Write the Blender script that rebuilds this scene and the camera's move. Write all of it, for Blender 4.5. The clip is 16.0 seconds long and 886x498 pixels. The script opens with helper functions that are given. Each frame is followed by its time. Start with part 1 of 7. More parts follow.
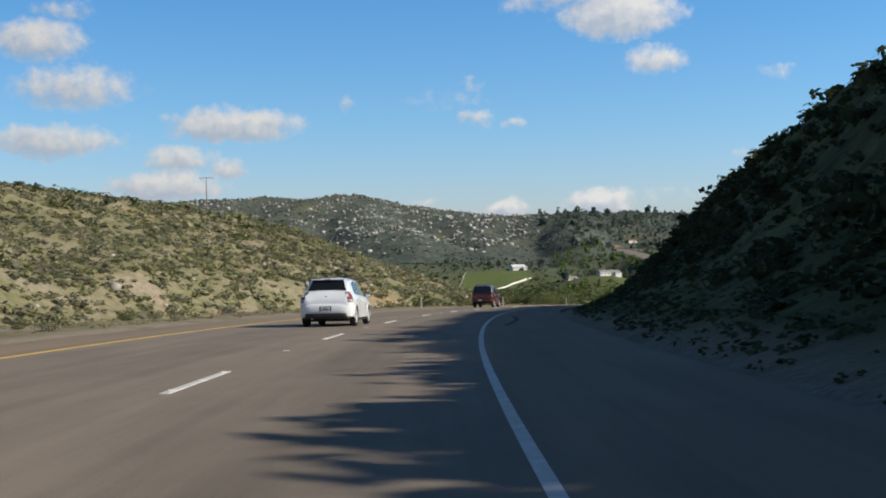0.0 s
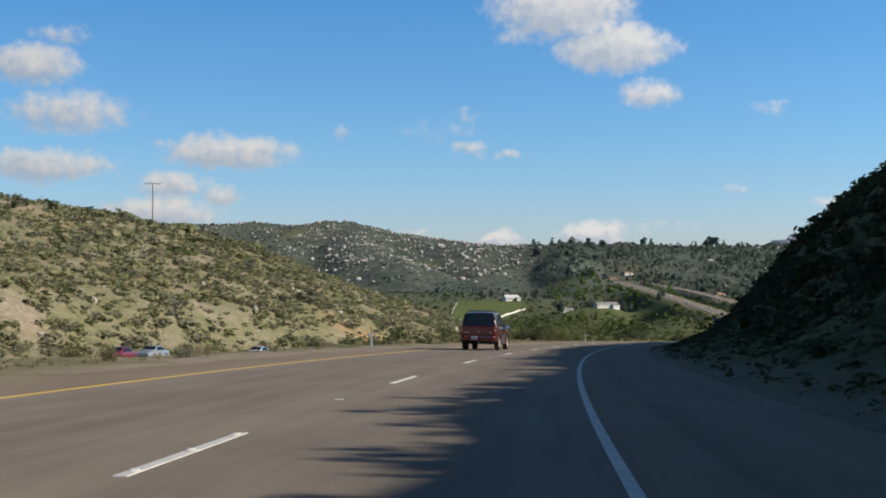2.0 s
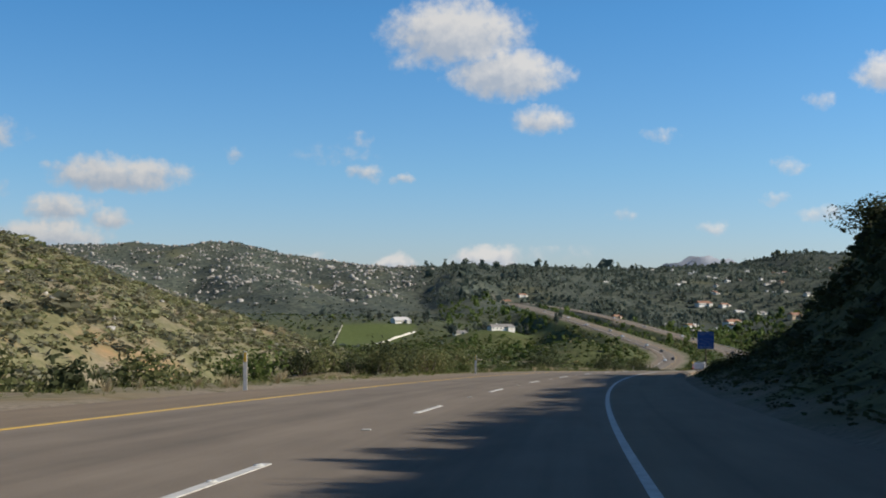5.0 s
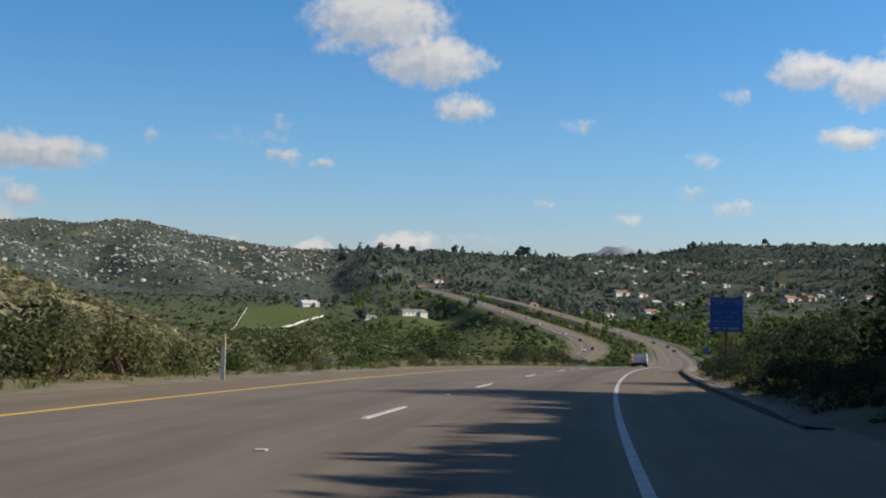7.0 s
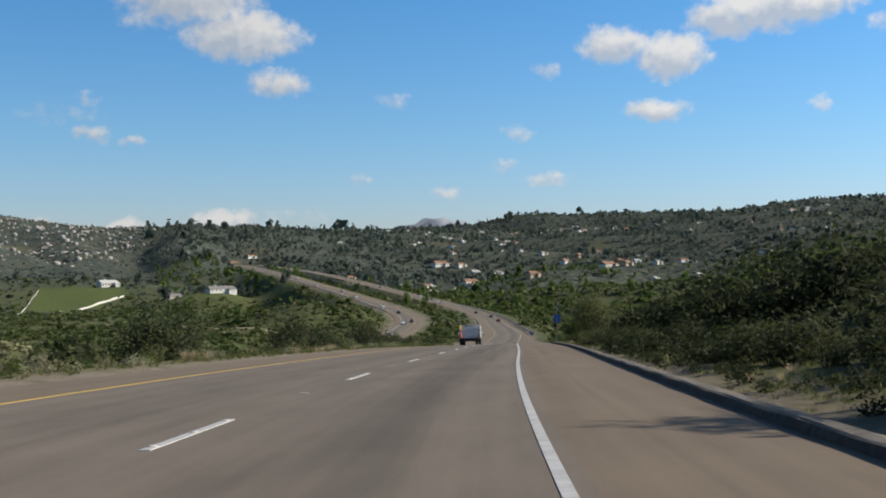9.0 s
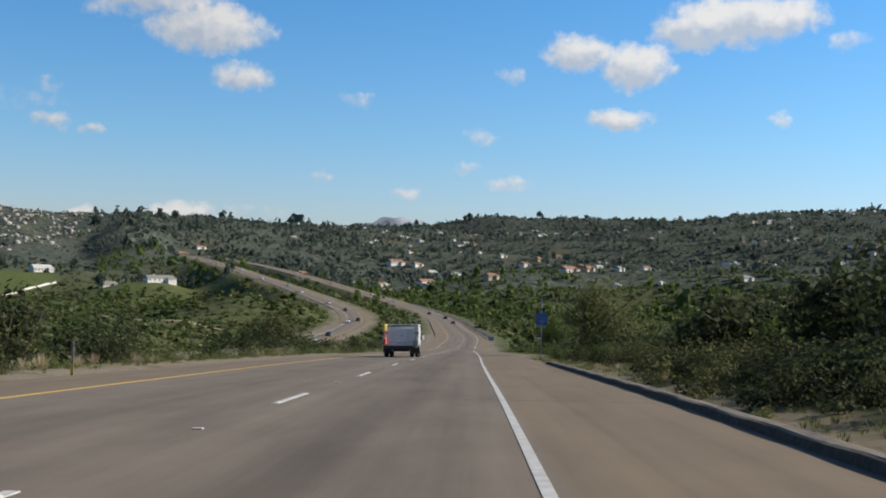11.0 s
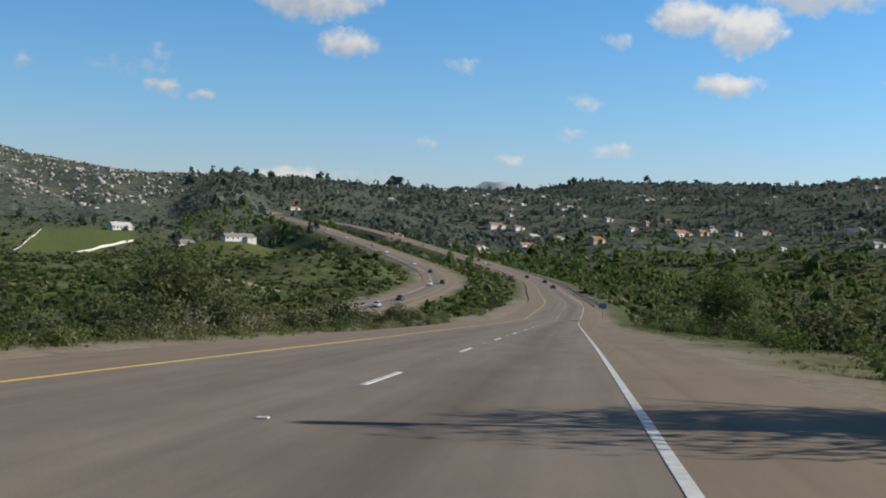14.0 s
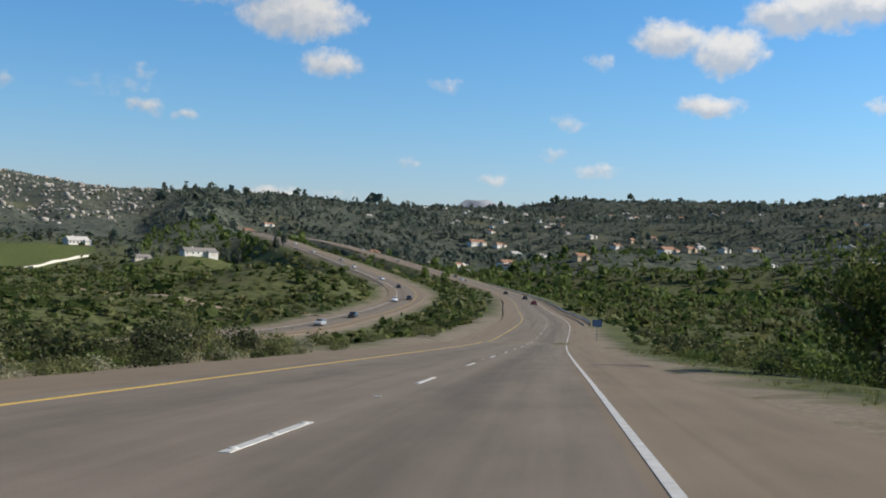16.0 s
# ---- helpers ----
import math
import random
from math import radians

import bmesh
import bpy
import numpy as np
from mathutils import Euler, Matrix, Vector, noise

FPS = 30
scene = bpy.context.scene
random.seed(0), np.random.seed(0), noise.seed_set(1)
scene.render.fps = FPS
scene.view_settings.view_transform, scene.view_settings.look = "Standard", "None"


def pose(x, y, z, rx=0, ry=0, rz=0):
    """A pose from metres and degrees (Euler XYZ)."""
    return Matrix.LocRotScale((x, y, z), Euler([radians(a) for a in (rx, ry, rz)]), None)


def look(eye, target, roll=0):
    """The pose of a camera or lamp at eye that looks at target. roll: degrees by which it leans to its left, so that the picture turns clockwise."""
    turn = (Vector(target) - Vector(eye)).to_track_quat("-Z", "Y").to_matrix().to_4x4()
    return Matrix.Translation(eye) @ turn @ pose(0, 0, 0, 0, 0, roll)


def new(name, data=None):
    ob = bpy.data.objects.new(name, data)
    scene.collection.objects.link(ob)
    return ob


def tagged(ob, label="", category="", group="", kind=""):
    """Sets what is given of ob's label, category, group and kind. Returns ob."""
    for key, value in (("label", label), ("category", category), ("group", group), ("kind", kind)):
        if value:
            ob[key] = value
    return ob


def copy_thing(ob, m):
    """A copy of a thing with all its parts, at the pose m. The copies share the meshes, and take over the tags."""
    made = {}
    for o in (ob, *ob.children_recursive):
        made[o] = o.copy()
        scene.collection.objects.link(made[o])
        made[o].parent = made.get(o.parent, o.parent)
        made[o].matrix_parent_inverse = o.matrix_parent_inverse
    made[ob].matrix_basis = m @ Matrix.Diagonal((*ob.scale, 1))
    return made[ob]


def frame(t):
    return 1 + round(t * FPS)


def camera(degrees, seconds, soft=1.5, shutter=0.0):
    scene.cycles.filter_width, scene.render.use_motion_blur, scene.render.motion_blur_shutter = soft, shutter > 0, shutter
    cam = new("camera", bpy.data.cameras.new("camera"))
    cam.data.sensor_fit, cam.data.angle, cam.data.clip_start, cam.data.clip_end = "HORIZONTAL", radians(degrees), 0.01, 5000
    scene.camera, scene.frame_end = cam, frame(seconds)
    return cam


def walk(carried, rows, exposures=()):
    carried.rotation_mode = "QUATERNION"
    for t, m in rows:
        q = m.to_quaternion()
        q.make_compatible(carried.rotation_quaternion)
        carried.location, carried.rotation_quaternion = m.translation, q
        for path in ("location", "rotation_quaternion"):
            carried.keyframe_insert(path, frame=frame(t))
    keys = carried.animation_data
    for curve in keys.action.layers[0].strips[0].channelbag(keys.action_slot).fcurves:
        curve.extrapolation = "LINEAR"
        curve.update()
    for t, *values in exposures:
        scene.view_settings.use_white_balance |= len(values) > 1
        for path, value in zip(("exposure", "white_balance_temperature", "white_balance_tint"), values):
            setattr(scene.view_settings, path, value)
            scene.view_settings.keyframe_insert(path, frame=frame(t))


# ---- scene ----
cam = camera(41.02, 16.0, soft=1.9)
PATH = [
    (0.0, pose(0.00, 0.00, 0.00, 89.96, 0.91, 0.32)),
    (0.5, pose(-0.15, 11.91, -0.42, 88.99, 0.42, 0.21)),
    (1.0, pose(-0.05, 23.85, -0.85, 90.32, 0.18, 0.23)),
    (1.5, pose(0.34, 35.80, -1.30, 90.26, 0.21, 0.10)),
    (2.0, pose(1.00, 47.77, -1.77, 91.42, -0.05, -0.07)),
    (2.5, pose(1.90, 59.75, -2.27, 92.02, 0.13, -1.15)),
    (3.0, pose(3.05, 71.73, -2.78, 92.52, 0.11, -0.93)),
    (3.5, pose(4.44, 83.71, -3.32, 91.85, 0.25, -2.34)),
    (4.0, pose(6.05, 95.69, -3.87, 91.64, 0.48, -3.07)),
    (4.2, pose(6.76, 100.48, -4.09, 92.54, -0.12, -3.65)),
    (4.7, pose(8.69, 112.44, -4.65, 92.60, -0.12, -4.63)),
    (5.2, pose(10.85, 124.40, -5.21, 92.59, -0.02, -5.58)),
    (5.7, pose(13.26, 136.33, -5.78, 92.57, 0.06, -6.52)),
    (6.3, pose(16.47, 150.61, -6.45, 92.59, -0.07, -7.69)),
    (6.5, pose(17.62, 155.36, -6.67, 92.46, -0.36, -8.45)),
    (7.0, pose(20.68, 167.21, -7.23, 91.99, -1.14, -9.17)),
    (7.5, pose(24.00, 179.01, -7.79, 91.84, -0.76, -10.97)),
    (8.0, pose(27.55, 190.77, -8.36, 91.50, -0.00, -15.06)),
    (8.5, pose(31.33, 202.49, -8.93, 92.22, 0.06, -16.80)),
    (8.7, pose(32.89, 207.17, -9.17, 90.85, 0.67, -17.44)),
    (9.2, pose(36.95, 218.83, -9.77, 90.88, 0.23, -18.19)),
    (9.7, pose(41.20, 230.45, -10.39, 91.06, -0.41, -18.81)),
    (10.2, pose(45.63, 242.02, -11.04, 91.26, -1.08, -19.31)),
    (10.8, pose(51.11, 255.86, -11.85, 91.27, -1.69, -19.75)),
    (11.0, pose(52.94, 260.47, -12.13, 90.91, -1.69, -19.91)),
    (11.5, pose(57.48, 272.00, -12.84, 91.32, -2.00, -18.56)),
    (12.0, pose(61.96, 283.57, -13.57, 90.58, -2.10, -18.22)),
    (12.5, pose(66.42, 295.14, -14.31, 90.63, -2.32, -18.41)),
    (13.0, pose(70.89, 306.70, -15.07, 89.97, -1.71, -17.81)),
    (13.5, pose(75.40, 318.26, -15.85, 89.63, -1.74, -16.01)),
    (14.0, pose(79.90, 329.81, -16.63, 89.13, -2.19, -14.92)),
    (14.5, pose(84.40, 341.36, -17.42, 89.70, -2.47, -15.26)),
    (15.0, pose(88.88, 352.93, -18.23, 89.28, -2.36, -15.54)),
    (15.5, pose(93.35, 364.49, -19.04, 89.86, -2.12, -15.48)),
    (16.0, pose(97.81, 376.06, -19.86, 90.12, -2.24, -15.74)),
]
walk(cam, PATH, [(0.0, 0.10), (2.0, 0.05), (3.0, -0.02), (4.0, -0.03), (6.5, -0.08), (8.0, -0.08), (10.0, 0.0), (12.5, 0.02), (14.0, -0.05), (16.0, 0.0)])
from mathutils.bvhtree import BVHTree
rng = np.random.default_rng(7)

# ---------------------------------------------------------------- light
SUN_DIR = Vector((0.961, -0.276, 0)).normalized()
SUN_EL = 30.2
sun_data = bpy.data.lights.new("sun", "SUN")
sun_data.energy, sun_data.angle, sun_data.color = 5.0, radians(0.55), (1.0, 0.90, 0.76)
sun = new("sun", sun_data)
to_sun = SUN_DIR * math.cos(radians(SUN_EL)) + Vector((0, 0, math.sin(radians(SUN_EL))))
sun.matrix_world = look(to_sun * 300, (0, 0, 0))

world = bpy.data.worlds.new("world")
scene.world = world
world.use_nodes = True
wt = world.node_tree
wt.nodes.clear()


def wnode(kind, **kw):
    n = wt.nodes.new(kind)
    for k, v in kw.items():
        if k == "op":
            n.operation = v
        elif k == "vals":
            for i, q in v.items():
                n.inputs[i].default_value = q
    return n


def wmath(op, a, b=None, c=None, clamp=False):
    n = wt.nodes.new("ShaderNodeMath")
    n.operation, n.use_clamp = op, clamp
    for i, q in enumerate((a, b, c)):
        if q is None:
            continue
        if isinstance(q, (int, float)):
            n.inputs[i].default_value = q
        else:
            wt.links.new(q, n.inputs[i])
    return n.outputs[0]


sky = wt.nodes.new("ShaderNodeTexSky")
sky.sky_type, sky.sun_disc = "NISHITA", False
sky.sun_elevation = radians(SUN_EL)
sky.sun_rotation = math.atan2(SUN_DIR.x, SUN_DIR.y)
sky.air_density, sky.dust_density, sky.ozone_density, sky.altitude = 1.0, 0.5, 2.2, 200

coord = wt.nodes.new("ShaderNodeTexCoord")
sep = wt.nodes.new("ShaderNodeSeparateXYZ")
wt.links.new(coord.outputs["Generated"], sep.inputs[0])
AZ = wmath("MULTIPLY", wmath("ARCTAN2", sep.outputs[0], sep.outputs[1]), 180 / math.pi)
EL = wmath("MULTIPLY", wmath("ARCSINE", sep.outputs[2]), 180 / math.pi)
flat = wt.nodes.new("ShaderNodeCombineXYZ")
wt.links.new(AZ, flat.inputs[0])
wt.links.new(EL, flat.inputs[1])
warp = wt.nodes.new("ShaderNodeTexNoise")
warp.inputs["Scale"].default_value, warp.inputs["Detail"].default_value, warp.inputs["Roughness"].default_value = 0.9, 5.0, 0.55
wt.links.new(flat.outputs[0], warp.inputs["Vector"])
wsep = wt.nodes.new("ShaderNodeSeparateColor")
wt.links.new(warp.outputs["Color"], wsep.inputs[0])
AZW = wmath("ADD", AZ, wmath("MULTIPLY", wmath("SUBTRACT", wsep.outputs[0], 0.5), 1.5))
ELW = wmath("ADD", EL, wmath("MULTIPLY", wmath("SUBTRACT", wsep.outputs[1], 0.5), 1.1))
puffs = wt.nodes.new("ShaderNodeTexNoise")
puffs.inputs["Scale"].default_value, puffs.inputs["Detail"].default_value, puffs.inputs["Roughness"].default_value = 1.6, 6.0, 0.55
wt.links.new(flat.outputs[0], puffs.inputs["Vector"])
cover, lit = None, None


def cloud(az, el, w, h, dens):
    """One cumulus: its bearing, height above the horizon, half width, half height (degrees), thickness."""
    global cover, lit
    dx = wmath("DIVIDE", wmath("SUBTRACT", AZW, az), w * 1.3)
    up = wmath("SUBTRACT", ELW, el)
    dy = wmath("DIVIDE", up, h * 1.3)
    q = wmath("SUBTRACT", 1.0, wmath("ADD", wmath("MULTIPLY", dx, dx), wmath("MULTIPLY", dy, dy)))
    c = wmath("MULTIPLY", wmath("MAXIMUM", q, 0.0), dens)
    shade = wmath("MULTIPLY", wmath("ADD", dy, wmath("MULTIPLY", dx, 0.25)), c)
    cover = c if cover is None else wmath("MAXIMUM", cover, c)
    lit = shade if lit is None else wmath("ADD", lit, shade)


for c in ((-19.2, 9.7, 2.1, .9, .9), (-17.5, 7.6, 2.7, 1.0, .8), (-18.6, 5.2, 3.0, .7, .9), (-10.2, 6.0, 3.0, .8, 1.0), (-12.7, 4.3, 1.5, .7, .9),
          (-10.5, 3.9, .8, .5, .8), (-13.5, 3.1, 2.7, .7, 1.0), (-18.0, 11.1, 1.4, .5, .5), (-4.8, 7.1, .5, .4, .5), (1.1, 7.8, .5, .4, .35)):
    cloud(*c)
for c in ((1.4, 6.2, .9, .4, .6), (3.2, 6.0, .5, .3, .55), (0.0, 7.1, 1.9, .5, .22), (5.8, 12.9, 3.2, 1.5, 1.1), (8.3, 11.0, 2.7, 1.1, 1.1),
          (3.2, 11.6, .8, .5, .4), (10.0, 8.8, 1.4, .7, .9), (2.8, 1.8, 1.0, .5, 1.1), (7.3, 2.1, 1.5, .7, 1.2), (-1.4, 2.2, .7, .3, .5)):
    cloud(*c)
for c in ((15.7, 7.9, .9, .4, .4), (21.5, 6.4, .8, .4, .45), (13.9, 4.2, .7, .3, .45), (18.0, 3.5, .7, .3, .5), (26.2, 10.4, 1.6, .9, 1.1),
          (28.9, 9.8, 1.6, 1.0, 1.1), (28.2, 7.3, 1.4, .5, 1.0), (22.9, 9.4, .6, .4, .5), (21.0, 4.8, .7, .3, .5), (23.1, 4.1, 1.1, .35, .55)):
    cloud(*c)
for c in ((10.4, 2.4, 2.2, .4, .25), (33.3, 11.9, 2.8, 1.1, 1.1), (31.3, 11.4, 1.6, .9, 1.0), (35.6, 7.3, .4, .4, .5), (38.6, 10.9, .9, .4, .5),
          (35.6, 12.0, 1.9, .9, 1.0)):
    cloud(*c)
body = wmath("MULTIPLY_ADD", wmath("SUBTRACT", puffs.outputs["Fac"], 0.5), 1.1, cover)
has = wmath("MULTIPLY", cover, 8.0, clamp=True)
alpha_ = wt.nodes.new("ShaderNodeMapRange")
alpha_.interpolation_type = "SMOOTHSTEP"
alpha_.inputs["From Min"].default_value, alpha_.inputs["From Max"].default_value = 0.02, 0.92
wt.links.new(body, alpha_.inputs["Value"])
alpha = wmath("MULTIPLY", wmath("MULTIPLY", alpha_.outputs[0], has), 0.94)
tone = wt.nodes.new("ShaderNodeMapRange")
tone.inputs["From Min"].default_value, tone.inputs["From Max"].default_value = -0.35, 0.30
wt.links.new(wmath("ADD", lit, wmath("MULTIPLY", wmath("SUBTRACT", puffs.outputs["Fac"], 0.5), 0.9)), tone.inputs["Value"])
ccol = wt.nodes.new("ShaderNodeMix")
ccol.data_type = "RGBA"
ccol.inputs[6].default_value = (4.9, 5.5, 6.4, 1)
ccol.inputs[7].default_value = (8.3, 8.15, 7.95, 1)
wt.links.new(tone.outputs[0], ccol.inputs[0])
wmix = wt.nodes.new("ShaderNodeMix")
wmix.data_type = "RGBA"
wt.links.new(alpha, wmix.inputs[0])
tint = wt.nodes.new("ShaderNodeMix")
tint.data_type, tint.blend_type = "RGBA", "MULTIPLY"
tint.inputs[0].default_value = 1.0
climb = wt.nodes.new("ShaderNodeMapRange")
climb.inputs["From Max"].default_value = 90.0
wt.links.new(EL, climb.inputs["Value"])
grade = wt.nodes.new("ShaderNodeValToRGB")
grade.color_ramp.elements[0].color = (1.10, 1.13, 1.50, 1)
grade.color_ramp.elements[1].color = (0.25, 0.28, 0.34, 1)
for at, col in ((0.07, (0.82, 1.22, 1.58, 1)), (0.155, (0.58, 1.21, 1.68, 1)), (0.34, (0.36, 0.46, 0.58, 1))):
    grade.color_ramp.elements.new(at).color = col
wt.links.new(climb.outputs[0], grade.inputs[0])
wt.links.new(grade.outputs[0], tint.inputs[7])
wt.links.new(sky.outputs[0], tint.inputs[6])
wt.links.new(tint.outputs[2], wmix.inputs[6])
wt.links.new(ccol.outputs[2], wmix.inputs[7])
bg = wt.nodes.new("ShaderNodeBackground")
bg.inputs["Strength"].default_value = 0.085
wt.links.new(wmix.outputs[2], bg.inputs[0])
# the sky is brighter on the sun's side
toward = wmath("COSINE", wmath("SUBTRACT", wmath("ARCTAN2", sep.outputs[0], sep.outputs[1]), math.atan2(SUN_DIR.x, SUN_DIR.y)))
wt.links.new(wmath("MULTIPLY_ADD", toward, 0.085 * 0.34, 0.085 * 1.08), bg.inputs["Strength"])
wout = wt.nodes.new("ShaderNodeOutputWorld")
wt.links.new(bg.outputs[0], wout.inputs[0])


# ---------------------------------------------------------------- materials
def material(name, a, b, scale=4.0, rough=0.8, bump=0.0, bump_scale=None, metal=0.0, detail=6.0, spec=0.5, coat=0.0, c=None, big=0.0, per_object=0.0, low=0.35, high=0.65):
    """Two colours mixed by noise; c: a third one in larger patches; per_object: how far single things differ in brightness."""
    m = bpy.data.materials.new(name)
    m.use_nodes = True
    nt = m.node_tree
    p = nt.nodes["Principled BSDF"]
    tc = nt.nodes.new("ShaderNodeTexCoord")
    src = tc.outputs["Object"]
    n1 = nt.nodes.new("ShaderNodeTexNoise")
    n1.inputs["Scale"].default_value, n1.inputs["Detail"].default_value = scale, detail
    nt.links.new(src, n1.inputs["Vector"])
    mr = nt.nodes.new("ShaderNodeMapRange")
    mr.inputs["From Min"].default_value, mr.inputs["From Max"].default_value = low, high
    nt.links.new(n1.outputs["Fac"], mr.inputs["Value"])
    mix = nt.nodes.new("ShaderNodeMix")
    mix.data_type = "RGBA"
    mix.inputs[6].default_value, mix.inputs[7].default_value = (*a, 1), (*b, 1)
    nt.links.new(mr.outputs[0], mix.inputs[0])
    out = mix.outputs[2]
    if c:
        n2 = nt.nodes.new("ShaderNodeTexNoise")
        n2.inputs["Scale"].default_value, n2.inputs["Detail"].default_value = big or scale * 0.13, 4.0
        nt.links.new(src, n2.inputs["Vector"])
        mr2 = nt.nodes.new("ShaderNodeMapRange")
        mr2.inputs["From Min"].default_value, mr2.inputs["From Max"].default_value = 0.45, 0.62
        nt.links.new(n2.outputs["Fac"], mr2.inputs["Value"])
        mix2 = nt.nodes.new("ShaderNodeMix")
        mix2.data_type = "RGBA"
        nt.links.new(mr2.outputs[0], mix2.inputs[0])
        nt.links.new(out, mix2.inputs[6])
        mix2.inputs[7].default_value = (*c, 1)
        out = mix2.outputs[2]
    if per_object:
        info = nt.nodes.new("ShaderNodeObjectInfo")
        hsv = nt.nodes.new("ShaderNodeHueSaturation")
        mrv = nt.nodes.new("ShaderNodeMapRange")
        mrv.inputs["To Min"].default_value, mrv.inputs["To Max"].default_value = 1 - per_object, 1 + per_object
        nt.links.new(info.outputs["Random"], mrv.inputs["Value"])
        nt.links.new(mrv.outputs[0], hsv.inputs["Value"])
        nt.links.new(out, hsv.inputs["Color"])
        out = hsv.outputs[0]
    nt.links.new(out, p.inputs["Base Color"])
    p.inputs["Roughness"].default_value, p.inputs["Metallic"].default_value = rough, metal
    p.inputs["Specular IOR Level"].default_value = spec
    p.inputs["Coat Weight"].default_value, p.inputs["Coat Roughness"].default_value = coat, 0.05
    if bump:
        nb = nt.nodes.new("ShaderNodeTexNoise")
        nb.inputs["Scale"].default_value, nb.inputs["Detail"].default_value = bump_scale or scale * 3, 4.0
        nt.links.new(src, nb.inputs["Vector"])
        bn = nt.nodes.new("ShaderNodeBump")
        bn.inputs["Strength"].default_value, bn.inputs["Distance"].default_value = bump, 0.05
        nt.links.new(nb.outputs["Fac"], bn.inputs["Height"])
        nt.links.new(bn.outputs[0], p.inputs["Normal"])
    return m


def foliage(name, a, b, dry=None):
    """Leaves: each clump of the mesh has its own tone, and light comes through a little."""
    m = bpy.data.materials.new(name)
    m.use_nodes = True
    nt = m.node_tree
    p = nt.nodes["Principled BSDF"]
    geo = nt.nodes.new("ShaderNodeNewGeometry")
    ramp = nt.nodes.new("ShaderNodeValToRGB")
    ramp.color_ramp.elements[0].color, ramp.color_ramp.elements[1].color = (*a, 1), (*b, 1)
    if dry:
        e = ramp.color_ramp.elements.new(0.88)
        e.color = (*b, 1)
        ramp.color_ramp.elements[2].color = (*dry, 1)
    nt.links.new(geo.outputs["Random Per Island"], ramp.inputs[0])
    tc = nt.nodes.new("ShaderNodeTexCoord")
    n1 = nt.nodes.new("ShaderNodeTexNoise")
    n1.inputs["Scale"].default_value, n1.inputs["Detail"].default_value = 0.5, 5.0
    nt.links.new(tc.outputs["Object"], n1.inputs["Vector"])
    info = nt.nodes.new("ShaderNodeObjectInfo")
    add = nt.nodes.new("ShaderNodeMath")
    add.operation = "MULTIPLY_ADD"
    add.inputs[1].default_value = 0.9
    nt.links.new(n1.outputs["Fac"], add.inputs[0])
    mr = nt.nodes.new("ShaderNodeMapRange")
    mr.inputs["To Min"].default_value, mr.inputs["To Max"].default_value = 0.30, 0.80
    nt.links.new(info.outputs["Random"], mr.inputs["Value"])
    nt.links.new(mr.outputs[0], add.inputs[2])
    hsv = nt.nodes.new("ShaderNodeHueSaturation")
    nt.links.new(ramp.outputs[0], hsv.inputs["Color"])
    nt.links.new(add.outputs[0], hsv.inputs["Value"])
    nt.links.new(hsv.outputs[0], p.inputs["Base Color"])
    p.inputs["Roughness"].default_value, p.inputs["Specular IOR Level"].default_value = 0.7, 0.25
    tr = nt.nodes.new("ShaderNodeBsdfTranslucent")
    nt.links.new(hsv.outputs[0], tr.inputs[0])
    ms = nt.nodes.new("ShaderNodeMixShader")
    ms.inputs[0].default_value = 0.45
    nt.links.new(p.outputs[0], ms.inputs[1])
    nt.links.new(tr.outputs[0], ms.inputs[2])
    nt.links.new(ms.outputs[0], nt.nodes["Material Output"].inputs["Surface"])
    return m


M_LEAF = foliage("shrub_leaves", (0.085, 0.100, 0.036), (0.180, 0.192, 0.078), (0.24, 0.20, 0.10))
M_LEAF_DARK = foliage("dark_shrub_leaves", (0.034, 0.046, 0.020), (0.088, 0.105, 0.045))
M_LEAF_GREEN = foliage("green_leaves", (0.050, 0.080, 0.018), (0.135, 0.175, 0.050))
M_LEAF_BRIGHT = foliage("bright_leaves", (0.085, 0.125, 0.028), (0.190, 0.235, 0.068))
M_GRASS = foliage("verge_grass", (0.075, 0.105, 0.028), (0.170, 0.185, 0.065), (0.30, 0.25, 0.13))
M_SAGE = foliage("sage_leaves", (0.195, 0.195, 0.125), (0.315, 0.305, 0.200), (0.27, 0.22, 0.12))
M_STRAW = foliage("straw", (0.40, 0.33, 0.20), (0.58, 0.50, 0.33))
# distant trees: leaf tones greyed towards blue, haze painted into the colour
M_HAZY_WOODS = foliage("hazy_woods_leaves", (0.072, 0.097, 0.078), (0.165, 0.190, 0.148))
M_HILL = foliage("hillside_leaves", (0.195, 0.205, 0.100), (0.310, 0.305, 0.160), (0.34, 0.29, 0.18))
M_BARK = material("bark", (0.09, 0.07, 0.05), (0.17, 0.14, 0.11), 9, 0.9, 0.5)
M_ROCK = material("granite", (0.31, 0.29, 0.26), (0.51, 0.475, 0.425), 0.6, 0.9, 0.5, 3, c=(0.30, 0.27, 0.23), per_object=0.1)
M_WHITE_LINE = material("white_road_paint", (0.72, 0.72, 0.70), (0.55, 0.55, 0.53), 5, 0.6, 0.2, 60)
M_YELLOW_LINE = material("yellow_road_paint", (0.68, 0.46, 0.085), (0.58, 0.39, 0.085), 5, 0.6, 0.2, 60)
M_DOT = material("reflector_ceramic", (0.80, 0.80, 0.76), (0.6, 0.6, 0.56), 20, 0.4)
M_CONCRETE = material("concrete", (0.36, 0.34, 0.31), (0.27, 0.25, 0.23), 3, 0.9, 0.3, 20, c=(0.21, 0.20, 0.18))
M_KERB_FACE_SHADE = material("kerb_face_shade", (0.05, 0.045, 0.038), (0.10, 0.088, 0.072), 8, 0.9, 0.5, 40)
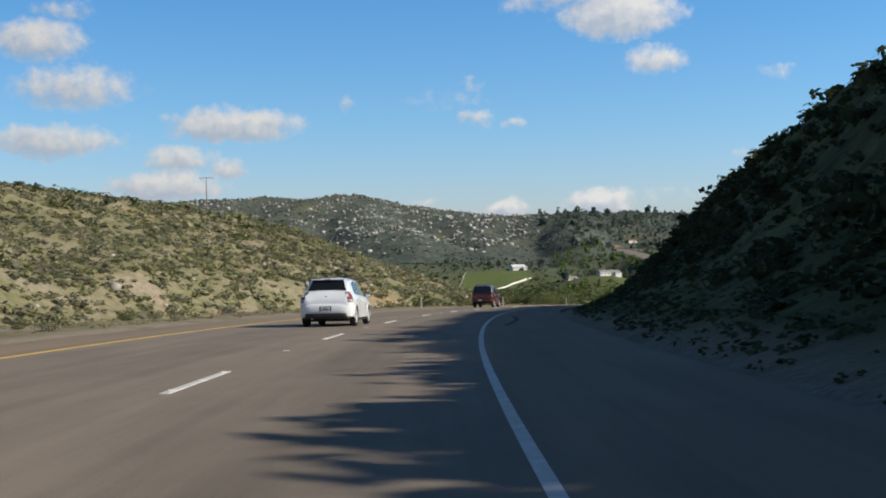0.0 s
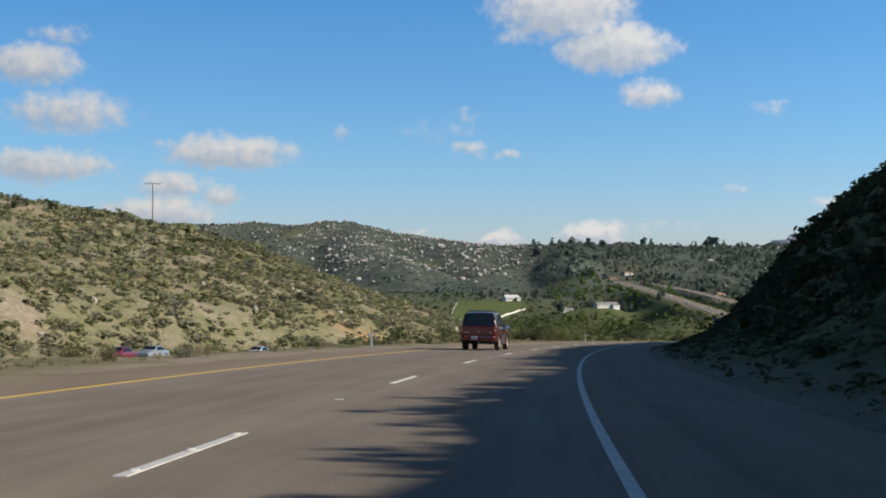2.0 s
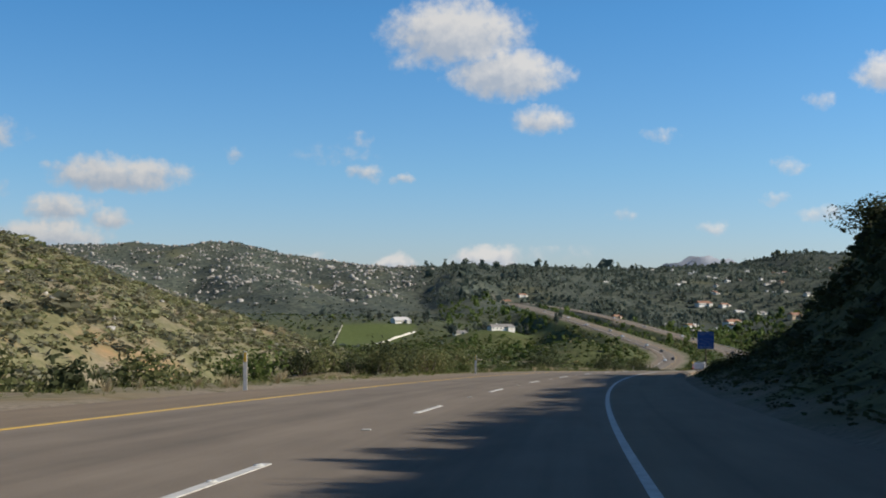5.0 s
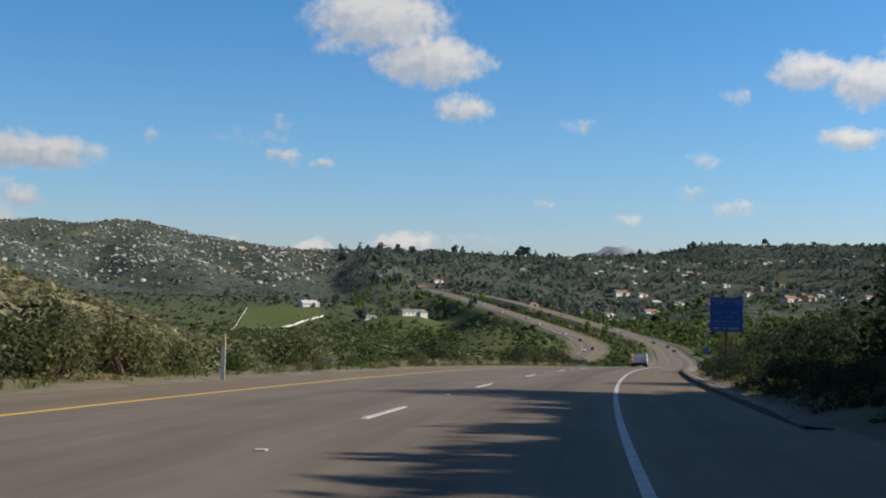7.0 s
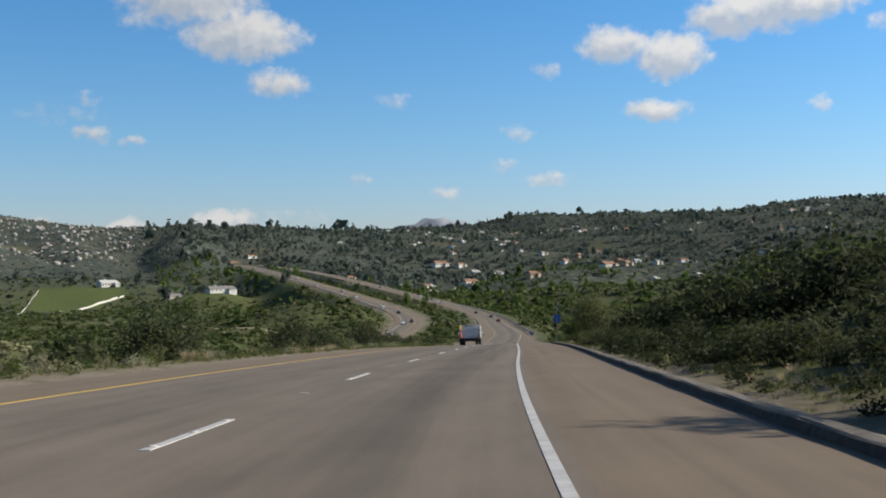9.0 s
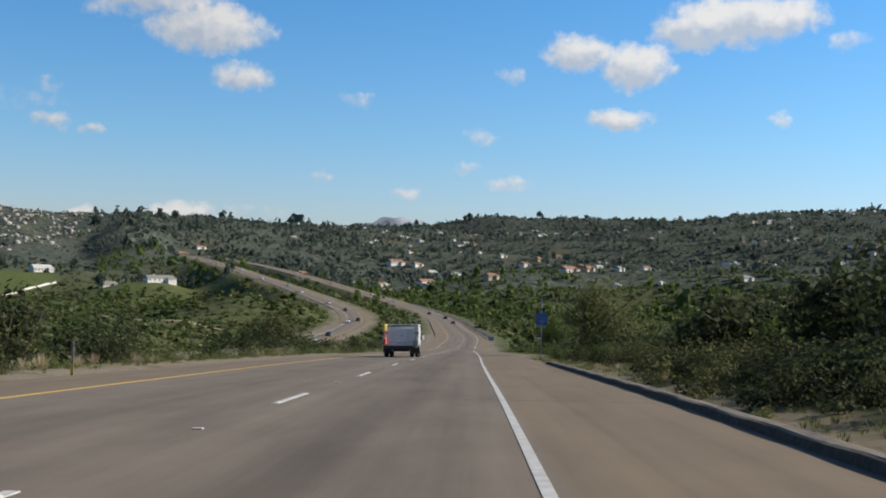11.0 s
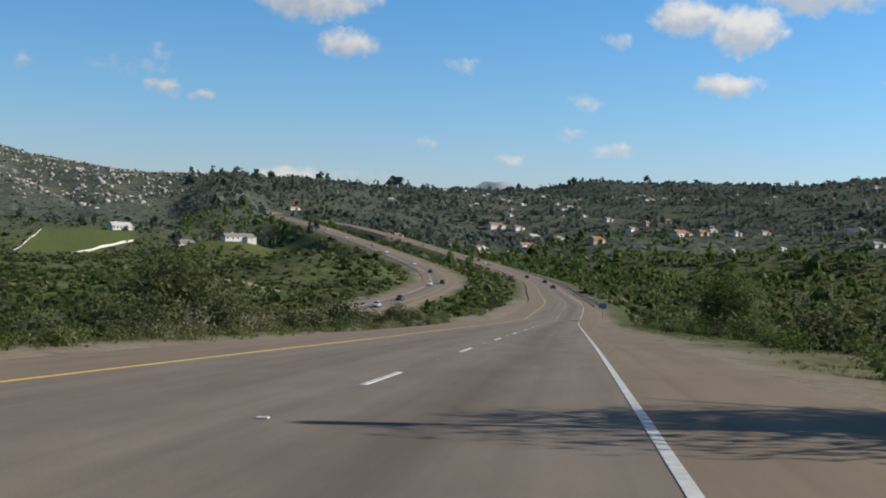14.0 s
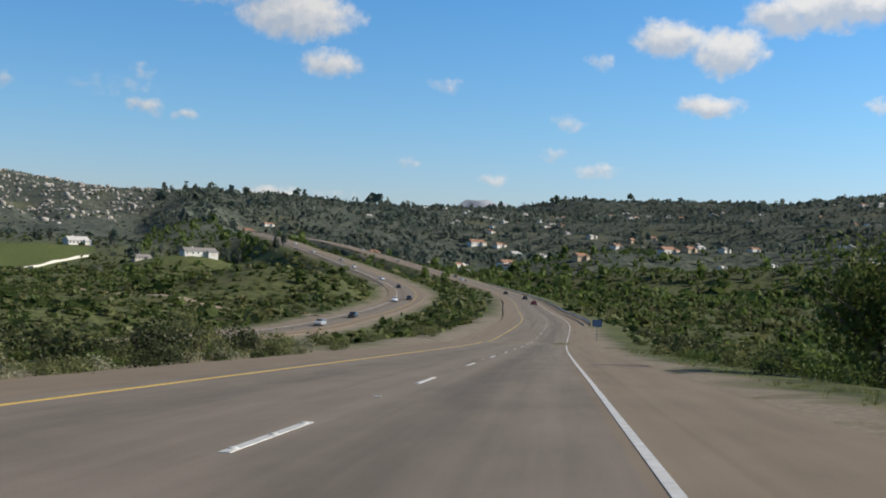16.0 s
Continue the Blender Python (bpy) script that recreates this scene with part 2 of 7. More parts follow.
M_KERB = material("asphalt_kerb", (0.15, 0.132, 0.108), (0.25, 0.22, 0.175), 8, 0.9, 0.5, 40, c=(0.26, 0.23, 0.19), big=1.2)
M_GALV = material("galvanised_steel", (0.42, 0.43, 0.44), (0.32, 0.33, 0.34), 6, 0.45, 0.05, metal=0.7)
M_POST_WHITE = material("white_plastic_post", (0.78, 0.77, 0.74), (0.66, 0.65, 0.62), 4, 0.55)
M_POST_YELLOW = material("yellow_reflector", (0.75, 0.52, 0.05), (0.65, 0.42, 0.05), 20, 0.35)
M_SIGN_BLUE = material("blue_sign_sheet", (0.008, 0.075, 0.32), (0.012, 0.09, 0.37), 3, 0.45)
M_SIGN_WHITE = material("white_sign_sheet", (0.75, 0.76, 0.78), (0.66, 0.67, 0.7), 4, 0.45)
M_WOOD_POLE = material("weathered_pole", (0.16, 0.12, 0.09), (0.24, 0.19, 0.15), 6, 0.9, 0.4)


def asphalt(name, dark, light, lanes):
    """Worn chip-seal: fine speckle, long stains, oil and tyre bands along the lanes (by the u coordinate, metres across)."""
    m = bpy.data.materials.new(name)
    m.use_nodes = True
    nt = m.node_tree
    p = nt.nodes["Principled BSDF"]
    uv = nt.nodes.new("ShaderNodeUVMap")
    sp = nt.nodes.new("ShaderNodeSeparateXYZ")
    nt.links.new(uv.outputs[0], sp.inputs[0])

    def noise_(sx, sy, detail, rough=0.6):
        mp = nt.nodes.new("ShaderNodeMapping")
        mp.inputs["Scale"].default_value = (sx, sy, 1)
        nt.links.new(uv.outputs[0], mp.inputs[0])
        n = nt.nodes.new("ShaderNodeTexNoise")
        n.inputs["Scale"].default_value, n.inputs["Detail"].default_value, n.inputs["Roughness"].default_value = 1.0, detail, rough
        nt.links.new(mp.outputs[0], n.inputs["Vector"])
        return n.outputs["Fac"]

    def mth(op, a, b=None):
        n = nt.nodes.new("ShaderNodeMath")
        n.operation = op
        for i, q in enumerate((a, b)):
            if q is None:
                continue
            if isinstance(q, (int, float)):
                n.inputs[i].default_value = q
            else:
                nt.links.new(q, n.inputs[i])
        return n.outputs[0]
    band = None
    for centre, wide, amount in lanes:
        d = mth("DIVIDE", mth("SUBTRACT", sp.outputs[0], centre), wide)
        g = mth("MULTIPLY", mth("POWER", 2.718, mth("MULTIPLY", mth("MULTIPLY", d, d), -1.0)), amount)
        band = g if band is None else mth("ADD", band, g)
    fine = noise_(40, 40, 3, 0.7)
    mid = noise_(0.9, 0.25, 5)
    long_ = noise_(1.6, 0.03, 4)
    v = mth("ADD", mth("MULTIPLY", mth("SUBTRACT", fine, 0.5), 0.55), mth("MULTIPLY", mth("SUBTRACT", mid, 0.5), 0.7))
    v = mth("ADD", v, mth("MULTIPLY", mth("SUBTRACT", long_, 0.5), 0.8))
    v = mth("SUBTRACT", mth("ADD", v, 0.55), band)
    mix = nt.nodes.new("ShaderNodeMix")
    mix.data_type = "RGBA"
    mix.inputs[6].default_value, mix.inputs[7].default_value = (*dark, 1), (*light, 1)
    cl = nt.nodes.new("ShaderNodeClamp")
    nt.links.new(v, cl.inputs[0])
    nt.links.new(cl.outputs[0], mix.inputs[0])
    nt.links.new(mix.outputs[2], p.inputs["Base Color"])
    p.inputs["Roughness"].default_value, p.inputs["Specular IOR Level"].default_value = 0.82, 0.3
    bn = nt.nodes.new("ShaderNodeBump")
    bn.inputs["Strength"].default_value, bn.inputs["Distance"].default_value = 0.5, 0.01
    nt.links.new(fine, bn.inputs["Height"])
    nt.links.new(bn.outputs[0], p.inputs["Normal"])
    return m


M_ASPHALT = asphalt("asphalt", (0.110, 0.094, 0.075), (0.322, 0.270, 0.212), [(-1.2, 0.75, 0.27), (-5.2, 0.9, 0.13)])
M_SHOULDER = asphalt("shoulder_asphalt", (0.135, 0.108, 0.078), (0.325, 0.255, 0.178), [(1.6, 0.06, 0.12)])


def ground_material():
    m = bpy.data.materials.new("hill_ground")
    m.use_nodes = True
    nt = m.node_tree
    p = nt.nodes["Principled BSDF"]
    tc = nt.nodes.new("ShaderNodeTexCoord")

    def noise_(scale, detail=6.0, rough=0.6):
        n = nt.nodes.new("ShaderNodeTexNoise")
        n.inputs["Scale"].default_value, n.inputs["Detail"].default_value, n.inputs["Roughness"].default_value = scale, detail, rough
        nt.links.new(tc.outputs["Object"], n.inputs["Vector"])
        return n.outputs["Fac"]

    def mix(f, a, b, lo=None, hi=None):
        if lo is not None:
            r = nt.nodes.new("ShaderNodeMapRange")
            r.inputs["From Min"].default_value, r.inputs["From Max"].default_value = lo, hi
            nt.links.new(f, r.inputs["Value"])
            f = r.outputs[0]
        n = nt.nodes.new("ShaderNodeMix")
        n.data_type = "RGBA"
        nt.links.new(f, n.inputs[0])
        for i, q in ((6, a), (7, b)):
            if isinstance(q, tuple):
                n.inputs[i].default_value = (*q, 1)
            else:
                nt.links.new(q, n.inputs[i])
        return n.outputs[2]

    def attr(name):
        a = nt.nodes.new("ShaderNodeAttribute")
        a.attribute_name = name
        return a.outputs["Fac"]
    soil = mix(noise_(1.6, 8), (0.220, 0.182, 0.125), (0.360, 0.300, 0.212), 0.35, 0.65)
    soil = mix(noise_(0.05, 5), soil, (0.42, 0.25, 0.12), 0.58, 0.72)
    grass = mix(noise_(0.9, 8), (0.125, 0.128, 0.060), (0.225, 0.208, 0.108), 0.35, 0.65)
    grass = mix(noise_(0.035, 5), grass, (0.20, 0.175, 0.085), 0.54, 0.72)
    wild = mix(noise_(0.11, 7, 0.7), soil, grass, 0.36, 0.58)
    # far canopy: dark crowns, paler gaps, clearings and dry openings, with haze painted in
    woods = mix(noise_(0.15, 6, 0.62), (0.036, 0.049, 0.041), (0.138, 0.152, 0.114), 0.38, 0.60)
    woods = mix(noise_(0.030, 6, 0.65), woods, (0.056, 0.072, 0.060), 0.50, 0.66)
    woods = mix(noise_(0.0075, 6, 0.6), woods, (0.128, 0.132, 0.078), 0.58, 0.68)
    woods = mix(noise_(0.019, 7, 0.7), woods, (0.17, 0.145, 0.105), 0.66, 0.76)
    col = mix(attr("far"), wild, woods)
    scrub = mix(noise_(0.42, 7, 0.7), (0.044, 0.058, 0.022), (0.150, 0.166, 0.066), 0.36, 0.62)
    scrub = mix(noise_(0.09, 6, 0.65), scrub, (0.052, 0.066, 0.028), 0.52, 0.68)
    scrub = mix(noise_(0.03, 6, 0.65), scrub, (0.150, 0.142, 0.070), 0.57, 0.70)
    col = mix(attr("scrub"), col, scrub)
    lawn = mix(noise_(0.3, 6), (0.095, 0.125, 0.038), (0.130, 0.160, 0.052), 0.35, 0.65)
    col = mix(attr("lawn"), col, lawn)
    gravel = mix(noise_(6.0, 6, 0.75), (0.20, 0.168, 0.128), (0.37, 0.315, 0.245), 0.35, 0.65)
    gravel = mix(noise_(0.4, 5), gravel, (0.160, 0.150, 0.088), 0.54, 0.68)
    col = mix(attr("verge"), col, gravel)
    # distant mountain: granite made pale and bluish, its haze painted into the colour
    hazy_stone = mix(noise_(0.01, 8, 0.7), (0.42, 0.45, 0.50), (0.26, 0.29, 0.34), 0.4, 0.6)
    col = mix(attr("granite"), col, hazy_stone)
    nt.links.new(col, p.inputs["Base Color"])
    p.inputs["Roughness"].default_value, p.inputs["Specular IOR Level"].default_value = 0.95, 0.15
    bn = nt.nodes.new("ShaderNodeBump")
    bn.inputs["Strength"].default_value, bn.inputs["Distance"].default_value = 0.6, 0.13
    nt.links.new(noise_(2.2, 8, 0.7), bn.inputs["Height"])
    nt.links.new(bn.outputs[0], p.inputs["Normal"])
    return m


M_GROUND = ground_material()


# ---------------------------------------------------------------- helpers
def mesh_object(name, verts, faces, mat=None, parent=None, smooth=False):
    me = bpy.data.meshes.new(name)
    me.from_pydata([tuple(v) for v in verts], [], [tuple(f) for f in faces])
    if mat:
        me.materials.append(mat)
    if smooth:
        me.shade_smooth()
    ob = new(name, me)
    if parent:
        ob.parent = parent
    return ob


def part(name, bm, mat, parent, label="", smooth=False):
    """Links a bmesh as one mesh object under a thing or a part."""
    me = bpy.data.meshes.new(name)
    bmesh.ops.recalc_face_normals(bm, faces=bm.faces)
    bm.to_mesh(me)
    bm.free()
    me.materials.append(mat)
    if smooth:
        me.shade_smooth()
    ob = new(name, me)
    ob.parent = parent
    return tagged(ob, label)


def box(bm, x0, x1, y0, y1, z0, z1, bevel=0.0, m=None):
    r = bmesh.ops.create_cube(bm, size=1.0)
    vs = r["verts"]
    bmesh.ops.scale(bm, vec=(x1 - x0, y1 - y0, z1 - z0), verts=vs)
    bmesh.ops.translate(bm, vec=((x0 + x1) / 2, (y0 + y1) / 2, (z0 + z1) / 2), verts=vs)
    if bevel:
        es = {e for v in vs for e in v.link_edges}
        r = bmesh.ops.bevel(bm, geom=list(es), offset=bevel, segments=2, affect="EDGES", profile=0.5)
        vs = list({v for f in r["faces"] for v in f.verts} | {v for v in vs if v.is_valid})
    if m is not None:
        bmesh.ops.transform(bm, matrix=m, verts=vs)
    return bm


def boxm(*a, **k):
    return box(bmesh.new(), *a, **k)


def tube(bm, p0, p1, r0, r1=None, n=8, caps=True):
    p0, p1 = Vector(p0), Vector(p1)
    d = p1 - p0
    m = Matrix.Translation((p0 + p1) / 2) @ d.to_track_quat("Z", "Y").to_matrix().to_4x4()
    bmesh.ops.create_cone(bm, cap_ends=caps, segments=n, radius1=r0, radius2=r0 if r1 is None else r1, depth=d.length, matrix=m)
    return bm


def smoothstep(a, b, x):
    t = np.clip((np.asarray(x) - a) / (b - a), 0, 1)
    return t * t * (3 - 2 * t)


# ---------------------------------------------------------------- the two carriageways
def spline(points, step):
    """Catmull-Rom through the points, cut at even steps."""
    p = np.array(points, float)
    p = np.vstack([2 * p[0] - p[1], p, 2 * p[-1] - p[-2]])
    out = []
    for i in range(1, len(p) - 2):
        u = np.linspace(0, 1, 60, endpoint=False)[:, None]
        a, b, c, d = p[i - 1], p[i], p[i + 1], p[i + 2]
        out.append(0.5 * (2 * b + (c - a) * u + (2 * a - 5 * b + 4 * c - d) * u ** 2 + (3 * b - a - 3 * c + d) * u ** 3))
    q = np.vstack(out + [p[-2:-1]])
    s = np.concatenate([[0], np.cumsum(np.hypot(*np.diff(q[:, :2], axis=0).T))])
    t = np.arange(0, s[-1], step)
    return np.stack([np.interp(t, s, q[:, k]) for k in range(3)], 1)


# main carriageway: heading every 20 m, eye line every 40 m (the eye rides 1.06 m over the asphalt)
HEAD = [1.13, -0.77, -3.02, -4.97, -6.83, -8.59, -10.4, -12.28, -14.25, -16.2, -17.9, -19.42, -20.9, -21.7, -21.31, -21.07, -21.27, -21.3, -21.18, -21.11, -21.1, -21.16, -21.28, -21.44, -21.62, -21.83, -22.06]
LINE_Z = [0, -1.46, -3.14, -4.98, -6.82, -8.66, -10.62, -12.83, -15.24, -17.77, -20.40, -23.07, -25.75, -28.2]
st = np.arange(0, 521, 1.0)
hd_ = np.radians(np.interp(st, np.arange(len(HEAD)) * 20.0, HEAD))
mx = np.concatenate([[0], np.cumsum(np.sin(-hd_))[:-1]])
my = np.concatenate([[0], np.cumsum(np.cos(hd_))[:-1]])
mz = np.interp(st, np.arange(len(LINE_Z)) * 40.0, LINE_Z)
mz = np.convolve(np.pad(mz, 15, mode="reflect", reflect_type="odd"), np.ones(31) / 31, mode="valid") - 1.064
near = np.stack([mx, my, mz], 1)
back = near[0] + (near[0] - near[6]) / 6 * np.arange(70, 0, -2)[:, None]
far_pts = spline([near[500], near[520], (175.5, 572.0, -31.6), (204.4, 656.2, -34.0), (245.4, 779.6, -36.6), (282.1, 915.2, -37.9), (303.2, 1034.6, -37.0),
                  (312.9, 1136.1, -34.4), (315.0, 1228.8, -30.3), (312.2, 1322.1, -25.0), (304.8, 1415.7, -18.9), (294.4, 1519.3, -13.4),
                  (280.8, 1764.0, -6.2), (270, 1900, -6.0)], 3.0)
MAIN = np.vstack([back, near[:501:2], far_pts[7:]])
OPP = spline([(-48, -60, 0.5), (-43, 60, -4.6), (-34, 140, -8.6), (-20, 200, -12.0), (6, 268, -16.6), (48, 390, -26), (88, 508, -32.5), (131, 599, -35.7), (154, 655, -36.4), (172, 700, -36.7),
              (191.5, 754, -36.3), (203.5, 799, -35.3), (212, 848, -34.4), (217, 900, -32.9), (220, 963, -30.3), (220.5, 1035, -26.6),
              (217.5, 1127, -21.4), (225, 1316, -14.8), (252, 1745, -6.4), (250, 1900, -6.2)], 3.0)


def frame_of(poly):
    t = np.gradient(poly, axis=0)
    n = np.stack([t[:, 1], -t[:, 0]], 1) / np.hypot(t[:, 0], t[:, 1])[:, None]
    s = np.concatenate([[0], np.cumsum(np.hypot(*np.diff(poly[:, :2], axis=0).T))])
    return n, s, t[:, 2] / np.hypot(t[:, 0], t[:, 1]), t[:, :2] / np.hypot(t[:, 0], t[:, 1])[:, None]


MAIN_N, MAIN_S, MAIN_G, MAIN_T = frame_of(MAIN)
MAIN_S = MAIN_S - MAIN_S[len(back)]
OPP_N, OPP_S, OPP_G, OPP_T = frame_of(OPP)


def tilt(s):
    """Crossfall of the main carriageway: the outer side rises to the right."""
    return np.interp(s, [0, 120, 240, 390, 700], [0.007, -0.003, 0.02, 0.034, -0.02])


def nearest(poly, n, s, g, tg, x, y):
    """Station, offset to the right and height of the road at the nearest place of a carriageway."""
    S, Lt, Z = np.empty_like(x), np.empty_like(x), np.empty_like(x)
    for i in range(0, len(x), 8000):
        a, b = x[i:i + 8000], y[i:i + 8000]
        k = ((a[:, None] - poly[None, :, 0]) ** 2 + (b[:, None] - poly[None, :, 1]) ** 2).argmin(1)
        dx, dy = a - poly[k, 0], b - poly[k, 1]
        al = np.clip(dx * tg[k, 0] + dy * tg[k, 1], -3, 3)
        S[i:i + 8000] = s[k] + al
        Lt[i:i + 8000] = dx * n[k, 0] + dy * n[k, 1]
        off = np.hypot(dx, dy)
        Lt[i:i + 8000] = np.sign(Lt[i:i + 8000]) * np.maximum(abs(Lt[i:i + 8000]), np.where(off > 8 + abs(Lt[i:i + 8000]), off, 0))
        Z[i:i + 8000] = poly[k, 2] + g[k] * al
    return S, Lt, Z


def lumps(x, y, scale, seed):
    """Smooth noise from a few crossed waves."""
    r = np.random.default_rng(seed)
    out = np.zeros_like(x)
    for _ in range(9):
        a, w, ph = r.uniform(0, 6.28), r.uniform(0.6, 1.7) / scale * 6.28, r.uniform(0, 6.28)
        out += np.sin((x * math.cos(a) + y * math.sin(a)) * w + ph)
    return out / 4.2


CX, CY = 60.0, 250.0


# crests of the hills: points (x, y, height), how far each one's flanks reach
ROCKY = [(-1500, 2950, 95), (-774, 2789, 106), (-538, 2746, 121), (-402, 2721, 123), (-324, 2693, 110), (-212, 2665, 124), (-140, 2620, 104), (-65, 2574, 90), (47, 2505, 72), (155, 2451, 58), (246, 2374, 60)]
HILLS = [(ROCKY, 430.0),
         ([(-212, 2665, 120), (-170, 2420, 84), (-150, 2180, 50), (-90, 1900, 22), (-40, 1640, -2)], 150.0),
         ([(-538, 2746, 118), (-470, 2450, 86), (-420, 2200, 60), (-330, 1900, 30), (-240, 1600, 4)], 170.0),
         ([(-402, 2721, 115), (-330, 2400, 66), (-270, 2150, 36)], 110.0),
         ([(-30, 2550, 80), (30, 2280, 48), (60, 2040, 22), (70, 1760, -2), (50, 1500, -14)], 130.0),
         ([(-800, 2780, 100), (-700, 2300, 66), (-600, 1900, 36), (-480, 1500, 10)], 150.0),
         # the dark spur over the crest of the road
         ([(246, 2374, 66), (222, 2150, 50), (212, 1950, 34), (196, 1760, 14), (182, 1560, -4), (172, 1380, -16)], 95.0),
         ([(246, 2374, 66), (318, 2436, 65), (486, 2611, 60), (686, 2771, 70), (900, 3000, 80), (1192, 3489, 104)], 420.0),
         # the wooded hills across the vale
         ([(1192, 3489, 104), (1290, 3500, 128), (1375, 3506, 146), (1451, 3386, 133), (1673, 3162, 131), (1744, 2884, 122), (1801, 2724, 138), (2050, 2400, 150), (2400, 1900, 150)], 620.0),
         ([(1375, 3506, 140), (1200, 3000, 80), (1050, 2600, 44)], 200.0),
         ([(1673, 3162, 126), (1480, 2700, 82), (1330, 2300, 46)], 190.0),
         ([(1801, 2724, 130), (1600, 2350, 84), (1420, 1950, 48)], 180.0),
         ([(760, 2500, 40), (960, 2330, 44), (1210, 2150, 50), (1500, 1850, 60)], 150.0),
         ([(430, 2080, 8), (568, 1990, 16), (760, 1900, 8), (900, 1720, 2), (1080, 1500, 10)], 130.0),
         ([(545, 1450, -16), (700, 1480, -6), (850, 1350, -6), (1020, 1120, -2)], 90.0),
         ([(420, 1180, -32), (540, 1120, -24), (660, 980, -22), (760, 820, -18)], 70.0)]


def crest(x, y, pts):
    """Distance from a crest line, and its height at the nearest place."""
    best, zc = np.full(len(x), 1e9), np.zeros(len(x))
    for (ax, ay, az_), (bx_, by_, bz_) in zip(pts, pts[1:]):
        ux, uy = bx_ - ax, by_ - ay
        u = np.clip(((x - ax) * ux + (y - ay) * uy) / (ux * ux + uy * uy), 0, 1)
        d = np.hypot(x - ax - u * ux, y - ay - u * uy)
        near_ = d < best
        best, zc = np.where(near_, d, best), np.where(near_, az_ + u * (bz_ - az_), zc)
    return best, zc


def far_ground(x, y):
    dx, dy = x - CX, y - CY
    r = np.hypot(dx, dy)
    az = np.degrees(np.arctan2(dx, dy))
    left = np.interp(r, [0, 400, 800, 880, 940, 987, 1043, 1100, 1300, 1600, 2000, 3000], [-34, -38, -41, -42.5, -38, -31.5, -23.5, -21, -18, -14, -6, 8])
    vale = np.interp(r, [0, 400, 900, 1300, 1600, 1900, 2300, 3000], [-34, -41, -46, -38, -27, -16, 2, 34])
    w = smoothstep(2.0, 8.0, az)
    z = left * (1 - w) + vale * w
    for pts, wide in HILLS:
        d, zc = crest(x, y, pts)
        d = np.hypot(d, 0.5 * wide) - 0.5 * wide
        hill = -80 + (zc + 80) * np.exp(-(d / (1.15 * wide)) ** 1.2)
        z = 0.5 * (z + hill + np.sqrt((z - hill) ** 2 + 25.0))
    rough = smoothstep(250, 900, r)
    high = smoothstep(-30, 20, z)
    z = z + rough * (lumps(x, y, 330, 3) * 4.0 + lumps(x, y, 120, 4) * 2.4 + lumps(x, y, 46, 10) * 1.0) * (0.45 + 0.55 * high) - 2.0 * rough
    z = z + (1 - rough) * lumps(x, y, 70, 5) * 1.3
    # the rise under the white house
    z = z + 14 * np.exp(-(((x - 152) / 48) ** 2 + ((y - 1140) / 50) ** 2))
    # the distant mountain
    for da, wide, high in ((17.3, 125, 1.0), (18.6, 100, 0.90), (16.0, 95, 0.87)):
        px, py = CX + 4300 * math.sin(radians(da)), CY + 4300 * math.cos(radians(da))
        z = np.maximum(z, -420 + (590 * high ** 0.3) * np.exp(-(((x - px) / (wide * 1.6)) ** 2 + ((y - py) / 400) ** 2) * 0.5) + lumps(x, y, 130, 9) * 9)
    return z


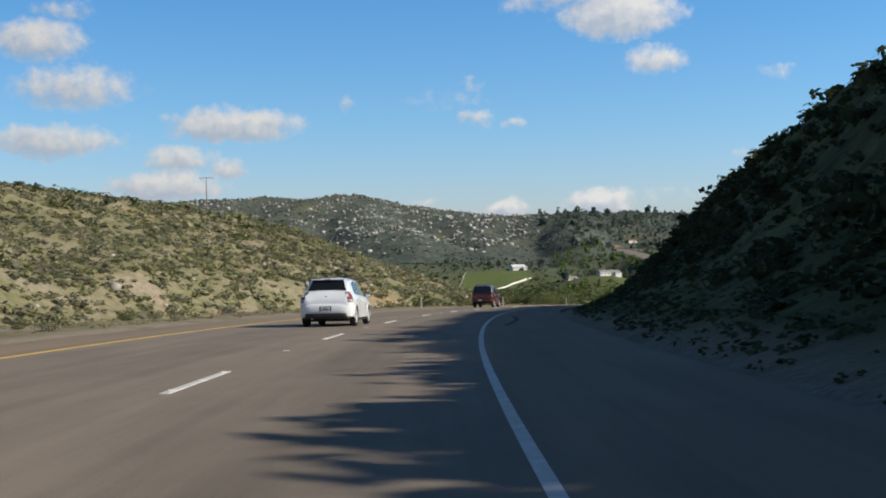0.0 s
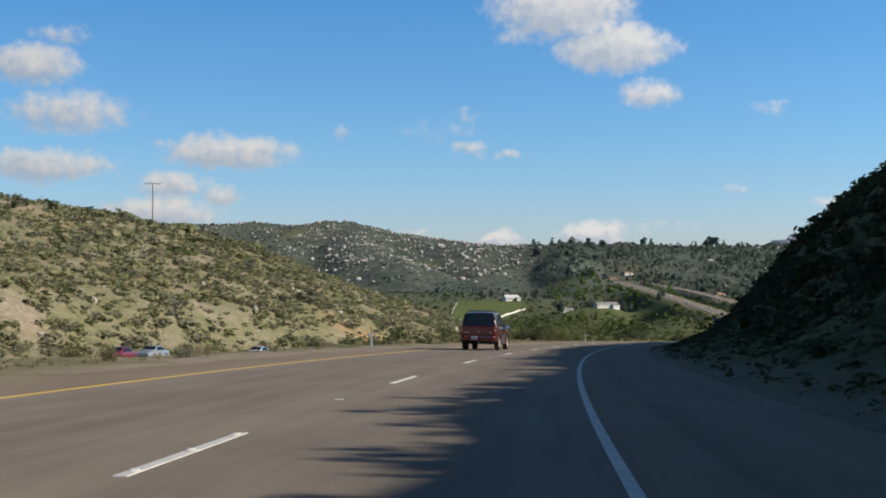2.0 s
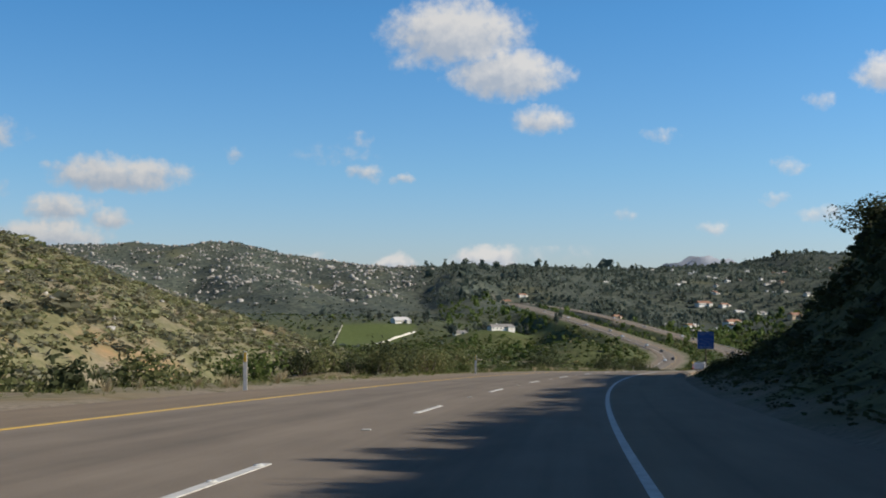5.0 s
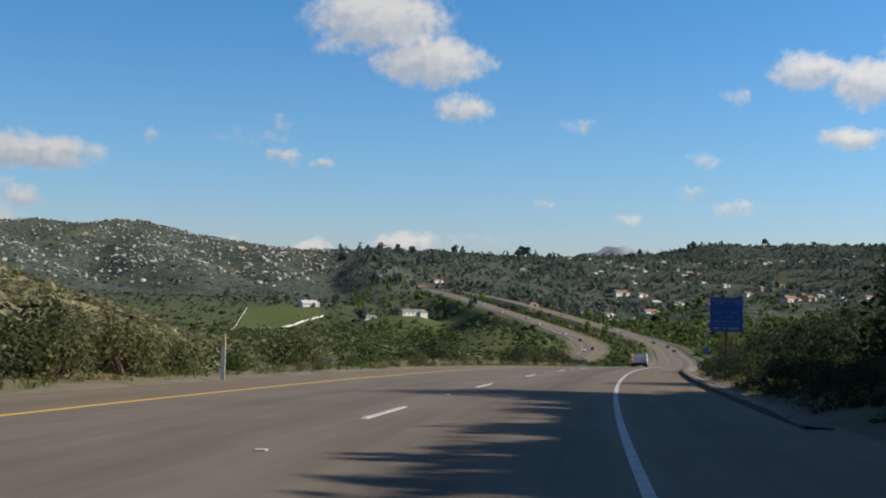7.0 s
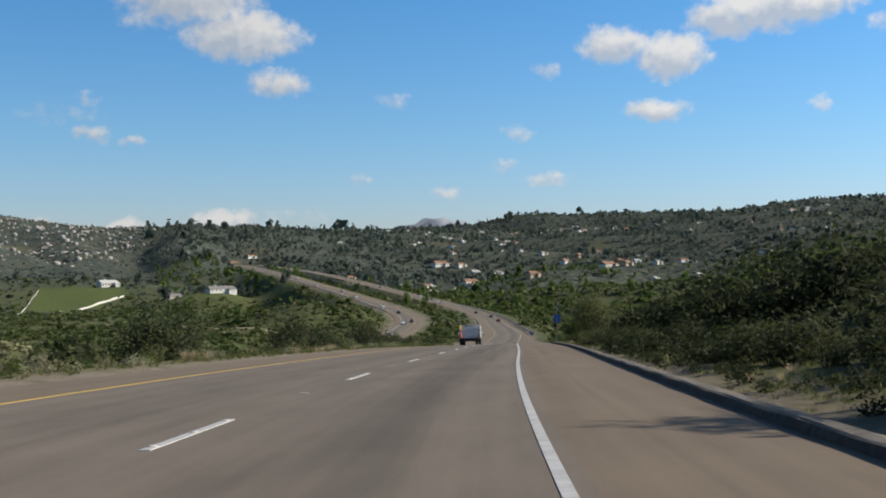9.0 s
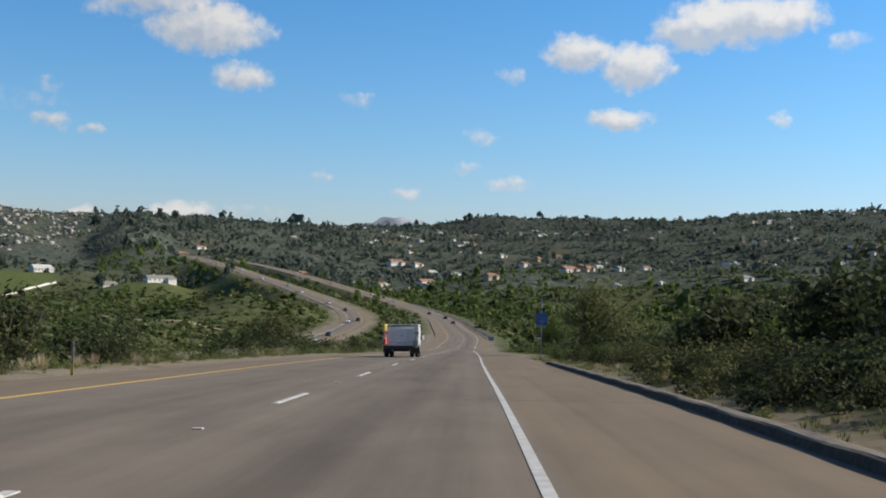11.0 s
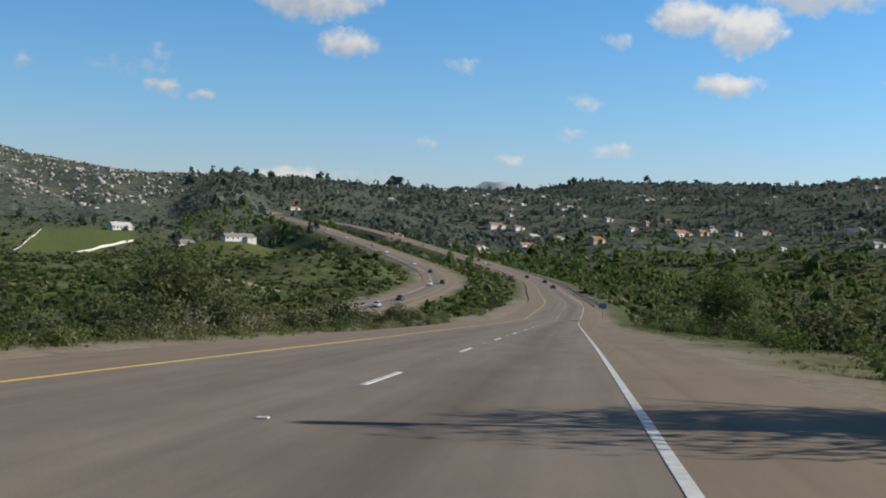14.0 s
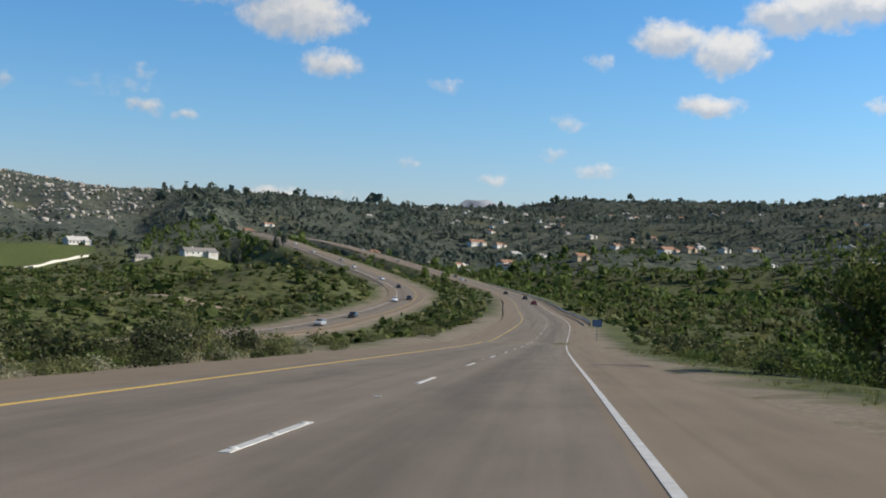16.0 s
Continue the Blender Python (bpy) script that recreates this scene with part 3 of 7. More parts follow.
def ground(x, y):
    """Height of the ground, and what is needed to scatter on it: station, offset, offset from the other carriageway."""
    x, y = np.asarray(x, float).ravel(), np.asarray(y, float).ravel()
    s, l, zr = nearest(MAIN, MAIN_N, MAIN_S, MAIN_G, MAIN_T, x, y)
    _, lo, zo = nearest(OPP, OPP_N, OPP_S, OPP_G, OPP_T, x, y)
    base = far_ground(x, y)
    # beside the first stretch
    se = s - 7 * smoothstep(11, 17, l) * (1 - smoothstep(225, 260, s)) * smoothstep(170, 190, s)
    hr = np.interp(se, [-80, 0, 15, 25, 42, 62, 82, 96, 120, 150, 190, 198, 205, 230, 290, 325, 350, 400, 480], [11.1, 11.1, 11.5, 12.0, 12.0, 11.5, 12.0, 12.4, 12.2, 12, 10.5, 5.5, 2.6, 2.6, 3.6, 2.4, -0.5, -3.5, -8])
    run = np.interp(s, [150, 190, 205, 300, 400], [17, 15, 14, 16, 30])
    u = np.clip((l - 4.4) / run, 0, None)
    right = hr * np.where(u < 1, u - 0.10 * np.sin(2 * math.pi * u), 1) + np.maximum(l - 4.4 - run, 0) * np.interp(s, [150, 205, 340, 400], [0.03, 0.07, 0.05, -0.12])
    right = right - 0.17 * smoothstep(3.9, 4.9, l) * smoothstep(322, 338, s) * (1 - smoothstep(375, 400, s))
    drop = np.interp(s, [-80, 140, 200, 260, 330, 400, 480], [2.2, 1.6, 1.6, 3.0, 5.0, 6.5, 8.0])
    left = -drop * smoothstep(13.0, 33.0, -l)
    hill = np.interp(s, [-80, 130, 240, 280, 310, 345, 400, 450], [20.5, 22, 23.2, 22.6, 20.2, 15.5, 8, 0])
    up = (-l - 57 + lumps(x, y, 60, 8) * 2.2) / 62
    left = left + (hill + drop) * np.where(up < 1, np.maximum(up, 0) ** 0.93, 1 + (up - 1) * 0.25)
    side = zr + np.where(l > 0, right, left) + tilt(s) * np.clip(l, -11, 3.6) * (1 - smoothstep(16, 32, abs(l)))
    side = side + lumps(x, y, 26, 6) * 0.55 * smoothstep(10, 22, abs(l + 3.5)) + lumps(x, y, 9, 7) * 0.22 * smoothstep(9, 14, abs(l + 3.5))
    w = (1 - smoothstep(380, 560, s)) * (1 - smoothstep(60, 170, l)) * (1 - smoothstep(170, 320, -l))
    z = base * (1 - w) + side * w
    # cut and fill along both carriageways
    m = smoothstep(10.5, 34, abs(l + 3.6))
    z = np.where(s > 380, (zr + tilt(s) * np.clip(l, -11, 3.7) - 0.09) * (1 - m) + z * m, z)
    mo = smoothstep(8.5, np.interp(y, [500, 900], [22, 48]), abs(lo))
    z = (zo - 0.12) * (1 - mo) + z * mo
    # the mound inside the bend of the opposite carriageway
    z = z + 13.0 * np.exp(-(((x - 152) / 34) ** 2 + ((y - 812) / 62) ** 2)) * smoothstep(8, 26, -lo)
    # under the asphalt
    inside = 1 - smoothstep(0.0, 0.9, np.maximum(l - 3.7, -l - 10.6))
    z = z * (1 - inside) + (zr + tilt(s) * l - 0.25) * inside
    return z, s, l, lo


def axis(lo, hi, fine, far, grow):
    """Even steps between lo and hi, growing ones beyond."""
    mid = list(np.arange(lo, hi, fine))
    a, d = [], fine
    v = hi
    while v < far[1]:
        a.append(v)
        d *= grow
        v += min(d, 42)
    b, d = [], fine
    v = lo - fine
    while v > far[0]:
        b.append(v)
        d *= grow
        v -= min(d, 42)
    return np.array(b[::-1] + mid + a + [far[1]])


gx = axis(-110, 150, 1.9, (-2600, 3300), 1.05)
gy = axis(-40, 470, 2.2, (-300, 4900), 1.03)
GX, GY = np.meshgrid(gx, gy)
gz, gs, gl, glo = ground(GX, GY)
nx, ny = len(gx), len(gy)
me = bpy.data.meshes.new("ground")
idx = np.arange(nx * ny).reshape(ny, nx)
quads = np.stack([idx[:-1, :-1], idx[:-1, 1:], idx[1:, 1:], idx[1:, :-1]], -1).reshape(-1, 4)
me.vertices.add(nx * ny)
me.vertices.foreach_set("co", np.stack([GX.ravel(), GY.ravel(), gz], 1).ravel())
me.loops.add(quads.size)
me.loops.foreach_set("vertex_index", quads.ravel())
me.polygons.add(len(quads))
me.polygons.foreach_set("loop_start", np.arange(0, quads.size, 4))
me.update()
me.validate()
me.shade_smooth()
fx, fy = GX.ravel(), GY.ravel()
rad = np.hypot(fx - CX, fy - CY)
verge = np.maximum((1 - smoothstep(11.6, 13.6, -gl + lumps(fx, fy, 12, 11) * 0.6)) * (gl < 0), (1 - smoothstep(5.0, 6.8, gl + lumps(fx, fy, 12, 12) * 0.7 + 1.2 * smoothstep(190, 205, gs) - 1.0 * smoothstep(335, 350, gs))) * (gl >= 0) * (1 - (1 - smoothstep(285, 320, gs)) * smoothstep(4.1, 4.9, gl))) * (gs < 1400)
verge = np.maximum(verge, 1 - smoothstep(8, 10.5, abs(glo) + lumps(fx, fy, 14, 14)))
# bare median where the two carriageways draw near
verge = np.maximum(verge, smoothstep(430, 500, gs) * (1 - smoothstep(600, 660, gs)) * (gl < 0) * (1 - smoothstep(13, 19, -gl + lumps(fx, fy, 25, 13) * 3)))
def inside_quad(x, y, q):
    ok = np.ones_like(x, bool)
    for (ax, ay), (bx_, by_) in zip(q, q[1:] + q[:1]):
        ok &= (bx_ - ax) * (y - ay) - (by_ - ay) * (x - ax) > 0
    return ok


LAWN = [(40, 1046), (93, 1290), (17, 1280), (6, 1080)]
FIELD = [(100, 1120), (215, 1105), (225, 1150), (105, 1170)]
lawn = np.maximum(inside_quad(fx, fy, LAWN) * 1.0, inside_quad(fx, fy, FIELD) * 0.6)
granite = smoothstep(3700, 3900, rad)
# far and scrub also paint the cut bank's shade dark, over its plant cover
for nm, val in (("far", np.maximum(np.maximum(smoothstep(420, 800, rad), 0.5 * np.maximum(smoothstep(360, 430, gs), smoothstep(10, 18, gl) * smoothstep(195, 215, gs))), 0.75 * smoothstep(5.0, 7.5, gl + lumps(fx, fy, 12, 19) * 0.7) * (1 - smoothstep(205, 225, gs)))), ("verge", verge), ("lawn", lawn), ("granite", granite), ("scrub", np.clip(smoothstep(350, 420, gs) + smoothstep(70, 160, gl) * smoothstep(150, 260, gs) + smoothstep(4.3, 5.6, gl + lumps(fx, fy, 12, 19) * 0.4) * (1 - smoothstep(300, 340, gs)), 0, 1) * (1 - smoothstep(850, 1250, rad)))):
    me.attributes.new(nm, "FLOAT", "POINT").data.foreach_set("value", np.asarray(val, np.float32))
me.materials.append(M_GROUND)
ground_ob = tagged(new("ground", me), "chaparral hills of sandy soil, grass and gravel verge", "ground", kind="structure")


def height(x, y):
    z, *_ = ground(np.array([x]), np.array([y]))
    return float(z[0])


# ---------------------------------------------------------------- roads
def ribbon(name, poly, n, s, cuts, mat, lift=0.0, s0=-1e9, s1=1e9, cross=None, skirt=0.25, label="", kind="structure", parent=None):
    """A strip along a carriageway: its offsets, its thickness at the rims; u runs across it in metres, v along it."""
    k = np.where((s >= s0) & (s <= s1))[0]
    c = [cuts[0]] + list(cuts) + [cuts[-1]]
    verts, faces, uvs = [], [], []
    for i in k:
        e = cross(s[i]) if cross else 0.0
        for j, o in enumerate(c):
            dz = -skirt if j in (0, len(c) - 1) else 0.0
            verts.append((poly[i, 0] + n[i, 0] * o, poly[i, 1] + n[i, 1] * o, poly[i, 2] + e * o + lift + dz))
            uvs.append((o, s[i]))
    w = len(c)
    for a in range(len(k) - 1):
        for j in range(w - 1):
            faces.append((a * w + j, a * w + j + 1, (a + 1) * w + j + 1, (a + 1) * w + j))
    ob = mesh_object(name, verts, faces, mat, parent)
    lay = ob.data.uv_layers.new(name="UVMap")
    lay.data.foreach_set("uv", np.array([uvs[v] for f in faces for v in f], np.float32).ravel())
    return tagged(ob, label, kind=kind)


MN = (MAIN, MAIN_N, MAIN_S)
ON = (OPP, OPP_N, OPP_S)
road = ribbon("road", *MN, (-7.95, -5.5, -3.0, -1, 0.75), M_ASPHALT, cross=tilt, label="worn grey-brown two-lane freeway asphalt")
ribbon("shoulder_outer", *MN, (0.75, 2.2, 3.6), M_SHOULDER, cross=tilt, label="sandy-brown paved outer shoulder beside the freeway lanes")
ribbon("shoulder_inner", *MN, (-10.9, -9.4, -7.95), M_SHOULDER, cross=tilt, label="dusty paved inner shoulder beside the yellow line")
ribbon("road_opposite", *ON, (-3.7, 0, 3.7), M_ASPHALT, lift=0.02, label="opposite freeway carriageway, worn grey asphalt")
ribbon("shoulder_opposite_outer", *ON, (-6.6, -3.7), M_SHOULDER, lift=0.02, label="paved shoulder of the opposite carriageway")
ribbon("shoulder_opposite_inner", *ON, (3.7, 6.2), M_SHOULDER, lift=0.02, label="paved shoulder of the opposite carriageway")
EDGE = lambda s: np.interp(s, [0, 22, 95, 112, 175, 202, 278, 300, 322, 338, 362, 378, 400, 420], [0.63, 0.62, 0.78, 0.79, 0.54, 0.54, 0.60, 0.63, 0.68, 0.77, 0.83, 0.88, 0.92, 0.97])
YELLOW = lambda s: np.interp(s, [0, 50, 190, 290, 350, 400, 430], [-8.3, -8.15, -8.0, -7.87, -7.78, -7.4, -7.2])


def line_strip(name, poly, n, s, off, wide, mat, s0, s1, cross=None, lift=0.006, label="", fine=2.0):
    q = np.arange(s0, min(s1, s[-1]) - 0.01, fine)
    q = np.append(q, min(s1, s[-1]))
    P = np.stack([np.interp(q, s, poly[:, k]) for k in range(3)], 1)
    N = np.stack([np.interp(q, s, n[:, k]) for k in range(2)], 1)
    verts, faces = [], []
    for i in range(len(q)):
        o = off(q[i]) if callable(off) else off
        e = cross(q[i]) if cross else 0
        for dz in (lift, -0.02):
            for sgn in (-0.5, 0.5):
                v = o + sgn * wide
                verts.append((P[i, 0] + N[i, 0] * v, P[i, 1] + N[i, 1] * v, P[i, 2] + e * v + dz))
        if i:
            a = 4 * (i - 1)
            faces += [(a, a + 1, a + 5, a + 4), (a + 2, a, a + 4, a + 6), (a + 1, a + 3, a + 7, a + 5)]
    ob = mesh_object(name, verts, faces, mat)
    return tagged(ob, label, kind="structure")


line_strip("edge_line", *MN, EDGE, 0.105, M_WHITE_LINE, -60, 1700, tilt, label="solid white edge line on asphalt")
line_strip("median_line", *MN, YELLOW, 0.135, M_YELLOW_LINE, -60, 1700, tilt, label="solid yellow edge line on asphalt")
line_strip("edge_line", *ON, -3.4, 0.18, M_WHITE_LINE, 40, 1500, None, 0.03, label="solid white edge line on asphalt")
line_strip("median_line", *ON, 3.4, 0.16, M_YELLOW_LINE, 40, 1500, None, 0.03, label="solid yellow edge line on asphalt")


# ---------------------------------------------------------------- lane marks, kerb, road furniture
def place(s, l, lift=0.0, poly=MAIN, n=MAIN_N, st_=MAIN_S, tg=MAIN_T, cross=tilt):
    """A pose on a carriageway: y runs ahead along it, x to the right."""
    p = [float(np.interp(s, st_, poly[:, k])) for k in range(3)]
    nn = [float(np.interp(s, st_, n[:, k])) for k in range(2)]
    g = float(np.interp(s, st_, np.gradient(poly[:, 2]) / np.gradient(st_)))
    e = float(cross(s)) if cross else 0.0
    yaw = math.atan2(nn[1], nn[0])
    return Matrix.Translation((p[0] + nn[0] * l, p[1] + nn[1] * l, p[2] + e * l + lift)) @ Euler((math.atan(g), -math.atan(e), yaw)).to_matrix().to_4x4()


def stand(s, l, turn=0.0, sink=0.05):
    """A level pose on the ground beside the main carriageway."""
    p = place(s, l).translation
    z = height(p.x, p.y)
    nn = [float(np.interp(s, MAIN_S, MAIN_N[:, k])) for k in range(2)]
    return Matrix.Translation((p.x, p.y, z - sink)) @ Matrix.Rotation(math.atan2(nn[1], nn[0]) + radians(turn), 4, "Z")


DASH0, DASH_STEP = 13.0, 14.40
first = None
for k in range(-2, 46):
    s0 = DASH0 + k * DASH_STEP
    m = place(s0 + 1.8, float(EDGE(s0)) - 3.66, 0.005)
    if first is None:
        bm = bmesh.new()
        box(bm, -0.055, 0.055, -1.8, 1.8, -0.01, 0.004)
        me = bpy.data.meshes.new("lane_dash")
        bm.to_mesh(me)
        bm.free()
        me.materials.append(M_WHITE_LINE)
        first = me
        bm = bmesh.new()
        bmesh.ops.create_cone(bm, cap_ends=True, segments=10, radius1=0.06, radius2=0.035, depth=0.02, matrix=Matrix.Translation((0, 0, 0.01)))
        dot_me = bpy.data.meshes.new("lane_dot")
        bm.to_mesh(dot_me)
        bm.free()
        dot_me.materials.append(M_DOT)
        bm = bmesh.new()
        box(bm, -0.06, 0.06, -0.05, 0.05, 0.0, 0.018, 0.006)
        ref_me = bpy.data.meshes.new("lane_reflector")
        bm.to_mesh(ref_me)
        bm.free()
        ref_me.materials.append(M_DOT)
    d = tagged(new("lane_dash", first), "white painted lane dash, worn at the ends", kind="structure")
    d.matrix_world = m
    if s0 < 450:
        for ds in (0.3, 1.8, 3.3):
            o = tagged(new("lane_dot", dot_me), "white ceramic lane button", kind="structure")
            o.matrix_world = place(s0 + ds, float(EDGE(s0)) - 3.66 + rng.normal(0, 0.008), 0.006)
        o = tagged(new("lane_reflector", ref_me), "raised white lane reflector", kind="structure")
        o.matrix_world = place(s0 + 9.1, float(EDGE(s0)) - 3.66, 0.002)

# asphalt dike along the outer shoulder
q = np.arange(186, 322, 1.0)
prof = [(0.0, -0.05), (0.05, 0.095), (0.09, 0.115), (0.24, 0.118), (0.44, 0.06), (0.65, -0.15)]
verts, faces = [], []
for i, s0 in enumerate(q):
    off = float(np.interp(s0, [186, 230, 290, 322], [3.0, 2.95, 3.42, 3.5]))
    fade = min(1.0, (s0 - 184) / 6, (323 - s0) / 3)
    for dx, dz in prof:
        m = place(s0, off + dx)
        verts.append(m.translation + Vector((0, 0, (dz if dz < 0 else dz * fade) + 0.012 * math.sin(s0 * 1.7 + dx * 9))))
    if i:
        a, w = (i - 1) * len(prof), len(prof)
        faces += [(a + j, a + j + 1, a + w + j + 1, a + w + j) for j in range(w - 1)]
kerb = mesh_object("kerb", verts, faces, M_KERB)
kerb.data.materials.append(M_KERB_FACE_SHADE)
# the road-facing strip is darker than the top: its shade put into the colour
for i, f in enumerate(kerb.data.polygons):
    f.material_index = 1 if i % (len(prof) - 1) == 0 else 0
tagged(kerb, "asphalt kerb with a dusty pale top and a shade-darkened road face", kind="structure")

# skid marks, a tar patch and thin black lines across the road
M_BLACK_LINE = material("tar", (0.018, 0.017, 0.016), (0.03, 0.028, 0.026), 8, 0.95, spec=0.1)
M_WORN_TAR = material("worn_tar", (0.085, 0.076, 0.063), (0.145, 0.125, 0.10), 7, 0.95, spec=0.1)
M_SKID = material("tyre_rubber_mark", (0.14, 0.12, 0.095), (0.20, 0.17, 0.13), 5, 0.85)


def mark(name, pts, wide, mat, label):
    p = spline([(a, b, 0) for a, b in pts], 0.35)
    verts, faces = [], []
    for i, (l, s0, _) in enumerate(p):
        w = wide * (0.7 + 0.5 * abs(math.sin(i * 1.3)))
        t = p[min(i + 1, len(p) - 1)] - p[max(i - 1, 0)]
        t = t / (np.hypot(t[0], t[1]) + 1e-9)
        for sg in (-0.5, 0.5):
            verts.append(place(s0 - t[0] * w * sg, l + t[1] * w * sg, 0.008).translation)
        if i:
            faces.append((2 * i - 2, 2 * i - 1, 2 * i + 1, 2 * i))
    tagged(mesh_object(name, verts, faces, mat), label, kind="structure")


mark("skid_mark", [(1.04, 372.0), (1.22, 375), (1.52, 379.5), (1.70, 383.5)], 0.026, M_SKID, "dark tyre skid mark across the dusty shoulder")
mark("crack_seal", [(-7.4, 173.2), (-4, 171.5), (0.2, 169.2)], 0.07, M_BLACK_LINE, "thin black line across the lanes")
mark("crack_seal", [(-2.0, 288.6), (1.2, 288.0), (3.2, 287.4)], 0.035, M_BLACK_LINE, "thin black line across lane and shoulder")
mark("crack_seal", [(1.30, 36.0), (1.58, 41), (1.66, 45), (1.55, 49), (1.38, 52)], 0.17, M_WORN_TAR, "black tar patch along the shoulder")
mark("crack_seal", [(-7.5, 99.5), (-5, 100.4), (-3.2, 100.2)], 0.06, M_BLACK_LINE, "black sealed crack across the passing lane")


def delineator(s, l, tall=1.35, dark=False):
    """A flat marker post with a reflector near its top."""
    root = tagged(new("delineator_post"), "thin weathered steel marker post on the verge" if dark else "white plastic marker post with yellow reflector on the verge", "marker post", "marker posts")
    bm = bmesh.new()
    if dark:
        box(bm, -0.035, 0.035, -0.012, 0.012, -0.3, tall, 0.003)
        box(bm, -0.012, 0.012, -0.012, 0.03, -0.3, tall)
    else:
        box(bm, -0.055, 0.055, -0.012, 0.012, -0.3, tall, 0.01)
        box(bm, -0.065, -0.045, -0.012, 0.02, -0.3, tall - 0.06)
        box(bm, 0.045, 0.065, -0.012, 0.02, -0.3, tall - 0.06)
    part("post", bm, M_CONCRETE if dark else M_POST_WHITE, root)
    part("reflector", boxm(-0.045, 0.045, -0.022, -0.013, 0.0 if dark else tall - 0.34, 0.5 if dark else tall - 0.03, 0.004), M_POST_YELLOW, root, "yellow reflective panel")
    m = stand(s, l, rng.uniform(-4, 4))
    root.matrix_world = m @ Matrix.Rotation(radians(rng.uniform(-1.5, 1.5)), 4, "Y")


for s0, l0, h0, dk in ((68.5, -10.95, 1.42, False), (109.5, -11.0, 1.40, False), (157.5, -11.1, 1.40, False), (203.3, -11.2, 1.45, False), (300.5, -10.95, 1.15, True)):
    delineator(s0, l0, h0, dk)


def lettering(text, size, mat, parent, x, y, z):
    """A word, each letter a part of its own."""
    pitch = size * 0.74
    for i, ch in enumerate(text):
        if ch == " ":
            continue
        cu = bpy.data.curves.new("letter", "FONT")
        cu.body, cu.size, cu.align_x, cu.align_y, cu.extrude = ch, size, "CENTER", "CENTER", 0.002
        tmp = bpy.data.objects.new("tmp", cu)
        scene.collection.objects.link(tmp)
        bpy.context.view_layer.update()
        me = bpy.data.meshes.new_from_object(tmp.evaluated_get(bpy.context.evaluated_depsgraph_get()))
        bpy.data.objects.remove(tmp)
        me.materials.clear()
        me.materials.append(mat)
        ob = new("letter", me)
        ob.parent = parent
        ob.matrix_local = pose(x + (i - (len(text) - 1) / 2) * pitch, y, z, 90, 0, 0)


def rounded_panel(w, h, r, thick):
    bm = bmesh.new()
    vs = []
    for cx, cz, a0 in ((w / 2 - r, h / 2 - r, 0), (-w / 2 + r, h / 2 - r, 90), (-w / 2 + r, -h / 2 + r, 180), (w / 2 - r, -h / 2 + r, 270)):
        for k in range(5):
            a = radians(a0 + k * 22.5)
            vs.append(bm.verts.new((cx + r * math.cos(a), 0, cz + r * math.sin(a))))
    f = bm.faces.new(vs)
    ext = bmesh.ops.extrude_face_region(bm, geom=[f])
    bmesh.ops.translate(bm, vec=(0, thick, 0), verts=[v for v in ext["geom"] if isinstance(v, bmesh.types.BMVert)])
    return bm


# blue watershed sign
sign = tagged(new("road_sign"), "blue watershed road sign with pale lettering on a single post", "road sign")
bm = bmesh.new()
box(bm, -0.05, 0.05, 0.01, 0.09, -0.4, 3.55, 0.006)
part("post", bm, M_BARK, sign, "dark wooden post")
pn = part("panel", rounded_panel(1.28, 1.36, 0.07, 0.012), M_SIGN_BLUE, sign, "blue sheet panel")
pn.location = (0, -0.006, 2.92)
bm = bmesh.new()
vs = [(-0.60, 0.60)] + [(x, 0.46 + 0.07 * math.sin(x * 9 + 0.6) * (1 if x < 0.2 else 1.4)) for x in np.linspace(-0.60, 0.60, 22)] + [(0.60, 0.60)]
f = bm.faces.new([bm.verts.new((x, -0.004, z)) for x, z in vs[::-1]])
part("sky_emblem", bm, material("pale_sign_sheet", (0.06, 0.13, 0.34), (0.07, 0.15, 0.38), 4, 0.5), sign, "pale blue emblem").location = (0, -0.006, 2.92)
M_SIGN_TEXT = material("dim_sign_text", (0.14, 0.23, 0.42), (0.18, 0.27, 0.46), 6, 0.5)
for tx, zz, sz in (("SAN DIEGO", 3.00, 0.145), ("RIVER", 2.82, 0.145), ("WATERSHED", 2.64, 0.145)):
    lettering(tx, sz, M_SIGN_TEXT, sign, 0, -0.010, zz)
part("rule", boxm(-0.58, 0.58, -0.012, -0.008, 2.515, 2.53), M_SIGN_TEXT, sign)
for i, (x0, x1) in enumerate(((-0.5, -0.2), (-0.13, 0.0), (0.07, 0.5))):
    part("illegible_word", boxm(x0, x1, -0.012, -0.008, 2.33, 2.43), M_SIGN_TEXT, sign)
sign.matrix_world = Matrix.Translation((39.35, 212.0, -10.90)) @ Matrix.Rotation(radians(-21), 4, "Z")

# roadside call box
call = tagged(new("call_box"), "yellow roadside telephone box on steel pole with blue sign", "call box")
M_CALL_TEXT = material("dull_sign_text", (0.30, 0.40, 0.56), (0.36, 0.46, 0.60), 6, 0.5)
M_PANEL = material("solar_panel", (0.012, 0.014, 0.025), (0.02, 0.022, 0.04), 20, 0.25)
part("pole", tube(tube(bmesh.new(), (0, 0, -0.3), (0, 0, 4.6), 0.042, 0.042, 12), (0, 0, 3.85), (0, 0, 4.62), 0.075, 0.06, 12), M_GALV, call)
bm = boxm(-0.27, 0.27, -0.17, 0.17, -0.018, 0.018, 0.008)
part("solar_panel", bm, M_PANEL, call, "dark tilted solar panel").matrix_local = pose(0.24, 0.0, 4.42, 0, 43, 0)
part("panel_bracket", tube(bmesh.new(), (0, 0, 4.55), (0.10, 0, 4.52), 0.02), M_GALV, call)
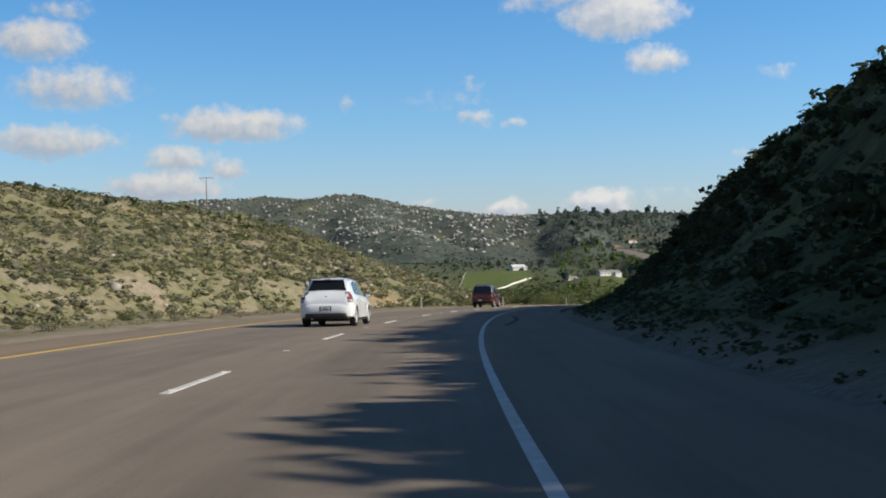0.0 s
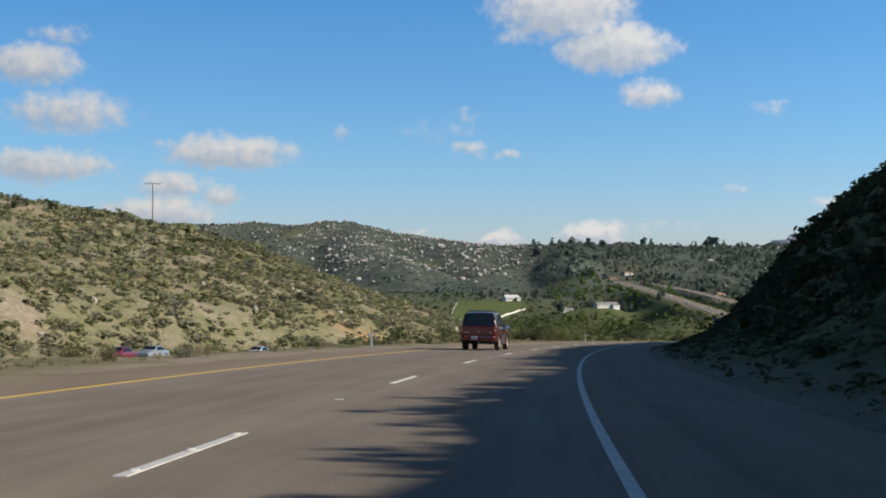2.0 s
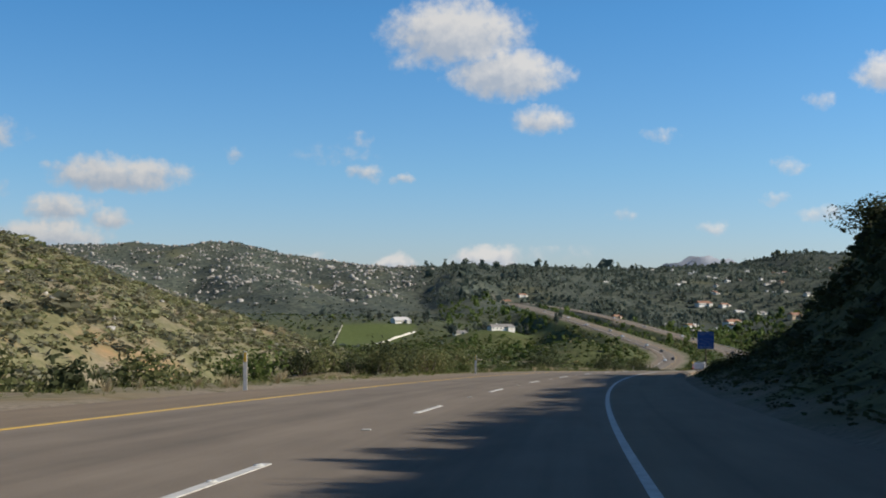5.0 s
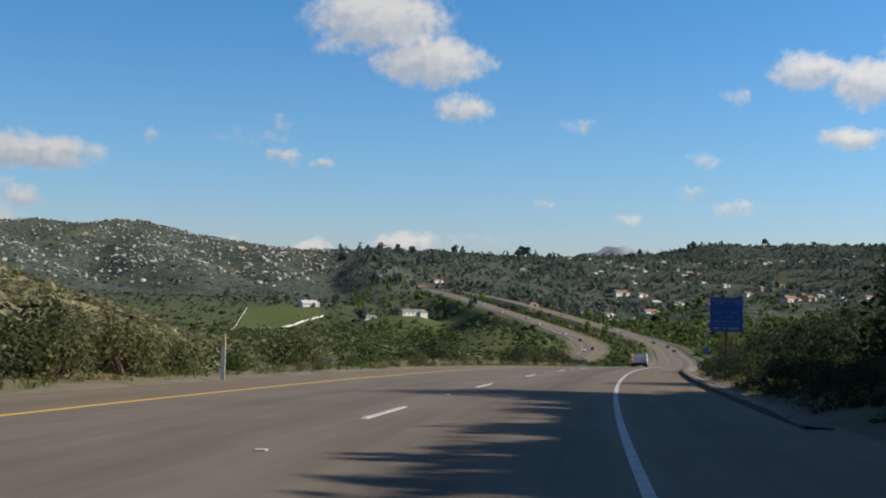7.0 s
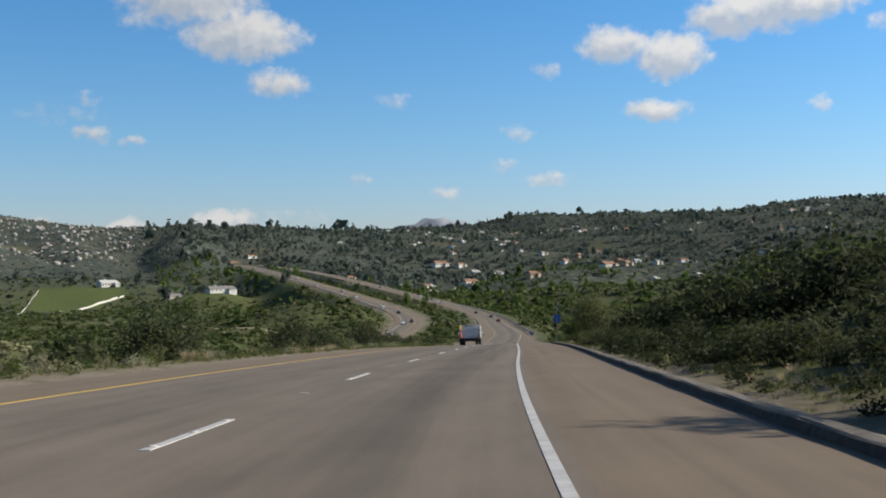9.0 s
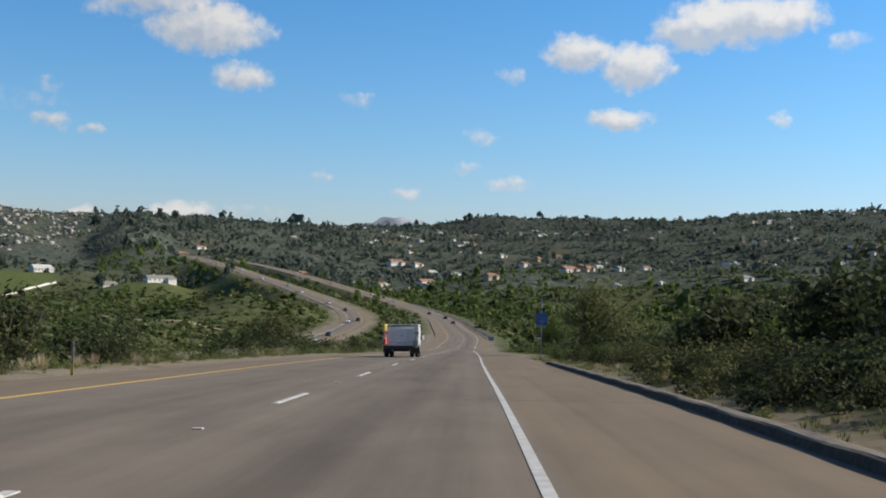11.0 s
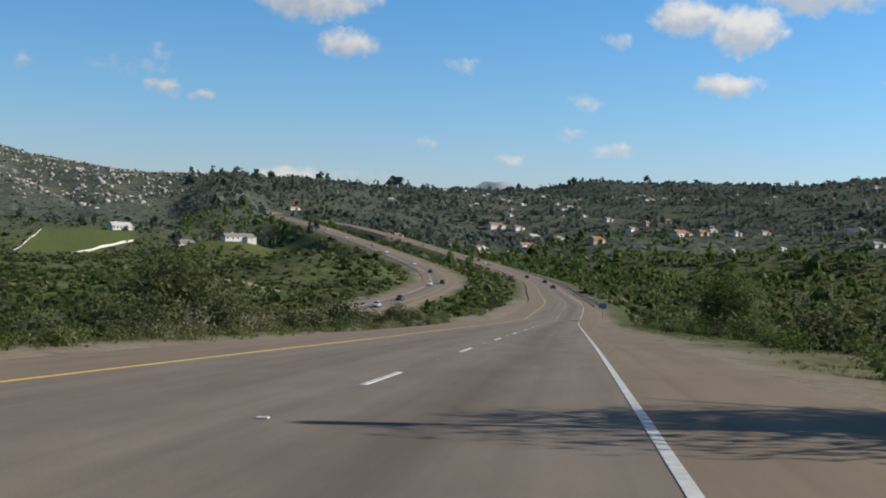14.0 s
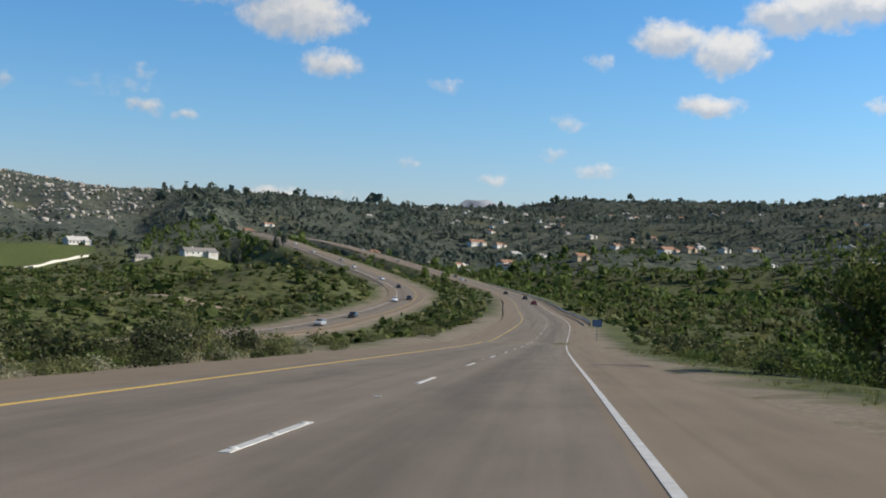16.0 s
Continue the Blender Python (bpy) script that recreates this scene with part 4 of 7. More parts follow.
part("antenna_box", boxm(0.02, 0.24, -0.06, 0.06, 3.50, 3.72, 0.02), M_PANEL, call, "small dark housing")
part("sign_panel", rounded_panel(0.78, 0.92, 0.05, 0.01), M_SIGN_BLUE, call, "blue sheet sign").location = (0.0, -0.065, 2.90)
lettering("CALL", 0.24, M_CALL_TEXT, call, 0, -0.072, 3.02)
lettering("BOX", 0.24, M_CALL_TEXT, call, 0, -0.072, 2.76)
part("illegible_line", boxm(-0.28, 0.28, -0.072, -0.067, 3.20, 3.25), M_SIGN_TEXT, call)
part("illegible_line", boxm(-0.12, 0.12, -0.072, -0.067, 2.53, 2.60), M_SIGN_TEXT, call)
bx = part("phone_box", boxm(-0.32, -0.06, -0.14, 0.10, 1.02, 1.52, 0.03), material("yellow_enamel", (0.62, 0.42, 0.04), (0.50, 0.34, 0.05), 5, 0.5), call, "yellow telephone housing")
part("lid", boxm(-0.335, -0.045, -0.155, 0.11, 1.49, 1.545, 0.012), M_SIGN_WHITE, bx, "pale lid")
part("base_collar", tube(bmesh.new(), (0, 0, 0.0), (0, 0, 0.12), 0.12, 0.10, 12), M_GALV, call)
call.matrix_world = Matrix.Translation((89.0, 338.7, height(89.0, 338.7) - 0.02)) @ Matrix.Rotation(radians(-24), 4, "Z")

# small sign far down the road
sm = tagged(new("milepost_sign"), "small dull blue roadside sign with pale lettering on a steel post", "road sign")
part("post", boxm(-0.04, 0.04, 0.0, 0.05, -0.4, 2.5, 0.005), M_GALV, sm)
part("panel", rounded_panel(1.15, 0.85, 0.06, 0.012), material("dull_blue_sign_sheet", (0.06, 0.11, 0.18), (0.08, 0.13, 0.20), 4, 0.45), sm).location = (0, -0.02, 2.1)
for zz in (2.32, 2.1, 1.88):
    part("illegible_line", boxm(-0.40, 0.40, -0.03, -0.022, zz - 0.05, zz + 0.05), M_SIGN_TEXT, sm)
sm.matrix_world = stand(536, 4.4)


def utility_pole(x, y, top, turn, arms=1):
    root = tagged(new("utility_pole"), "weathered wooden utility pole with a crossarm on the hill", "utility pole", "utility poles")
    z = height(x, y)
    part("pole", tube(bmesh.new(), (0, 0, -0.5), (0, 0, top - z), 0.17, 0.11, 10), M_WOOD_POLE, root)
    for k in range(arms):
        zz = top - z - 0.25 - 1.2 * k
        part("crossarm", boxm(-1.9, 1.9, -0.07, 0.07, zz - 0.08, zz + 0.08, 0.01), M_WOOD_POLE, root)
        for xx in (-1.75, -0.6, 0.6, 1.75):
            part("insulator", tube(bmesh.new(), (xx, 0, zz + 0.08), (xx, 0, zz + 0.30), 0.05, 0.03, 8), M_CONCRETE, root)
    root.matrix_world = Matrix.Translation((x, y, z)) @ Matrix.Rotation(radians(turn), 4, "Z")


utility_pole(-65.8, 321.3, 20.3, 10)


def guard_rail(poly, n, s, off, s0, s1, label):
    """A waved steel beam on posts along a carriageway."""
    root = tagged(new("guard_rail"), label, "guard rail")
    q = np.arange(s0, s1, 4.0)
    P = np.stack([np.interp(q, s, poly[:, k]) for k in range(3)], 1)
    N = np.stack([np.interp(q, s, n[:, k]) for k in range(2)], 1)
    prof = [(-0.04, 0.42), (0.03, 0.5), (-0.04, 0.58), (0.03, 0.66), (-0.04, 0.74)]
    verts, faces = [], []
    for i in range(len(q)):
        for dx, dz in prof:
            verts.append((P[i, 0] + N[i, 0] * (off + dx), P[i, 1] + N[i, 1] * (off + dx), P[i, 2] + dz))
        if i:
            a, w = (i - 1) * len(prof), len(prof)
            faces += [(a + j, a + j + 1, a + w + j + 1, a + w + j) for j in range(w - 1)]
    mesh_object("beam", verts, faces, M_GALV, root)
    post = part("post", boxm(-0.08, 0.08, -0.1, 0.1, -0.5, 0.72), M_WOOD_POLE, root)
    for i in range(len(q)):
        if i:
            data = post.data
            post = new("post", data)
            post.parent = root
        post.location = (P[i, 0] + N[i, 0] * (off + 0.14), P[i, 1] + N[i, 1] * (off + 0.14), P[i, 2])


guard_rail(*MN, 4.3, 590, 1060, "galvanised guard rail on dark posts along the outer shoulder")
guard_rail(*ON, -7.0, 940, 1320, "galvanised guard rail on dark posts along the opposite carriageway")


# ---------------------------------------------------------------- vegetation
def clump(seed, lobes, leaves, leaf, flat=0.75, spread=0.55, upright=0.0, slim=1.0):
    """Leaf blades on the skins of a few overlapping lobes; unit radius, standing on z = 0. Arrays of corners (n, 4, 3)."""
    r = np.random.default_rng(seed)
    c = r.normal(0, 1, (lobes, 3))
    c = c / np.linalg.norm(c, axis=1)[:, None] * r.uniform(0.1, spread, (lobes, 1))
    c[:, 2] = abs(c[:, 2]) * flat + 0.35 * flat
    rad = r.uniform(0.28, 0.5, lobes)
    k = r.integers(0, lobes, leaves)
    d = r.normal(0, 1, (leaves, 3))
    d /= np.linalg.norm(d, axis=1)[:, None]
    p = c[k] + d * (rad[k] * r.uniform(0.65, 1.08, leaves))[:, None] * np.array([1, 1, 0.9])
    p[:, 2] = np.maximum(p[:, 2], r.uniform(0.0, 0.12, leaves))
    nrm = d + np.array([0, 0, 0.25]) + r.normal(0, 0.38, (leaves, 3))
    nrm /= np.linalg.norm(nrm, axis=1)[:, None]
    a = np.cross(nrm, r.normal(0, 1, (leaves, 3)) + np.array([0, 0, upright]))
    a /= np.linalg.norm(a, axis=1)[:, None]
    b = np.cross(nrm, a)
    sz = leaf * r.uniform(0.6, 1.3, (leaves, 1))
    a, b = a * sz, b * sz * slim * r.uniform(0.45, 0.9, (leaves, 1))
    return np.stack([p - a, p - b * 0.9, p + a, p + b], 1)


def quad_mesh(name, quads, mat):
    q = np.asarray(quads, np.float32).reshape(-1, 3)
    n = len(q) // 4
    me = bpy.data.meshes.new(name)
    me.vertices.add(len(q))
    me.vertices.foreach_set("co", q.ravel())
    me.loops.add(len(q))
    me.loops.foreach_set("vertex_index", np.arange(len(q), dtype=np.int32))
    me.polygons.add(n)
    me.polygons.foreach_set("loop_start", np.arange(0, 4 * n, 4, dtype=np.int32))
    me.update()
    me.materials.append(mat)
    return me


def scatter(protos, x, y, z, size, tall, seed):
    """Every plant as a turned and scaled copy of one of the clumps, in one array."""
    r = np.random.default_rng(seed)
    which = r.integers(0, len(protos), len(x))
    turn = r.uniform(0, 6.28, len(x))
    out = []
    for k, p in enumerate(protos):
        i = np.where(which == k)[0]
        if not len(i):
            continue
        c, s_ = np.cos(turn[i])[:, None, None], np.sin(turn[i])[:, None, None]
        w = size[i][:, None, None]
        X = (p[None, :, :, 0] * c - p[None, :, :, 1] * s_) * w + x[i][:, None, None]
        Y = (p[None, :, :, 0] * s_ + p[None, :, :, 1] * c) * w + y[i][:, None, None]
        Z = p[None, :, :, 2] * (size[i] * tall[i])[:, None, None] + z[i][:, None, None]
        out.append(np.stack([X, Y, Z], -1).reshape(-1, 4, 3))
    return np.concatenate(out)


def on_side(n, s0, s1, l0, l1, r):
    """Random places in a stretch beside the main carriageway."""
    s, l = r.uniform(s0, s1, n), r.uniform(l0, l1, n)
    x = np.interp(s, MAIN_S, MAIN[:, 0]) + np.interp(s, MAIN_S, MAIN_N[:, 0]) * l
    y = np.interp(s, MAIN_S, MAIN[:, 1]) + np.interp(s, MAIN_S, MAIN_N[:, 1]) * l
    return x, y


def clear_of_roads(x, y, margin_r=5.5, margin_l=13.5, opp=11.0):
    z, s, l, lo = ground(x, y)
    ok = ((l > margin_r) | (l < -margin_l)) & (abs(lo) > opp)
    return z, s, l, lo, ok


SHRUBS = [clump(20 + i, 7, 27, 0.24, 0.7, 0.6, 1.0) for i in range(8)]
SHRUBS_FINE = [clump(40 + i, 9, 36, 0.195, 0.75, 0.6, 0.8) for i in range(6)]
TREES_FAR = [clump(60 + i, 5, 6, 0.62, 1.1, 0.6) for i in range(7)]


def stuff(name, label, sets, mat):
    q = np.concatenate(sets)
    return tagged(new(name, quad_mesh(name, q, mat)), label, "shrubs", kind="stuff")


def density(x, y, scale, seed, lo, hi):
    return smoothstep(lo, hi, lumps(x, y, scale, seed))


r_ = np.random.default_rng(101)
# the long slope beyond the opposite carriageway
x, y = on_side(13600, 0, 420, -126, -56, r_)
z, s, l, lo, ok = clear_of_roads(x, y)
keep = ok & (s < 415) & (l < -54) & (r_.uniform(0, 1, len(x)) < 0.48 + 0.52 * density(x, y, 18, 31, -0.7, 0.3))
x, y, z, l = x[keep], y[keep], z[keep], l[keep]
sz = r_.lognormal(0.26, 0.36, len(x))
kind = r_.uniform(0, 1, len(x)) + 0.25 * lumps(x, y, 40, 33)
for nm, lb, m, sel in (("hillside_shrubs", "olive-green chaparral shrubs covering the sunlit cut slope", M_HILL, kind < 0.45),
                       ("hillside_sage", "grey-green sage scrub on the sunlit cut slope", M_SAGE, (kind >= 0.45) & (kind < 0.92)),
                       ("hillside_dark_shrubs", "dark green shrubs on the sunlit cut slope", M_LEAF, kind >= 0.92)):
    stuff(nm, lb, [scatter(SHRUBS, x[sel], y[sel], z[sel] - 0.1, sz[sel], np.full(sel.sum(), 0.62), 5)], m)
# trees along the crest of that hill
x, y = on_side(260, 150, 330, -135, -108, r_)
z, s, l, lo, ok = clear_of_roads(x, y)
stuff("crest_trees", "dark scrub oaks along the crest of the hill", [scatter(SHRUBS_FINE, x, y, z - 0.2, r_.uniform(1.0, 2.3, len(x)), np.full(len(x), 0.9), 6)], M_LEAF_DARK)

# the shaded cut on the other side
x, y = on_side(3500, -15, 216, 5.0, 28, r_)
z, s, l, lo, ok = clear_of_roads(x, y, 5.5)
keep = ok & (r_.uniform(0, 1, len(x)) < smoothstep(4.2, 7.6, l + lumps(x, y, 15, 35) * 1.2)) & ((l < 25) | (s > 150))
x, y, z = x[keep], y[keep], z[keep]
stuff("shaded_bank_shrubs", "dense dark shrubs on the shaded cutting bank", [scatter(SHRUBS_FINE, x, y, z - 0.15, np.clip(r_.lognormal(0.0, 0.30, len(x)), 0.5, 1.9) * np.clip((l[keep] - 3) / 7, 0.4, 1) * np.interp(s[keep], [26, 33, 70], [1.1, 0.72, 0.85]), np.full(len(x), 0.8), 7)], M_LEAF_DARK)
# dark groundcover added to deepen the shade over the pale soil of its foot
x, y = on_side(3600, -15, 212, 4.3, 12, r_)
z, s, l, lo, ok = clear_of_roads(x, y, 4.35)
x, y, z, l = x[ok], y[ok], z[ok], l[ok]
stuff("bank_groundcover", "low dark groundcover added to deepen the shade on the bank foot", [scatter([clump(70 + i, 6, 14, 0.19, 0.5, 0.75, 1.0) for i in range(6)], x, y, z - 0.06, r_.uniform(0.25, 0.75, len(x)) * np.clip(l / 6.5, 0.5, 1), np.full(len(x), 0.6), 8)], M_LEAF_DARK)
# single shrubs beside the road
def shrub(label, mat, seed, leaves=700, leaf=0.052, tall=0.85, lobes=11, name="shrub", cat="shrub", group="roadside shrubs"):
    """Stems and a crown of many small leaves; one metre in radius."""
    root = tagged(new(name), label, cat, group)
    bm = bmesh.new()
    r = random.Random(seed)
    for _ in range(7):
        a, e = r.uniform(0, 6.28), r.uniform(0.2, 0.6)
        p0 = Vector((0.06 * math.cos(a), 0.06 * math.sin(a), -0.1))
        p1 = p0 + Vector((math.cos(a) * e * 0.5, math.sin(a) * e * 0.5, 0.4 * tall))
        p2 = p1 + Vector((math.cos(a + 0.5) * e * 0.4, math.sin(a + 0.5) * e * 0.4, 0.4 * tall))
        tube(bm, p0, p1, 0.030, 0.018, 5, False)
        tube(bm, p1, p2, 0.018, 0.006, 5, False)
    part("trunk", bm, M_BARK, root)
    q = clump(seed, lobes, leaves, leaf, tall, 0.64, 0.8, 0.8)
    f = new("foliage", quad_mesh("foliage", q, mat))
    f.parent = root
    return root


KINDS = [shrub("dark green dense roadside shrub", M_LEAF_DARK, 201), shrub("dark olive spreading roadside shrub", M_LEAF_DARK, 202, tall=0.7), shrub("olive-green rounded roadside shrub", M_LEAF, 203),
         shrub("light green leafy roadside shrub", M_LEAF_GREEN, 204, tall=0.8), shrub("grey-green sage bush on the verge", M_SAGE, 205, tall=0.75), shrub("tall dark green roadside shrub", M_LEAF_DARK, 206, tall=1.2),
         shrub("tall olive-green roadside shrub", M_LEAF, 207, tall=1.15)]
TUFT = tagged(new("grass_tuft"), "tuft of dry straw-coloured grass on the verge", "grass tuft", "dry grass tufts")
rt = np.random.default_rng(77)
bl = []
for _ in range(110):
    a, b = rt.uniform(0, 6.28), abs(rt.normal(0, 0.32))
    base = np.array([math.cos(a) * b * 0.3, math.sin(a) * b * 0.3, -0.05])
    tip = np.array([math.cos(a) * (b * 1.6 + 0.1), math.sin(a) * (b * 1.6 + 0.1), rt.uniform(0.5, 1.1)])
    mid = base * 0.45 + tip * 0.55 + np.array([0, 0, 0.12])
    wv = np.array([-math.sin(a), math.cos(a), 0]) * 0.014
    bl.append([base - wv, mid - wv * 0.8, tip, mid + wv * 0.8])
o = new("grass", quad_mesh("grass", np.array(bl), M_STRAW))
o.parent = TUFT
SPARE = {}


def plant(kind, x, y, size, turn=None, tall=1.0):
    m = Matrix.Translation((x, y, height(x, y) - 0.08)) @ Matrix.Rotation(rng.uniform(0, 6.28) if turn is None else turn, 4, "Z")
    if kind not in SPARE:
        SPARE[kind] = True
        ob = kind
        ob.matrix_world = m
    else:
        ob = copy_thing(kind, m)
    ob.scale = (size, size, size * tall)
    return ob


MID = [clump(330 + i, 12, 150, 0.10, 0.85, 0.64, 0.8, 0.8) for i in range(6)]
MID_BIG = [clump(350 + i, 18, 360, 0.066, 0.85, 0.66, 0.8, 0.8) for i in range(5)]
JOINED = {}


def plant_row(n, s0, s1, l0, l1, kinds, lo, hi, seed, chance=1.0, single=False):
    r = np.random.default_rng(seed)
    x, y = on_side(n, s0, s1, l0, l1, r)
    z, s, l, lo_, ok = clear_of_roads(x, y, 4.25, 10.95, 9.5)
    for i in range(n):
        if ok[i] and r.uniform() < chance:
            k, size = kinds[r.integers(0, len(kinds))], float(r.uniform(lo, hi))
            if single:
                plant(KINDS[k], float(x[i]), float(y[i]), size)
            else:
                JOINED.setdefault(k, []).append((x[i], y[i], z[i], size, size > 0.65 and (0 < l[i] < 24 and s[i] < 465 or -24 < l[i] < 0)))


# behind the kerb, thick and tall
plant_row(60, 197, 250, 5.2, 8.4, [0, 1, 0, 2, 5], 0.55, 1.05, 301, single=True)
plant_row(62, 198, 262, 8.2, 22, [0, 1, 5, 5, 0], 1.5, 2.7, 302)
plant_row(84, 246, 338, 5.2, 8.4, [0, 1, 2, 3, 0], 0.6, 1.15, 303, single=True)
plant_row(92, 262, 340, 9.0, 22, [0, 1, 5, 0, 3, 5], 1.9, 3.3, 304)
plant_row(60, 200, 350, 24, 48, [0, 1, 5, 6], 2.0, 3.4, 305)
plant_row(46, 316, 366, 9.0, 18, [0, 1, 5, 0], 1.7, 2.6, 333)
plant_row(46, 262, 304, 5.1, 7.6, [0, 1, 2, 0], 0.5, 0.95, 321, single=True)
plant_row(80, 188, 266, 4.6, 8.6, [0, 1, 0, 5], 0.6, 1.25, 329)
plant_row(70, 258, 306, 5.0, 7.8, [0, 1, 0, 2], 0.55, 1.0, 334)
plant_row(130, 190, 302, 4.3, 5.5, [0, 1, 0, 2], 0.28, 0.55, 335)
# past the call box, falling away
plant_row(52, 345, 480, 7.0, 12.5, [2, 3, 3, 0], 0.7, 1.4, 306)
plant_row(60, 345, 420, 10, 20, [0, 2, 3, 5, 6], 1.4, 2.6, 307)
plant_row(250, 400, 600, 9.5, 60, [0, 2, 3, 5, 6], 1.2, 2.7, 317)
plant_row(90, 400, 500, 9.5, 26, [0, 3, 2, 5, 3], 1.6, 2.8, 327)
# along the inner verge
plant_row(18, 30, 150, -20, -13.5, [4, 2], 0.35, 0.8, 308, single=True)
plant_row(26, 186, 212, -19, -14.2, [2, 0, 6, 0, 2], 1.3, 2.1, 309, single=True)
plant_row(26, 212, 296, -18, -14.2, [2, 4, 0, 3], 0.5, 1.0, 310, single=True)
plant_row(52, 300, 430, -19.5, -14.0, [0, 2, 6, 0, 1, 5], 1.1, 2.0, 311)
plant_row(130, 160, 440, -40, -18, [0, 2, 5, 6, 3], 1.6, 3.0, 312)
plant_row(150, 425, 600, -45, -14.5, [2, 6, 2, 0], 0.7, 1.9, 313)
plant_row(44, 380, 446, -19.5, -14.0, [2, 4, 6, 4, 2], 0.8, 1.6, 322)
plant_row(64, 405, 462, -17.0, -11.6, [2, 6, 4, 2, 0, 3], 0.6, 1.25, 328)
plant_row(70, 402, 446, -12.8, -11.0, [2, 4, 3, 2, 0], 0.4, 0.85, 330)
plant_row(110, 290, 402, -15.0, -12.8, [2, 4, 3, 2, 6], 0.45, 0.95, 331)
plant_row(50, 186, 290, -15.0, -12.9, [2, 4, 2, 3], 0.4, 0.8, 332)
# the dark clumps that stand out along it
for s0, l0, k0, z0 in ((196, -16.0, 2, 2.0), (202, -16.5, 0, 2.3), (206.5, -15.4, 2, 1.9), (305, -16.5, 0, 2.4), (311, -17.0, 5, 2.6), (318, -16.6, 0, 2.5), (325, -17.0, 5, 2.3), (361, -17.5, 5, 2.3), (365, -16.2, 0, 2.2), (371, -16.8, 2, 1.6), (430, -13.0, 0, 1.7), (434.5, -13.4, 2, 1.75), (441, -13.0, 0, 1.5)):
    q0 = place(s0, l0).translation
    plant(KINDS[k0], q0.x, q0.y, z0, tall=1.05)
for k, rows_ in JOINED.items():
    q = np.array(rows_)
    mat = (M_LEAF_DARK, M_LEAF_DARK, M_LEAF, M_LEAF_GREEN, M_SAGE, M_LEAF_DARK, M_LEAF)[k]
    lab = {0: "dense dark green thicket beside the freeway", 1: "spreading dark shrubs beside the freeway", 2: "olive-green shrubs beside the freeway", 3: "light green leafy shrubs beside the freeway",
           4: "grey-green sage beside the freeway", 5: "tall dark green shrubs beside the freeway", 6: "tall olive-green shrubs beside the freeway"}[k]
    near_, sets_ = q[:, 4] > 0.5, []
    for sel, protos, sd in ((near_, MID_BIG, 340), (~near_, MID, 350)):
        if sel.any():
            sets_.append(scatter(protos, q[sel, 0], q[sel, 1], q[sel, 2] - 0.1, q[sel, 3], np.full(sel.sum(), 1.1 if k > 4 else 0.85), sd + k))
    stuff("roadside_thicket", lab, sets_, mat)
# dry grass
r = np.random.default_rng(320)
x, y = on_side(34, 214, 330, -14.6, -12.4, r)
for i in range(len(x)):
    plant(TUFT, float(x[i]), float(y[i]), float(r.uniform(0.3, 0.62)))
x, y = on_side(40, 235, 345, 4.7, 6.2, r)
for i in range(len(x)):
    plant(TUFT, float(x[i]), float(y[i]), float(r.uniform(0.18, 0.34)))
x, y = on_side(30, 40, 190, -15, -12.4, r)
for i in range(len(x)):
    plant(TUFT, float(x[i]), float(y[i]), float(r.uniform(0.3, 0.6)))


def tree(name, label, x, y, tall, wide, mat, seed, leaves=2600, leaf=0.055, low=0.25, slim=0.8):
    """Trunk, limbs and an uneven crown of small leaves."""
    root = tagged(new(name), label, "tree")
    r = random.Random(seed)
    bm = bmesh.new()
    tube(bm, (0, 0, -0.3), (0.08 * tall * 0.2, 0, tall * 0.42), 0.035 * tall, 0.02 * tall, 9)
    part("trunk", bm, M_BARK, root)
    for k in range(8):
        a = k * 0.8 + r.uniform(-0.3, 0.3)
        p0 = Vector((0.01 * tall, 0, tall * r.uniform(0.2, 0.42)))
        p1 = p0 + Vector((math.cos(a) * wide * 0.28, math.sin(a) * wide * 0.28, tall * r.uniform(0.12, 0.28)))
        p2 = p1 + Vector((math.cos(a + 0.3) * wide * 0.18, math.sin(a + 0.3) * wide * 0.18, tall * r.uniform(0.05, 0.2)))
        bm = bmesh.new()
        tube(bm, p0, p1, 0.014 * tall, 0.008 * tall, 6, False)
        tube(bm, p1, p2, 0.008 * tall, 0.002 * tall, 6, False)
        part("limb", bm, M_BARK, root)
    q = clump(seed, 26, leaves, leaf, 1.0, 0.74, 1.2, slim)
    q[..., 0:2] *= wide / 2
    top = q[..., 2].max()
    q[..., 2] = tall * low + q[..., 2] / top * tall * (1 - low)
    f = new("crown", quad_mesh("crown", q, mat))
    f.parent = root
    root.matrix_world = Matrix.Translation((x, y, height(x, y) - 0.05)) @ Matrix.Rotation(r.uniform(0, 6.28), 4, "Z")
    return root


tree("willow_tree", "loose olive-green tree beside the call box", 93.2, 338.2, 6.5, 7.6, M_LEAF, 421, 12000, 0.028, 0.06, 0.6)
tree("oak_tree", "rounded bright green tree below the outer verge", 125.0, 413.0, 6.0, 7.2, M_LEAF_BRIGHT, 402, 5200, 0.034, 0.05)
tree("oak_tree", "dark green tree behind the kerb", 53.5, 222.0, 5.4, 6.0, M_LEAF_DARK, 403, 5000, 0.036, 0.1)
tree("oak_tree", "dark green tree on the bank", 43.5, 190.0, 3.6, 6.4, M_LEAF_DARK, 404, 3600, 0.045, 0.1)
tree("oak_tree", "dark green tree on the bank", 47.0, 199.0, 5.6, 6.6, M_LEAF_DARK, 414, 3600, 0.045, 0.1)
tree("oak_tree", "dark green tree on the bank", 93.0, 300.0, 6.5, 7.0, M_LEAF_DARK, 405, 5000, 0.036, 0.1)
tree("oak_tree", "broad dark tree below the inner verge", 42.0, 300.0, 6.6, 9.0, M_LEAF_DARK, 406, 5000, 0.034, 0.05)
